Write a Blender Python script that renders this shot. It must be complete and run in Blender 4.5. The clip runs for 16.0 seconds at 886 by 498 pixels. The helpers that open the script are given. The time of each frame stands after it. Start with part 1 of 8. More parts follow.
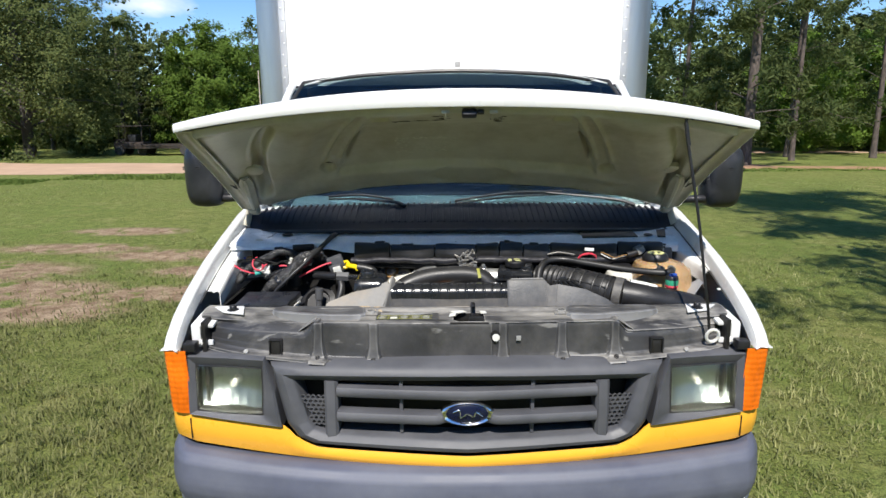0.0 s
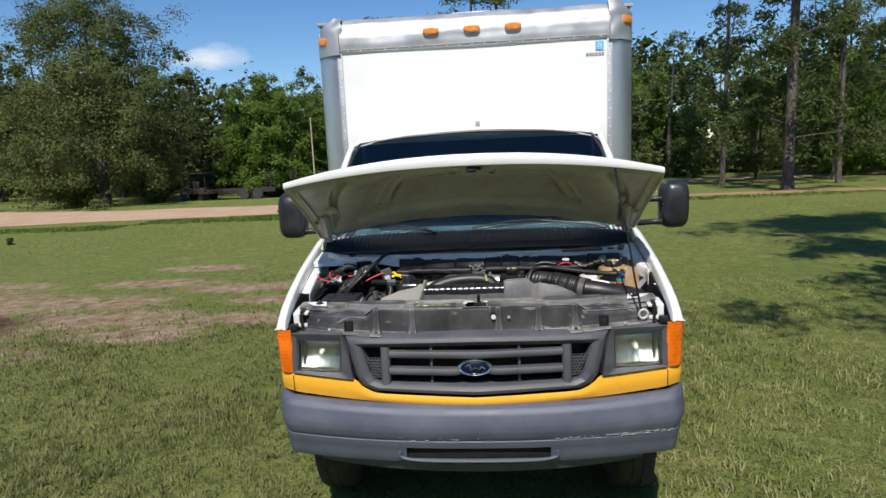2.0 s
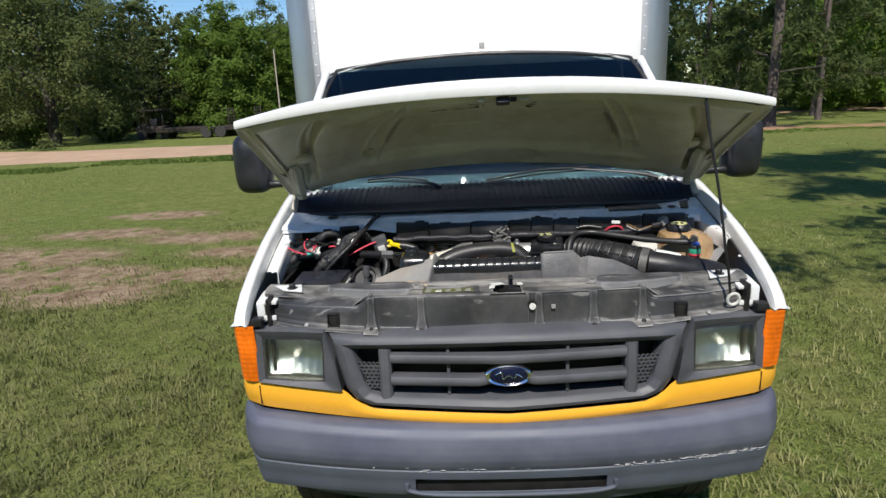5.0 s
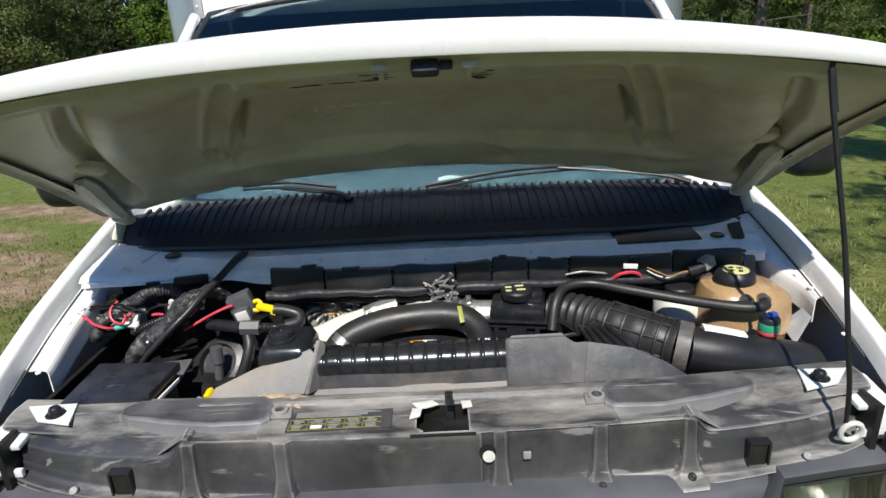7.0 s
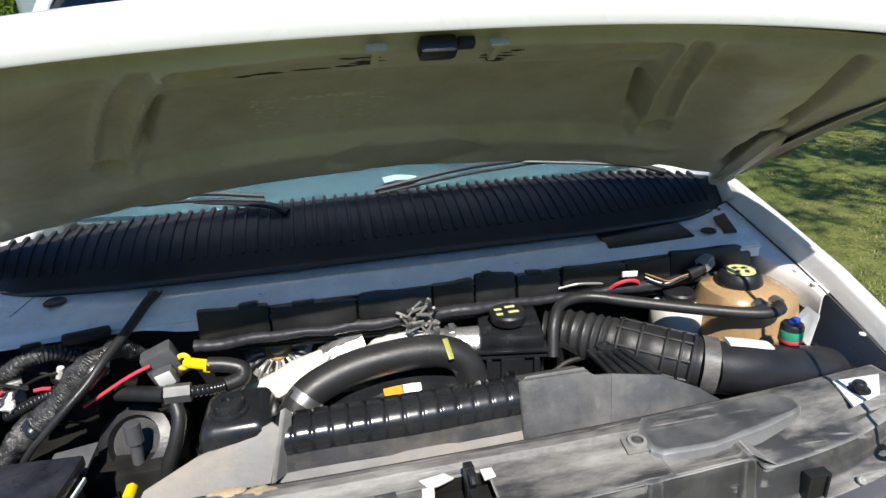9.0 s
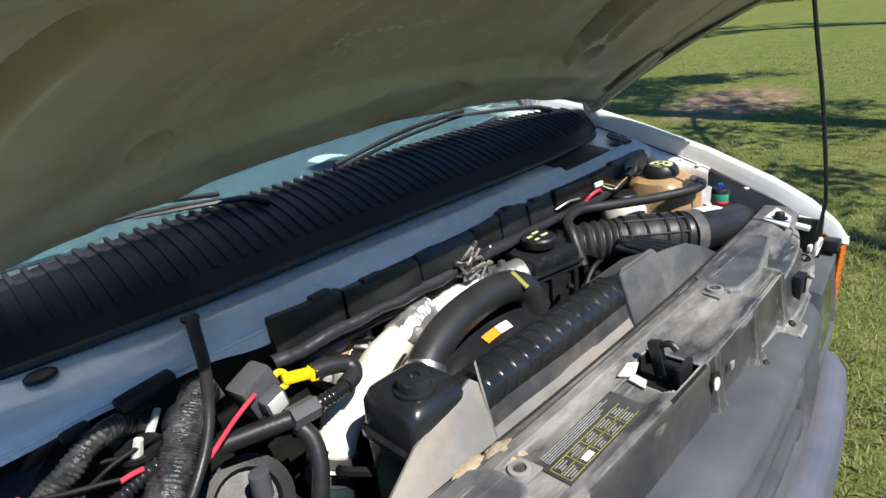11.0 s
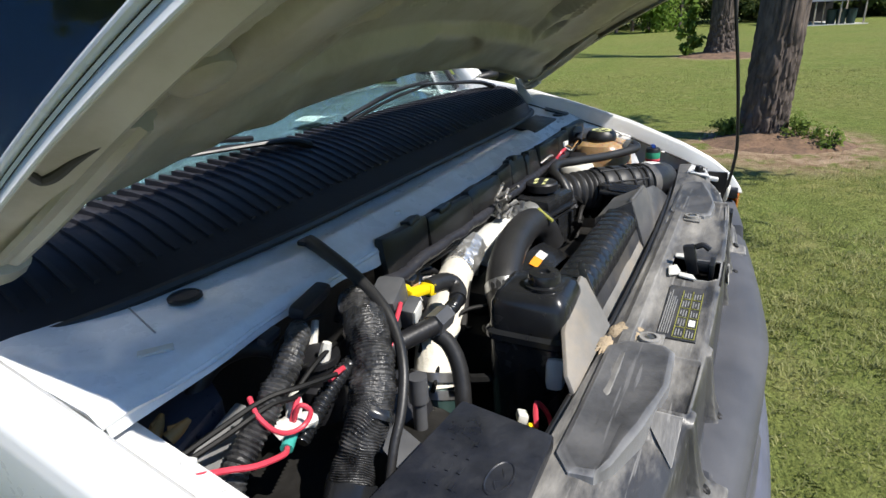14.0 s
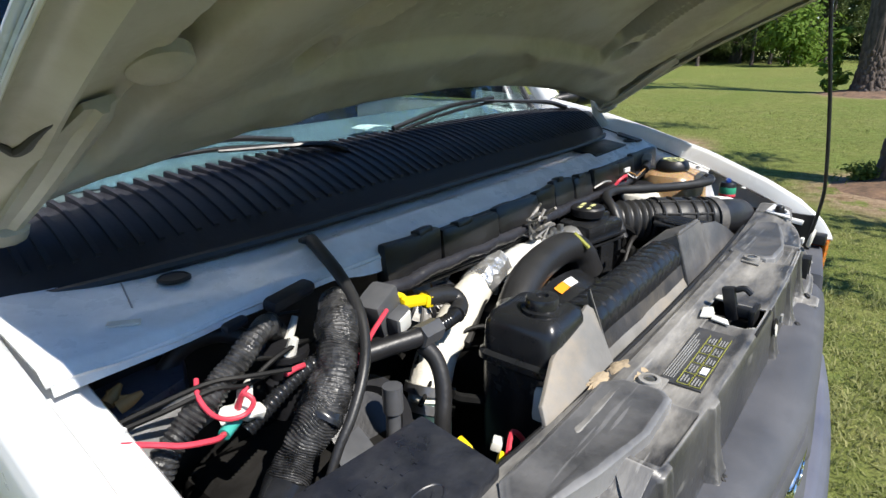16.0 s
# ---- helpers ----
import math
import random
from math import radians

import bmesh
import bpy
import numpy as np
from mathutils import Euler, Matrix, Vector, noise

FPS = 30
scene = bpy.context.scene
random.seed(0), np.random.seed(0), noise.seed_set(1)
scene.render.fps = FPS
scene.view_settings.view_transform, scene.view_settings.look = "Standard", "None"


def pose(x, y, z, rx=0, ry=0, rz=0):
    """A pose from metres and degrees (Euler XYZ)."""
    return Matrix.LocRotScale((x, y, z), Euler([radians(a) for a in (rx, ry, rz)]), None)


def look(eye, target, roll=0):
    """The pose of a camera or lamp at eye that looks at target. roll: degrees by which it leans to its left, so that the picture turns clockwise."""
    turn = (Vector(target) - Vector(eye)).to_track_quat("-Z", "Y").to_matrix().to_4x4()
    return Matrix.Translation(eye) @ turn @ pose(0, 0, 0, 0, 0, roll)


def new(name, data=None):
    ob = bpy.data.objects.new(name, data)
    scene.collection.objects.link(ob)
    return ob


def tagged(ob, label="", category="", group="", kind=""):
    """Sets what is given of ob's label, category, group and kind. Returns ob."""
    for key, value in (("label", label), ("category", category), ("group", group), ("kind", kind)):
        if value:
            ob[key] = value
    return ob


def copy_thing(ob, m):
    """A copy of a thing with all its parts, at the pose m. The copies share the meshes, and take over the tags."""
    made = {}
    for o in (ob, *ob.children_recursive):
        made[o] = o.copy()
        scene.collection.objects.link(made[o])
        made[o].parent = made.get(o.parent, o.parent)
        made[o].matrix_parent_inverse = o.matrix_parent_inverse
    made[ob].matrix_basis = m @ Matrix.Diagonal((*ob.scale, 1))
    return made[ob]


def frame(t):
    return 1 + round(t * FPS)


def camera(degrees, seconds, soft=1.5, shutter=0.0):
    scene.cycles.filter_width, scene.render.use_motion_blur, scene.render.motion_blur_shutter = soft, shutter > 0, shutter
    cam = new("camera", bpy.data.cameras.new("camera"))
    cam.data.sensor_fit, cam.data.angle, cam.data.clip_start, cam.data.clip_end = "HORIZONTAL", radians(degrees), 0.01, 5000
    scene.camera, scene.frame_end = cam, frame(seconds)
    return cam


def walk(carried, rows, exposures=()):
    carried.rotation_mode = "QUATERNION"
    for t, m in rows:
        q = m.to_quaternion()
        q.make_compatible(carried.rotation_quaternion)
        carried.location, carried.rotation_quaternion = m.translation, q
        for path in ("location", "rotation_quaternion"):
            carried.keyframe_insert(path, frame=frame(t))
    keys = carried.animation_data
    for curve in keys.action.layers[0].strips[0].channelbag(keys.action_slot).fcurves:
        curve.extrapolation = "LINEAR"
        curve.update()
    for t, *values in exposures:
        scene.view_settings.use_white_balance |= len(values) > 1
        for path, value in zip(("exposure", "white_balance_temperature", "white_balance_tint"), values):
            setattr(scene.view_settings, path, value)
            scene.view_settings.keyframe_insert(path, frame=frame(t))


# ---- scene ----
cam = camera(73.8, 16.0)
PATH = [
    (0, (-0.073, -1.786, 1.877), (-0.074, 0.169, 1.457), -0.3),
    (0.5, (-0.021, -2.193, 1.906), (-0.149, -0.235, 1.517), -0.1),
    (1, (-0.036, -2.532, 1.931), (-0.115, -0.564, 1.584), -1.6),
    (1.5, (0.016, -2.676, 1.959), (-0.041, -0.699, 1.665), -1.6),
    (2, (0.092, -2.753, 1.96), (-0.069, -0.783, 1.659), -2.6),
    (2.5, (0.139, -2.818, 1.966), (-0.105, -0.852, 1.687), -1.7),
    (3, (0.123, -2.801, 1.971), (-0.077, -0.827, 1.717), -1.8),
    (3.5, (-0.011, -2.651, 1.957), (-0.118, -0.671, 1.694), -2.8),
    (4, (-0.137, -2.488, 1.95), (-0.103, -0.516, 1.619), -3.5),
    (4.2, (-0.173, -2.399, 1.949), (-0.151, -0.432, 1.588), -3.4),
    (6.3, (0.025, -1.233, 1.918), (-0.149, 0.643, 1.249), -1.9),
    (6.5, (0.047, -1.145, 1.924), (-0.055, 0.738, 1.256), -2.0),
    (7, (0.029, -0.918, 1.942), (0.025, 0.971, 1.285), -2.8),
    (7.5, (0.074, -0.751, 1.966), (0.073, 1.119, 1.256), -3.6),
    (8, (0.108, -0.678, 1.98), (0.077, 1.174, 1.227), -1.0),
    (8.5, (0.053, -0.645, 1.943), (0.104, 1.231, 1.254), 0.8),
    (9, (-0.139, -0.624, 1.937), (0.219, 1.204, 1.21), -2.7),
    (9.2, (-0.206, -0.62, 1.937), (0.211, 1.191, 1.198), -3.4),
    (11.3, (-0.832, -0.247, 1.81), (0.522, 1.031, 1.079), -5.0),
    (11.5, (-0.848, -0.213, 1.797), (0.552, 1.015, 1.067), -3.2),
    (12, (-0.946, -0.131, 1.773), (0.582, 0.89, 0.983), 0.4),
    (12.5, (-1.09, -0.046, 1.76), (0.508, 0.789, 0.895), -0.8),
    (13, (-1.167, -0.005, 1.745), (0.463, 0.776, 0.889), -2.5),
    (13.5, (-1.178, 0.0, 1.744), (0.505, 0.813, 1.033), -2.9),
    (14, (-1.178, 0.008, 1.74), (0.468, 0.882, 1.014), -3.0),
    (14.5, (-1.183, 0.021, 1.742), (0.473, 0.888, 1.029), -3.3),
    (15, (-1.173, 0.037, 1.742), (0.543, 0.834, 1.093), -2.3),
    (15.5, (-1.133, -0.008, 1.735), (0.493, 0.974, 1.111), -3.9),
    (16, (-1.081, -0.123, 1.717), (0.4, 1.052, 1.066), -0.8),
]


walk(cam, [(t, look(eye, target, roll)) for t, eye, target, roll in PATH], exposures=((0.0, 0.62), (0.5, 0.40), (2.0, 0.22), (4.0, 0.25), (6.5, 0.35), (7.5, 0.59), (8.5, 0.70), (9.0, 0.71), (11.5, 0.73), (12.5, 0.82), (13.0, 0.80), (13.5, 0.64), (15.0, 0.64), (15.5, 0.76), (16.0, 0.81)))

# ---- daylight ----
SUN_TO = Vector((-0.050, -0.605, 0.785)).normalized()
SUN_EL = math.asin(SUN_TO.z)
SUN_AZ = math.atan2(SUN_TO.x, SUN_TO.y)
world = bpy.data.worlds.new("sky")
scene.world = world
world.use_nodes = True
wt = world.node_tree
wt.nodes.clear()
w_out = wt.nodes.new("ShaderNodeOutputWorld")
w_bg = wt.nodes.new("ShaderNodeBackground")
w_sky = wt.nodes.new("ShaderNodeTexSky")
w_sky.sky_type, w_sky.sun_disc = "NISHITA", False
w_sky.sun_elevation, w_sky.sun_rotation = SUN_EL, SUN_AZ
w_sky.air_density, w_sky.dust_density, w_sky.ozone_density = 1.0, 0.05, 3.5
w_bg.inputs["Strength"].default_value = 0.106
# one small fair-weather cloud and thin wisps, drawn in the sky itself
w_co = wt.nodes.new("ShaderNodeTexCoord")
w_map = wt.nodes.new("ShaderNodeMapping")
w_map.inputs["Scale"].default_value = (7.0, 7.0, 16.0)
w_noise = wt.nodes.new("ShaderNodeTexNoise")
w_noise.inputs["Scale"].default_value = 1.6
w_noise.inputs["Detail"].default_value = 6.0
w_dist = wt.nodes.new("ShaderNodeVectorMath")
w_dist.operation = "SUBTRACT"
w_dist.inputs[1].default_value = Vector((-0.400, 0.89, 0.160)).normalized()
w_sq = wt.nodes.new("ShaderNodeVectorMath")
w_sq.operation = "MULTIPLY"
w_sq.inputs[1].default_value = (16.0, 16.0, 48.0)
w_len = wt.nodes.new("ShaderNodeVectorMath")
w_len.operation = "LENGTH"
w_sub = wt.nodes.new("ShaderNodeMath")
w_sub.operation = "MULTIPLY_ADD"
w_sub.inputs[1].default_value = 2.6
w_ramp = wt.nodes.new("ShaderNodeMapRange")
w_ramp.inputs["From Min"].default_value = 0.9
w_ramp.inputs["From Max"].default_value = 0.0
w_ramp.inputs["To Max"].default_value = 0.92
w_mix = wt.nodes.new("ShaderNodeMix")
w_mix.data_type = "RGBA"
w_mix.inputs["B"].default_value = (7.0, 7.3, 7.8, 1)
wt.links.new(w_co.outputs["Generated"], w_map.inputs["Vector"])
wt.links.new(w_map.outputs["Vector"], w_noise.inputs["Vector"])
wt.links.new(w_co.outputs["Generated"], w_dist.inputs[0])
wt.links.new(w_dist.outputs["Vector"], w_sq.inputs[0])
wt.links.new(w_sq.outputs["Vector"], w_len.inputs[0])
w_neg = wt.nodes.new("ShaderNodeMath")
w_neg.operation = "SUBTRACT"
w_neg.inputs[1].default_value = 1.3
wt.links.new(w_len.outputs["Value"], w_neg.inputs[0])
wt.links.new(w_noise.outputs["Fac"], w_sub.inputs[0])
wt.links.new(w_neg.outputs["Value"], w_sub.inputs[2])
wt.links.new(w_sub.outputs["Value"], w_ramp.inputs["Value"])
wt.links.new(w_ramp.outputs["Result"], w_mix.inputs["Factor"])
w_hsv = wt.nodes.new("ShaderNodeHueSaturation")
w_hsv.inputs["Saturation"].default_value = 1.22
w_hsv.inputs["Hue"].default_value = 0.504
wt.links.new(w_sky.outputs["Color"], w_hsv.inputs["Color"])
wt.links.new(w_hsv.outputs["Color"], w_mix.inputs["A"])
wt.links.new(w_mix.outputs["Result"], w_bg.inputs["Color"])
wt.links.new(w_bg.outputs["Background"], w_out.inputs["Surface"])

sun_data = bpy.data.lights.new("sun", "SUN")
sun_data.energy, sun_data.angle, sun_data.color = 4.4, radians(0.53), (1.0, 0.95, 0.87)
sun = new("sun", sun_data)
sun.matrix_world = look(SUN_TO * 60, (0, 0, 0))

# ---- materials ----
def mat(name, col, rough=0.5, metal=0.0, var=0.15, scale=9.0, bump=0.0, bscale=80.0, dust=None, dust_amount=0.5, dust_scale=7.0,
        spec=0.5, coat=0.0, stretch=(1, 1, 1), random_tint=0.0, wear=None, settle=False, scratch=None):
    """Paint, plastic, metal or rubber with uneven colour and gloss, fine relief, and dust or stains in patches."""
    m = bpy.data.materials.new(name)
    m.use_nodes = True
    t = m.node_tree
    p = t.nodes["Principled BSDF"]
    co = t.nodes.new("ShaderNodeTexCoord")
    mp = t.nodes.new("ShaderNodeMapping")
    mp.inputs["Scale"].default_value = stretch
    t.links.new(co.outputs["Object"], mp.inputs["Vector"])
    n1 = t.nodes.new("ShaderNodeTexNoise")
    n1.inputs["Scale"].default_value, n1.inputs["Detail"].default_value = scale, 5.0
    n1.inputs["Roughness"].default_value = 0.62
    t.links.new(mp.outputs["Vector"], n1.inputs["Vector"])
    hsv = t.nodes.new("ShaderNodeHueSaturation")
    hsv.inputs["Color"].default_value = (*col, 1)
    rng = t.nodes.new("ShaderNodeMapRange")
    rng.inputs["From Min"].default_value, rng.inputs["From Max"].default_value = 0.3, 0.7
    rng.inputs["To Min"].default_value, rng.inputs["To Max"].default_value = 1 - var, 1 + var
    t.links.new(n1.outputs["Fac"], rng.inputs["Value"])
    value = rng.outputs["Result"]
    if random_tint:
        info = t.nodes.new("ShaderNodeObjectInfo")
        r2 = t.nodes.new("ShaderNodeMapRange")
        r2.inputs["To Min"].default_value, r2.inputs["To Max"].default_value = 1 - random_tint, 1 + random_tint
        t.links.new(info.outputs["Random"], r2.inputs["Value"])
        mul = t.nodes.new("ShaderNodeMath")
        mul.operation = "MULTIPLY"
        t.links.new(value, mul.inputs[0])
        t.links.new(r2.outputs["Result"], mul.inputs[1])
        value = mul.outputs["Value"]
    t.links.new(value, hsv.inputs["Value"])
    colour = hsv.outputs["Color"]
    rr = t.nodes.new("ShaderNodeMapRange")
    rr.inputs["From Min"].default_value, rr.inputs["From Max"].default_value = 0.3, 0.7
    rr.inputs["To Min"].default_value, rr.inputs["To Max"].default_value = max(rough - 0.08, 0.02), min(rough + 0.08, 1)
    t.links.new(n1.outputs["Fac"], rr.inputs["Value"])
    gloss = rr.outputs["Result"]
    if dust:
        n2 = t.nodes.new("ShaderNodeTexNoise")
        n2.inputs["Scale"].default_value, n2.inputs["Detail"].default_value = dust_scale, 7.0
        n2.inputs["Roughness"].default_value = 0.68
        t.links.new(mp.outputs["Vector"], n2.inputs["Vector"])
        dr = t.nodes.new("ShaderNodeMapRange")
        dr.inputs["From Min"].default_value, dr.inputs["From Max"].default_value = 0.42, 0.72
        dr.inputs["To Max"].default_value = dust_amount
        t.links.new(n2.outputs["Fac"], dr.inputs["Value"])
        amount = dr.outputs["Result"]
        if settle:
            gn = t.nodes.new("ShaderNodeNewGeometry")
            sz = t.nodes.new("ShaderNodeSeparateXYZ")
            t.links.new(gn.outputs["Normal"], sz.inputs["Vector"])
            lie = t.nodes.new("ShaderNodeMapRange")
            lie.inputs["From Min"].default_value, lie.inputs["From Max"].default_value = 0.1, 0.8
            lie.inputs["To Min"].default_value = 0.22
            t.links.new(sz.outputs["Z"], lie.inputs["Value"])
            sm = t.nodes.new("ShaderNodeMath")
            sm.operation = "MULTIPLY"
            t.links.new(amount, sm.inputs[0])
            t.links.new(lie.outputs["Result"], sm.inputs[1])
            amount = sm.outputs["Value"]
        mx = t.nodes.new("ShaderNodeMix")
        mx.data_type = "RGBA"
        mx.inputs["B"].default_value = (*dust, 1)
        t.links.new(amount, mx.inputs["Factor"])
        t.links.new(colour, mx.inputs["A"])
        colour = mx.outputs["Result"]
        mr = t.nodes.new("ShaderNodeMix")
        mr.inputs["B"].default_value = 0.9
        t.links.new(amount, mr.inputs["Factor"])
        t.links.new(gloss, mr.inputs["A"])
        gloss = mr.outputs["Result"]
    if wear:
        geo = t.nodes.new("ShaderNodeNewGeometry")
        wr = t.nodes.new("ShaderNodeMapRange")
        wr.inputs["From Min"].default_value, wr.inputs["From Max"].default_value = 0.515, 0.60
        wr.inputs["To Max"].default_value = 0.75
        t.links.new(geo.outputs["Pointiness"], wr.inputs["Value"])
        wx = t.nodes.new("ShaderNodeMix")
        wx.data_type = "RGBA"
        wx.inputs["B"].default_value = (*wear, 1)
        t.links.new(wr.outputs["Result"], wx.inputs["Factor"])
        t.links.new(colour, wx.inputs["A"])
        colour = wx.outputs["Result"]
    if scratch:
        # thin pale scrapes, drawn out along two directions
        for turn, size in ((0.35, 26.0), (-0.9, 19.0)):
            sm_ = t.nodes.new("ShaderNodeMapping")
            sm_.inputs["Rotation"].default_value = (0, 0, turn)
            sm_.inputs["Scale"].default_value = (0.22, 4.5, 1.0)
            t.links.new(co.outputs["Object"], sm_.inputs["Vector"])
            sn = t.nodes.new("ShaderNodeTexNoise")
            sn.inputs["Scale"].default_value, sn.inputs["Detail"].default_value = size, 4.0
            t.links.new(sm_.outputs["Vector"], sn.inputs["Vector"])
            sr = t.nodes.new("ShaderNodeMapRange")
            sr.inputs["From Min"].default_value, sr.inputs["From Max"].default_value = 0.655, 0.700
            sr.inputs["To Max"].default_value = 0.40
            t.links.new(sn.outputs["Fac"], sr.inputs["Value"])
            sx = t.nodes.new("ShaderNodeMix")
            sx.data_type = "RGBA"
            sx.inputs["B"].default_value = (*scratch, 1)
            t.links.new(sr.outputs["Result"], sx.inputs["Factor"])
            t.links.new(colour, sx.inputs["A"])
            colour = sx.outputs["Result"]
    t.links.new(colour, p.inputs["Base Color"])
    t.links.new(gloss, p.inputs["Roughness"])
    p.inputs["Metallic"].default_value = metal
    p.inputs["Specular IOR Level"].default_value = spec
    p.inputs["Coat Weight"].default_value = coat
    p.inputs["Coat Roughness"].default_value = 0.06
    if bump:
        n3 = t.nodes.new("ShaderNodeTexNoise")
        n3.inputs["Scale"].default_value, n3.inputs["Detail"].default_value = bscale, 4.0
        t.links.new(mp.outputs["Vector"], n3.inputs["Vector"])
        b = t.nodes.new("ShaderNodeBump")
        b.inputs["Strength"].default_value, b.inputs["Distance"].default_value = bump, 0.01
        t.links.new(n3.outputs["Fac"], b.inputs["Height"])
        t.links.new(b.outputs["Normal"], p.inputs["Normal"])
    return m


def glass(name, col, rough=0.03, ior=1.45):
    m = bpy.data.materials.new(name)
    m.use_nodes = True
    p = m.node_tree.nodes["Principled BSDF"]
    p.inputs["Base Color"].default_value = (*col, 1)
    p.inputs["Transmission Weight"].default_value = 1.0
    p.inputs["Roughness"].default_value, p.inputs["IOR"].default_value = rough, ior
    return m


def leafy(name, dark, light, through_light=0.35, hue_scale=0.35):
    """Leaves or blades: each one its own shade, partly lit through."""
    m = bpy.data.materials.new(name)
    m.use_nodes = True
    t = m.node_tree
    t.nodes.clear()
    o = t.nodes.new("ShaderNodeOutputMaterial")
    geo = t.nodes.new("ShaderNodeNewGeometry")
    co = t.nodes.new("ShaderNodeTexCoord")
    n = t.nodes.new("ShaderNodeTexNoise")
    n.inputs["Scale"].default_value, n.inputs["Detail"].default_value = hue_scale, 3.0
    t.links.new(co.outputs["Object"], n.inputs["Vector"])
    add = t.nodes.new("ShaderNodeMath")
    add.operation = "MULTIPLY_ADD"
    add.inputs[1].default_value, add.inputs[2].default_value = 0.55, -0.05
    t.links.new(geo.outputs["Random Per Island"], add.inputs[0])
    add2 = t.nodes.new("ShaderNodeMath")
    add2.operation = "ADD"
    add2.use_clamp = True
    t.links.new(add.outputs["Value"], add2.inputs[0])
    nr = t.nodes.new("ShaderNodeMapRange")
    nr.inputs["From Min"].default_value, nr.inputs["From Max"].default_value = 0.32, 0.68
    nr.inputs["To Max"].default_value = 0.5
    t.links.new(n.outputs["Fac"], nr.inputs["Value"])
    t.links.new(nr.outputs["Result"], add2.inputs[1])
    mx = t.nodes.new("ShaderNodeMix")
    mx.data_type = "RGBA"
    mx.inputs["A"].default_value, mx.inputs["B"].default_value = (*dark, 1), (*light, 1)
    t.links.new(add2.outputs["Value"], mx.inputs["Factor"])
    info = t.nodes.new("ShaderNodeObjectInfo")
    ir = t.nodes.new("ShaderNodeMapRange")
    ir.inputs["To Min"].default_value, ir.inputs["To Max"].default_value = 0.75, 1.25
    t.links.new(info.outputs["Random"], ir.inputs["Value"])
    hsv = t.nodes.new("ShaderNodeHueSaturation")
    t.links.new(mx.outputs["Result"], hsv.inputs["Color"])
    t.links.new(ir.outputs["Result"], hsv.inputs["Value"])
    d = t.nodes.new("ShaderNodeBsdfPrincipled")
    d.inputs["Roughness"].default_value = 0.7
    d.inputs["Specular IOR Level"].default_value = 0.12
    tr = t.nodes.new("ShaderNodeBsdfTranslucent")
    t.links.new(hsv.outputs["Color"], d.inputs["Base Color"])
    t.links.new(hsv.outputs["Color"], tr.inputs["Color"])
    ms = t.nodes.new("ShaderNodeMixShader")
    ms.inputs["Fac"].default_value = through_light
    t.links.new(d.outputs["BSDF"], ms.inputs[1])
    t.links.new(tr.outputs["BSDF"], ms.inputs[2])
    t.links.new(ms.outputs["Shader"], o.inputs["Surface"])
    return m


SAND = (0.42, 0.33, 0.22)
M_WHITE = mat("white_paint", (0.80, 0.80, 0.79), 0.28, var=0.03, coat=0.5, scale=4)
M_WHITE_IN = mat("white_paint_dusty", (0.74, 0.75, 0.75), 0.42, var=0.06, dust=(0.42, 0.40, 0.36), dust_amount=0.35, dust_scale=11, coat=0.2)
# near-white paint with dirt; the beige base also holds shade and bounced light
M_HOODUNDER = mat("hood_underside_paint_shaded", (0.50, 0.478, 0.405), 0.34, var=0.10, scale=3, dust=(0.27, 0.23, 0.145), dust_amount=0.60, dust_scale=4.5)
# seam sealer; the same dark also paints the shaded gap at the hinges
M_SEALSHADE = mat("dark_sealer_and_gap_shade", (0.05, 0.05, 0.05), 0.7, var=0.2)
M_PANEL = mat("box_panel_white", (0.84, 0.84, 0.83), 0.32, var=0.025, scale=2.5, dust=(0.66, 0.65, 0.62), dust_amount=0.25, dust_scale=2.2)
M_ALU = mat("brushed_aluminium", (0.62, 0.63, 0.65), 0.38, metal=0.85, var=0.1, scale=6, bump=0.05, bscale=20, stretch=(1, 1, 0.15))
M_ALUSHEET = mat("dull_aluminium_sheet", (0.50, 0.51, 0.53), 0.45, metal=0.7, var=0.12, scale=5, bump=0.12, bscale=7, dust=(0.45, 0.44, 0.42), dust_amount=0.3)
M_GREY = mat("grey_moulded_plastic", (0.066, 0.068, 0.077), 0.5, var=0.16, scale=5, bump=0.06, bscale=260, dust=(0.155, 0.155, 0.165), dust_amount=0.4, dust_scale=3.5)
M_BUMPER = mat("weathered_bumper_plastic", (0.085, 0.093, 0.130), 0.48, var=0.14, scale=4, bump=0.05, bscale=240, dust=(0.17, 0.18, 0.21), dust_amount=0.5, dust_scale=2.6)
M_BUMPLOW = mat("bumper_lower_plastic", (0.080, 0.093, 0.122), 0.5, var=0.18, scale=5, bump=0.05, bscale=240, dust=(0.09, 0.105, 0.12), dust_amount=0.5, dust_scale=4)
M_SCUFF = mat("scuffed_plastic", (0.5, 0.5, 0.5), 0.8, var=0.3, scale=60)
M_YELLOW = mat("yellow_paint", (0.86, 0.42, 0.035), 0.3, var=0.05, coat=0.4, scale=4)
M_BLACK = mat("black_plastic", (0.014, 0.014, 0.016), 0.42, var=0.3, scale=14, bump=0.05, bscale=180)
M_SATIN = mat("satin_black_plastic", (0.014, 0.015, 0.017), 0.22, var=0.25, scale=10, dust=(0.10, 0.09, 0.08), dust_amount=0.06, dust_scale=10)
M_NAVY = mat("dark_lid_plastic", (0.013, 0.015, 0.022), 0.30, var=0.25, scale=20, bump=0.10, bscale=90, dust=(0.10, 0.10, 0.10), dust_amount=0.25, dust_scale=18)
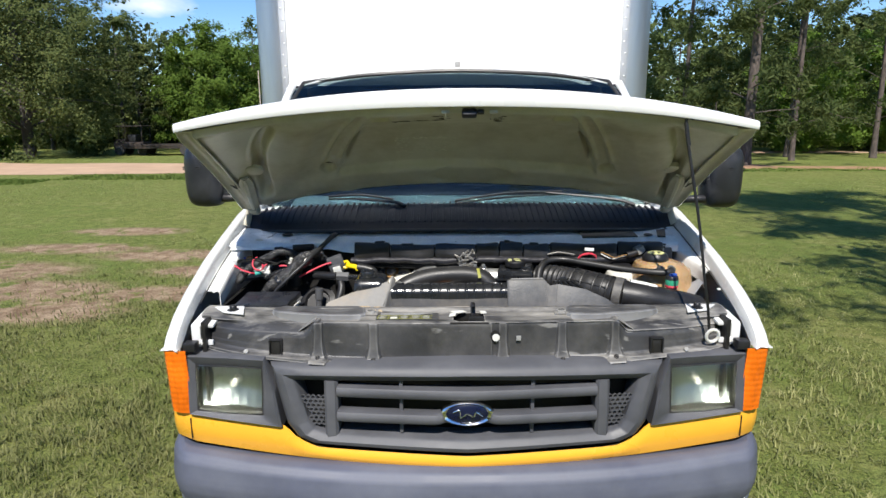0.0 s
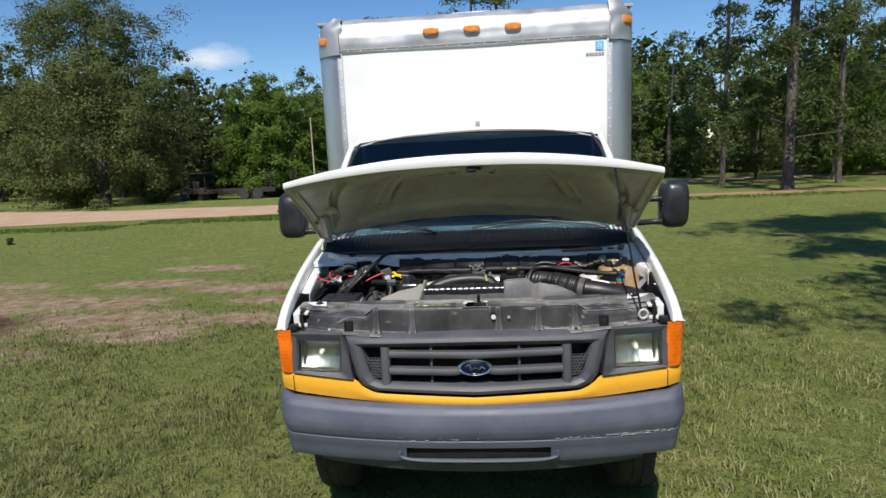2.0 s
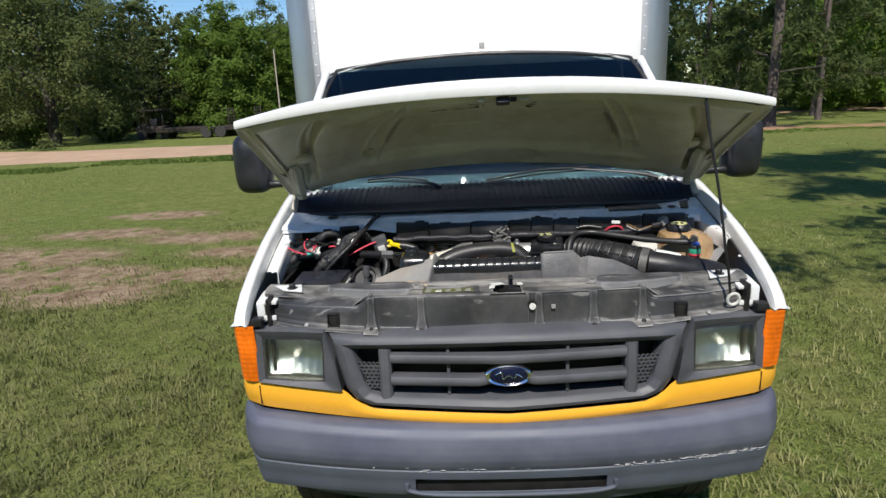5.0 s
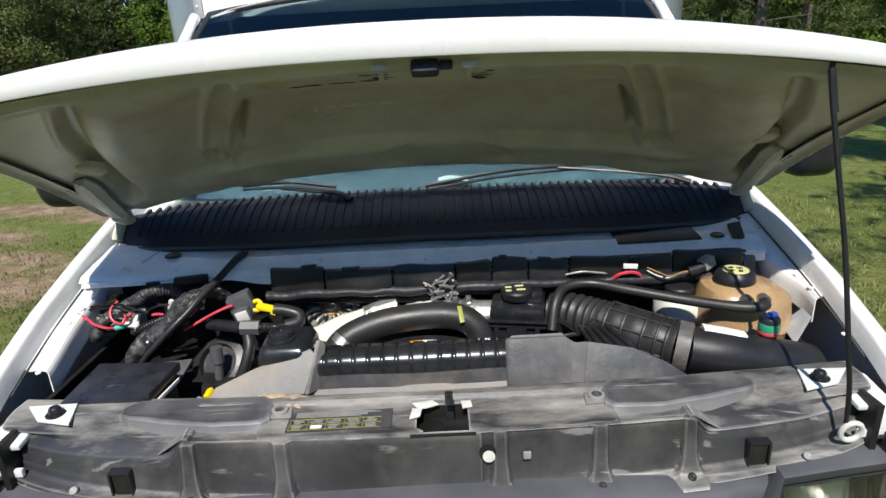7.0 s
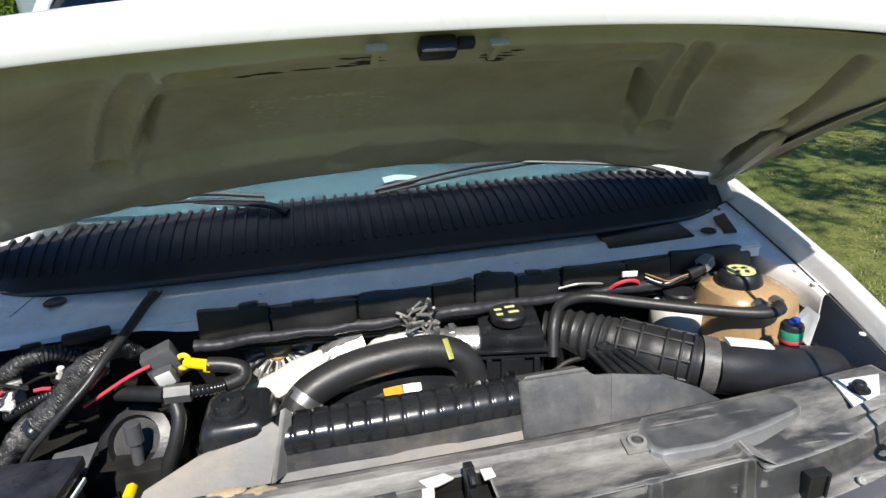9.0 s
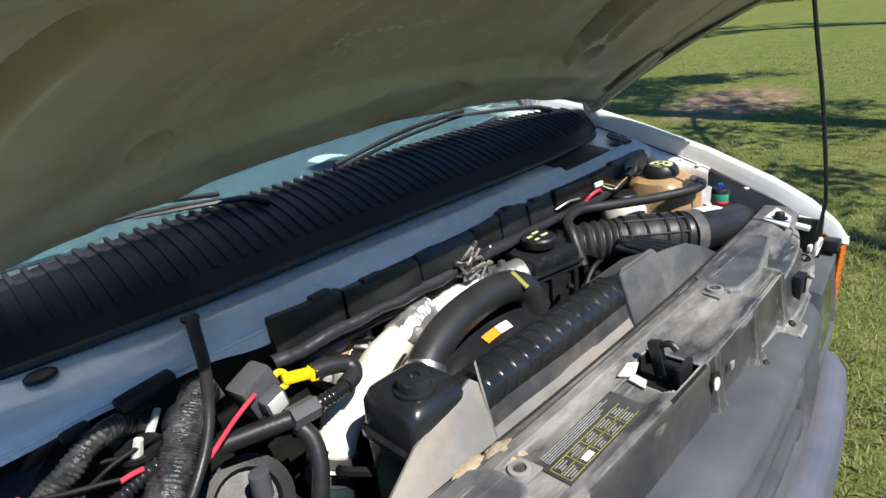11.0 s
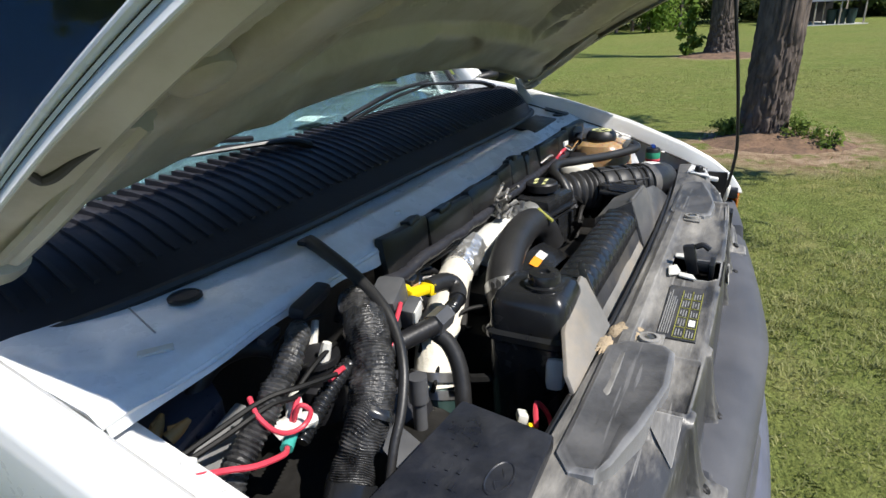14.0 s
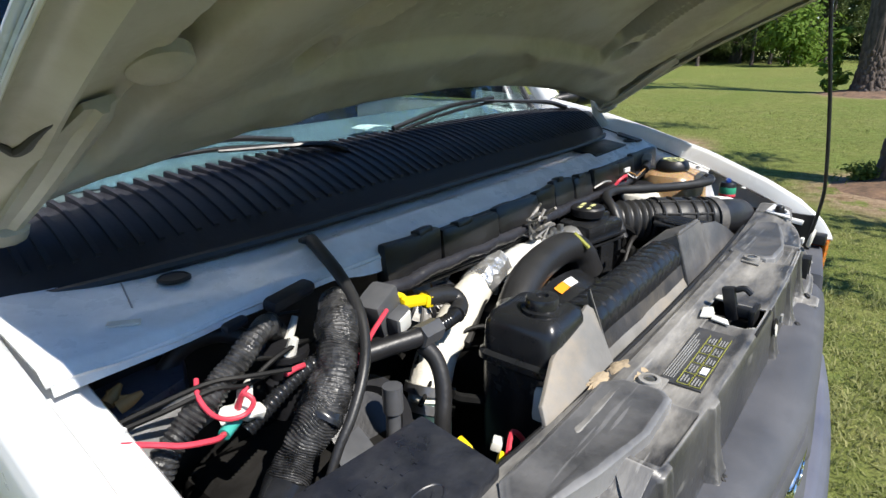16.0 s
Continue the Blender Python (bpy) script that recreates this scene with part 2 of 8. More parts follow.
M_MODULE = mat("module_plastic", (0.045, 0.050, 0.070), 0.28, var=0.25, scale=20, bump=0.05, bscale=90, dust=(0.13, 0.13, 0.14), dust_amount=0.3, dust_scale=14)
M_DUSTY = mat("dusty_black_plastic", (0.055, 0.055, 0.058), 0.42, var=0.3, scale=8, bump=0.08, bscale=150, dust=(0.30, 0.27, 0.225), dust_amount=0.55, dust_scale=9, stretch=(0.6, 1.6, 1.6))
M_COVER = mat("dusty_cover_plastic", (0.042, 0.042, 0.045), 0.38, var=0.35, scale=7, bump=0.10, bscale=150, settle=True, dust=(0.42, 0.40, 0.36), dust_amount=0.85, dust_scale=5, stretch=(0.6, 1.9, 0.5), wear=(0.42, 0.41, 0.39), scratch=(0.40, 0.39, 0.37))
M_SHROUD = mat("dark_shroud_plastic", (0.040, 0.040, 0.042), 0.5, var=0.3, scale=8, bump=0.1, bscale=150, dust=(0.26, 0.22, 0.16), dust_amount=0.4, dust_scale=10)
M_PAD = mat("dark_dusty_plastic", (0.060, 0.060, 0.061), 0.5, var=0.35, scale=9, bump=0.1, bscale=150, dust=(0.40, 0.37, 0.32), dust_amount=0.75, dust_scale=8, wear=(0.34, 0.33, 0.31))
M_DEFLECT = mat("grey_deflector_plastic", (0.070, 0.071, 0.075), 0.45, var=0.25, scale=8, bump=0.1, bscale=150, dust=(0.30, 0.28, 0.25), dust_amount=0.5, dust_scale=7)
M_PADDARK = mat("slate_worn_plastic", (0.058, 0.059, 0.063), 0.42, var=0.3, scale=9, bump=0.1, bscale=150, dust=(0.19, 0.185, 0.18), dust_amount=0.5, dust_scale=8, wear=(0.40, 0.40, 0.40), scratch=(0.26, 0.26, 0.26))
M_SANDY = mat("sandy_black_plastic", (0.20, 0.195, 0.185), 0.6, var=0.25, scale=8, bump=0.1, bscale=150, dust=SAND, dust_amount=0.55, dust_scale=6)
M_SAND = mat("sand", SAND, 0.95, var=0.25, scale=60, bump=0.4, bscale=300)
M_LEDGE = mat("white_ledge_paint", (0.84, 0.86, 0.88), 0.24, var=0.08, scale=6, dust=(0.36, 0.35, 0.32), dust_amount=0.28, dust_scale=14, coat=0.3, bump=0.05, bscale=40)
M_TRAY = mat("harness_cover_plastic", (0.010, 0.010, 0.011), 0.36, var=0.3, scale=10, dust=(0.06, 0.055, 0.05), dust_amount=0.2, dust_scale=12)
M_COWL = mat("cowl_plastic", (0.024, 0.024, 0.029), 0.45, var=0.3, scale=6, bump=0.05, bscale=160, spec=0.30)
M_MIRROR = mat("mirror_shell_plastic", (0.016, 0.017, 0.020), 0.33, var=0.2, scale=6, bump=0.03, bscale=200, dust=(0.07, 0.07, 0.07), dust_amount=0.3, dust_scale=8)
M_RUBBER = mat("rubber", (0.018, 0.018, 0.019), 0.42, var=0.2, scale=10, bump=0.06, bscale=150, dust=(0.09, 0.086, 0.08), dust_amount=0.14, dust_scale=9)
M_TYRE = mat("tyre_rubber", (0.025, 0.025, 0.026), 0.75, var=0.25, scale=12, bump=0.15, bscale=60, dust=(0.16, 0.13, 0.1), dust_amount=0.35, dust_scale=8)
M_TAPE = mat("taped_loom", (0.022, 0.022, 0.023), 0.30, var=0.45, scale=45, bump=0.45, bscale=110, dust=(0.22, 0.215, 0.21), dust_amount=0.22, dust_scale=45)
# oily metal; also the painted dark of notches, slots and openings
M_DARK = mat("oily_metal_and_gap_shade", (0.018, 0.017, 0.016), 0.55, metal=0.3, var=0.4, scale=12, bump=0.2, bscale=40)
M_STEEL = mat("bare_steel", (0.42, 0.42, 0.42), 0.35, metal=0.9, var=0.2, scale=20)
M_CAST = mat("cast_aluminium", (0.40, 0.39, 0.37), 0.5, metal=0.7, var=0.25, scale=25, bump=0.2, bscale=90, dust=(0.14, 0.12, 0.10), dust_amount=0.5, dust_scale=14)
M_FOIL = mat("silver_heat_foil", (0.72, 0.72, 0.71), 0.3, metal=0.85, var=0.12, scale=20, bump=0.6, bscale=40)
M_SENSOR = mat("sensor_grey_plastic", (0.070, 0.073, 0.080), 0.45, var=0.2, scale=20, dust=(0.2, 0.19, 0.18), dust_amount=0.3)
M_CREAM = mat("cream_pipe_wrap", (0.72, 0.69, 0.60), 0.7, var=0.1, scale=12, bump=0.25, bscale=70, dust=(0.3, 0.25, 0.18), dust_amount=0.35, dust_scale=9)
M_CHROME = mat("chrome", (0.90, 0.90, 0.92), 0.18, metal=1.0, var=0.05)
M_OVAL = mat("blue_enamel", (0.005, 0.008, 0.030), 0.3, var=0.08, coat=0.15)
M_RED = mat("red_wire", (0.60, 0.05, 0.08), 0.4, var=0.15, scale=30)
M_WIRE = mat("black_wire", (0.010, 0.010, 0.010), 0.55, var=0.2, scale=30, spec=0.15)
M_YCAP = mat("yellow_plastic", (0.85, 0.62, 0.01), 0.35, var=0.1, scale=40)
M_ORANGE = mat("orange_sticker", (0.9, 0.30, 0.01), 0.5, var=0.05)
M_LABEL = mat("white_sticker", (0.78, 0.78, 0.75), 0.5, var=0.06)
M_LABELDARK = mat("dark_label", (0.04, 0.041, 0.044), 0.4, var=0.2, dust=(0.14, 0.13, 0.12), dust_amount=0.4, dust_scale=12)
M_CAPDISC = mat("pale_yellow_print", (0.62, 0.62, 0.28), 0.5, var=0.08)
M_LABELGREEN = mat("yellow_label_print", (0.30, 0.30, 0.06), 0.5, var=0.15, scale=50)
M_GREENBAND = mat("green_label", (0.03, 0.30, 0.17), 0.45, var=0.1)
M_BLUECAP = mat("blue_plastic", (0.02, 0.08, 0.42), 0.4, var=0.1)
M_GREYPART = mat("grey_connector", (0.30, 0.30, 0.29), 0.5, var=0.15, scale=30, dust=(0.16, 0.14, 0.12), dust_amount=0.4)
M_PALE = mat("pale_plastic", (0.66, 0.66, 0.62), 0.5, var=0.1, scale=20, dust=(0.35, 0.3, 0.22), dust_amount=0.4)
M_TEAL = mat("teal_tape", (0.05, 0.36, 0.30), 0.5, var=0.1)
M_BROWN = mat("brown_wire_joint", (0.35, 0.19, 0.06), 0.6, var=0.2, scale=40)
M_GREENPIPE = mat("dark_green_pipe", (0.03, 0.06, 0.055), 0.3, metal=0.4, var=0.2)
M_AMBER = mat("amber_lens", (0.80, 0.155, 0.005), 0.22, var=0.30, scale=16, coat=1.0, bump=0.10, bscale=60, stretch=(1, 1, 0.5))
M_MARKER = mat("faded_amber_lens", (0.80, 0.27, 0.04), 0.25, var=0.12, scale=20, coat=0.5)
M_REFLECT = mat("lamp_reflector", (0.40, 0.44, 0.44), 0.36, metal=1.0, var=0.06, bump=0.1, bscale=30)
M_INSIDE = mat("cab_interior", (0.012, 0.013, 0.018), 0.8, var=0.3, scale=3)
M_DASH = mat("dashboard", (0.10, 0.135, 0.155), 0.6, var=0.15, scale=5)
M_SEAM = mat("seam_sealant", (0.35, 0.34, 0.33), 0.7, var=0.2, scale=30)
M_BLUELOGO = mat("light_blue_print", (0.16, 0.50, 0.85), 0.4, var=0.05)
M_GREYPRINT = mat("grey_print", (0.22, 0.25, 0.27), 0.5, var=0.1)
M_STAIN_SHADE = mat("dark_grease_and_hole_shade", (0.045, 0.04, 0.03), 0.8, var=0.3, scale=60)
M_RESIDUE = mat("sticker_residue", (0.56, 0.55, 0.47), 0.8, var=0.2, scale=40)
M_GLASS = glass("windscreen_glass", (0.31, 0.42, 0.44), 0.01)
M_LENS = glass("headlamp_glass", (0.86, 0.88, 0.80), 0.20)


def tank_plastic():
    m = mat("aged_translucent_plastic", (0.38, 0.250, 0.130), 0.26, var=0.16, scale=8, dust=(0.22, 0.125, 0.058), dust_amount=0.55, dust_scale=7)
    p = m.node_tree.nodes["Principled BSDF"]
    p.inputs["Subsurface Weight"].default_value = 0.35
    p.inputs["Subsurface Radius"].default_value = (0.03, 0.012, 0.004)
    return m


M_TANK = tank_plastic()

# ---- building blocks ----
def thing(name, label="", category="", group="", kind="", m=None):
    ob = tagged(new(name), label, category, group, kind)
    if m is not None:
        ob.matrix_basis = m
    return ob


def part(name, bm, material, parent, label="", sharp=38):
    me = bpy.data.meshes.new(name)
    bmesh.ops.recalc_face_normals(bm, faces=bm.faces)
    bm.to_mesh(me)
    bm.free()
    me.materials.append(material)
    me.polygons.foreach_set("use_smooth", [True] * len(me.polygons))
    me.set_sharp_from_angle(angle=radians(sharp))
    ob = new(name, me)
    ob.parent = parent
    return tagged(ob, label)


def raw_part(name, verts, faces, material, parent=None, label="", smooth=False):
    """A mesh from computed arrays: verts (n, 3), faces (m, k)."""
    me = bpy.data.meshes.new(name)
    verts, faces = np.asarray(verts, np.float32), np.asarray(faces, np.int32)
    k = faces.shape[1]
    me.vertices.add(len(verts))
    me.vertices.foreach_set("co", verts.ravel())
    me.loops.add(faces.size)
    me.loops.foreach_set("vertex_index", faces.ravel())
    me.polygons.add(len(faces))
    me.polygons.foreach_set("loop_start", np.arange(0, faces.size, k, dtype=np.int32))
    me.update(calc_edges=True)
    if smooth:
        me.polygons.foreach_set("use_smooth", [True] * len(faces))
    me.materials.append(material)
    ob = new(name, me)
    ob.parent = parent
    return tagged(ob, label)


def rings(bm, rows, closed=True, cap=True):
    """Skin over rows of points with the same count; closed joins each row's ends."""
    vs = [[bm.verts.new(p) for p in row] for row in rows]
    n = len(vs[0])
    for a, b in zip(vs, vs[1:]):
        for i in range(n if closed else n - 1):
            j = (i + 1) % n
            bm.faces.new((a[i], a[j], b[j], b[i]))
    if cap and closed:
        bm.faces.new(vs[0][::-1])
        bm.faces.new(vs[-1])
    return vs


def spline(pts, n):
    """n points along a smooth curve through pts."""
    p = [Vector(q) for q in pts]
    p = [2 * p[0] - p[1]] + p + [2 * p[-1] - p[-2]]
    out = []
    for k in range(n):
        s = k / (n - 1) * (len(p) - 3)
        i = min(int(s), len(p) - 4)
        f = s - i
        a, b, c, d = p[i:i + 4]
        out.append(0.5 * (2 * b + (c - a) * f + (2 * a - 5 * b + 4 * c - d) * f * f + (3 * b - a - 3 * c + d) * f ** 3))
    return out


def tube(bm, pts, r, n=24, sides=12, rib=0.0, every=2, squash=1.0):
    """A hose or wire along pts; r a radius or several along the way; rib: depth of its corrugation."""
    c = spline(pts, n) if n > len(pts) or len(pts) > 2 else [Vector(q) for q in pts]
    rad = r if isinstance(r, (list, tuple)) else [r, r]
    rows, side = [], None
    for k, q in enumerate(c):
        t = (c[min(k + 1, len(c) - 1)] - c[max(k - 1, 0)]).normalized()
        if side is None:
            side = t.orthogonal().normalized()
            if squash != 1.0:
                side = t.cross(Vector((0, 0, 1))).normalized()
        side = (side - t * side.dot(t)).normalized()
        up = t.cross(side)
        s = k / (len(c) - 1) * (len(rad) - 1)
        i = min(int(s), len(rad) - 2)
        rr = rad[i] + (rad[i + 1] - rad[i]) * (s - i)
        if rib:
            rr *= 1 - rib * (0.5 - 0.5 * math.cos(2 * math.pi * k / every))
        rows.append([q + side * (rr * math.cos(2 * math.pi * a / sides)) + up * (rr * squash * math.sin(2 * math.pi * a / sides)) for a in range(sides)])
    rings(bm, rows)
    return bm


def rod(bm, a, b, ra, rb=None, sides=12):
    return tube(bm, [a, b], [ra, ra if rb is None else rb], n=2, sides=sides)


def lathe(bm, centre, profile, axis=(0, 0, 1), sides=24):
    """Turned shape: profile of (radius, height) along axis from centre."""
    ax = Vector(axis).normalized()
    u = ax.orthogonal().normalized()
    w = ax.cross(u)
    c = Vector(centre)
    rings(bm, [[c + ax * h + (u * math.cos(2 * math.pi * k / sides) + w * math.sin(2 * math.pi * k / sides)) * max(r, 1e-4) for k in range(sides)] for r, h in profile])
    return bm


def block(bm, c, s, bevel=0.004, rot=None, taper=None):
    """A box with rounded edges: centre, size; taper: how far its top is drawn in, in x and y."""
    made = bmesh.ops.create_cube(bm, size=1.0)["verts"]
    for v in made:
        v.co = Vector((v.co.x * s[0], v.co.y * s[1], v.co.z * s[2]))
        if taper and v.co.z > 0:
            v.co.x *= 1 - taper[0]
            v.co.y *= 1 - taper[1]
    if bevel:
        ed = list({e for v in made for e in v.link_edges})
        res = bmesh.ops.bevel(bm, geom=ed, offset=min(bevel, 0.45 * min(s)), segments=2, affect="EDGES", profile=0.6)
        made = list({v for f in res["faces"] for v in f.verts} | {v for v in made if v.is_valid})
    m = Matrix.Translation(c) @ (Euler([radians(a) for a in rot]).to_matrix().to_4x4() if rot else Matrix.Identity(4))
    for v in made:
        v.co = m @ v.co
    return bm


def prism(bm, poly, depth, bevel=0.0):
    """A plate: its outline as 3D points, thickened by the vector depth."""
    d = Vector(depth)
    a = [bm.verts.new(p) for p in poly]
    b = [bm.verts.new(Vector(p) + d) for p in poly]
    n = len(a)
    fs = [bm.faces.new(a[::-1]), bm.faces.new(b)]
    fs += [bm.faces.new((a[i], a[(i + 1) % n], b[(i + 1) % n], b[i])) for i in range(n)]
    if bevel:
        bmesh.ops.bevel(bm, geom=list({e for f in fs for e in f.edges}), offset=bevel, segments=2, affect="EDGES", profile=0.6)
    return bm


def sheet(bm, f, nu, nv, thick=0.0, skip=None):
    """A surface f(u, v), u and v from 0 to 1, made thick along its normals."""
    vs = [[bm.verts.new(f(i / nu, j / nv)) for j in range(nv + 1)] for i in range(nu + 1)]
    fs = []
    for i in range(nu):
        for j in range(nv):
            if skip and skip(i, j):
                continue
            fs.append(bm.faces.new((vs[i][j], vs[i + 1][j], vs[i + 1][j + 1], vs[i][j + 1])))
    if thick:
        bmesh.ops.recalc_face_normals(bm, faces=fs)
        bmesh.ops.solidify(bm, geom=fs, thickness=thick)
    return bm


def B():
    return bmesh.new()


def lerp(a, b, f):
    return a + (b - a) * f


def along(pts, x):
    """Piecewise-linear value at x from (x, value) pairs."""
    for (x0, v0), (x1, v1) in zip(pts, pts[1:]):
        if x <= x1:
            return v0 + (v1 - v0) * max(0.0, (x - x0)) / (x1 - x0)
    return pts[-1][1]

# ---- the box truck ----
G0 = -0.08
truck = thing("box_truck", "white box truck with its hood propped open, parked on grass", "truck")
SIDES = (-1, 1)


def step(a, b, x):
    t = min(1, max(0, (x - a) / (b - a)))
    return t * t * (3 - 2 * t)


def nose(x, z=0.95):
    """The front face: bowed across, and leaning back above the lamps' lower edge."""
    return -0.078 + 0.106 * abs(x) ** 1.35 + 0.10 * max(0.0, z - 0.95)


def ring_of(keys, per, yoff):
    out = []
    n = len(keys)
    for i in range(n):
        (x0, z0), (x1, z1) = keys[i], keys[(i + 1) % n]
        for k in range(per):
            x, z = lerp(x0, x1, k / per), lerp(z0, z1, k / per)
            out.append((x, nose(x, z) + yoff, z))
    return out


def mixed(a, b, f):
    return [(lerp(p[0], q[0], f), lerp(p[1], q[1], f)) for p, q in zip(a, b)]


# grille
GO = [(-0.645, 1.126), (0, 1.139), (0.645, 1.126), (0.594, 0.918), (0.560, 0.872), (0.505, 0.848), (0, 0.832), (-0.505, 0.848), (-0.560, 0.872), (-0.594, 0.918)]
GI = [(-0.552, 1.068), (0, 1.084), (0.552, 1.068), (0.512, 0.935), (0.492, 0.908), (0.455, 0.895), (0, 0.888), (-0.455, 0.895), (-0.492, 0.908), (-0.512, 0.935)]
bm = B()
rows = [ring_of(GO, 8, 0.09), ring_of(GO, 8, 0.040), ring_of(mixed(GO, GI, 0.05), 8, 0.022), ring_of(mixed(GO, GI, 0.16), 8, 0.002), ring_of(mixed(GO, GI, 0.35), 8, -0.014),
        ring_of(mixed(GO, GI, 0.60), 8, -0.018), ring_of(mixed(GO, GI, 0.9), 8, -0.006), ring_of(GI, 8, 0.004), ring_of(mixed(GO, GI, 1.03), 8, 0.075)]
rings(bm, rows, cap=False)
grille = part("grille", bm, M_GREY, truck, "weathered grey plastic grille surround")
for zc in (1.038, 0.957):
    bm = B()
    rows = []
    for i in range(49):
        x = -0.415 + 0.83 * i / 48
        y = nose(x, zc) + 0.016 * step(0.095, 0.070, abs(x)) * (zc < 1)
        rows.append([(x, y + dy, zc + dz) for dy, dz in ((0.045, 0.012), (0.012, 0.019), (-0.008, 0.016), (-0.014, 0.006), (-0.014, -0.006), (-0.008, -0.015), (0.012, -0.018), (0.045, -0.012))])
    rings(bm, rows)
    part("slat", bm, M_GREY, grille)
for s in SIDES:
    bm = B()
    rows = []
    for zc in (0.885, 0.93, 1.0, 1.045, 1.072):
        hw = 0.022
        rows.append([(s * 0.435 + dx, nose(0.435, zc) + dy, zc) for dx, dy in ((-hw, 0.06), (-hw, 0.002), (-hw * 0.6, -0.008), (hw * 0.6, -0.008), (hw, 0.002), (hw, 0.06))])
    rings(bm, rows)
    part("upright", bm, M_GREY, grille)
    # honeycomb screen
    bm = B()
    pitch = 0.0165
    for a in range(7):
        for b in range(7):
            x = 0.463 + a * pitch + (0.5 * pitch if b % 2 else 0)
            z = 0.925 + b * pitch * 0.87
            edge = lerp(0.498, 0.538, (z - 0.92) / 0.1)
            if x > edge:
                continue
            hexa = [(x + 0.5 * pitch / 0.87 * math.sin(math.pi / 3 * k), z + 0.5 * pitch / 0.87 * math.cos(math.pi / 3 * k)) for k in range(6)]
            outer = [(s * px, nose(px) + 0.012, pz) for px, pz in hexa]
            inner = [(s * lerp(x, px, 0.72), nose(px) + 0.012, lerp(z, pz, 0.72)) for px, pz in hexa]
            back = [(p[0], p[1] + 0.01, p[2]) for p in inner]
            rings(bm, [outer, inner, back], cap=False)
    part("vent_screen", bm, M_GREY, grille, "honeycomb plastic vent screen")
bm = B()
lathe(bm, (0, 0, 0), [(0.001, 0.0), (0.8, 0.002), (1.0, 0.006), (1.05, 0.012), (1.0, 0.022), (0.92, 0.026), (0.82, 0.022), (0.80, 0.016)], sides=48)
for v in bm.verts:
    v.co = Vector((v.co.x * 0.082, nose(0) + 0.023 - v.co.z, 0.977 + v.co.y * 0.040))
part("emblem_rim", bm, M_CHROME, grille, "chrome rim of the oval badge")
bm = B()
lathe(bm, (0, 0, 0), [(0.001, 0.0), (0.80, 0.0), (0.80, 0.019), (0.68, 0.023), (0.001, 0.026)], sides=48)
for v in bm.verts:
    v.co = Vector((v.co.x * 0.082, nose(0) + 0.023 - v.co.z, 0.977 + v.co.y * 0.040))
part("emblem_plate", bm, M_OVAL, grille, "dark blue oval badge plate")
bm = B()
tube(bm, [(-0.045, nose(0) - 0.0035, 0.985), (-0.025, nose(0) - 0.0045, 0.992), (-0.02, nose(0) - 0.0045, 0.968), (0.0, nose(0) - 0.005, 0.98), (0.02, nose(0) - 0.0045, 0.97), (0.028, nose(0) - 0.0045, 0.985), (0.048, nose(0) - 0.0035, 0.972)], 0.0022, n=40, sides=6)
part("emblem_scroll", bm, M_CHROME, grille)
bm = B()
block(bm, (0, 0.065, 0.99), (1.15, 0.02, 0.27), 0.003)
part("condenser", bm, M_DARK, grille, "dark condenser behind the grille")
for x in (-0.21, 0.21):
    bm = B()
    block(bm, (x, nose(x) + 0.03, 0.99), (0.012, 0.02, 0.19), 0.003)
    part("rib", bm, M_GREY, grille)

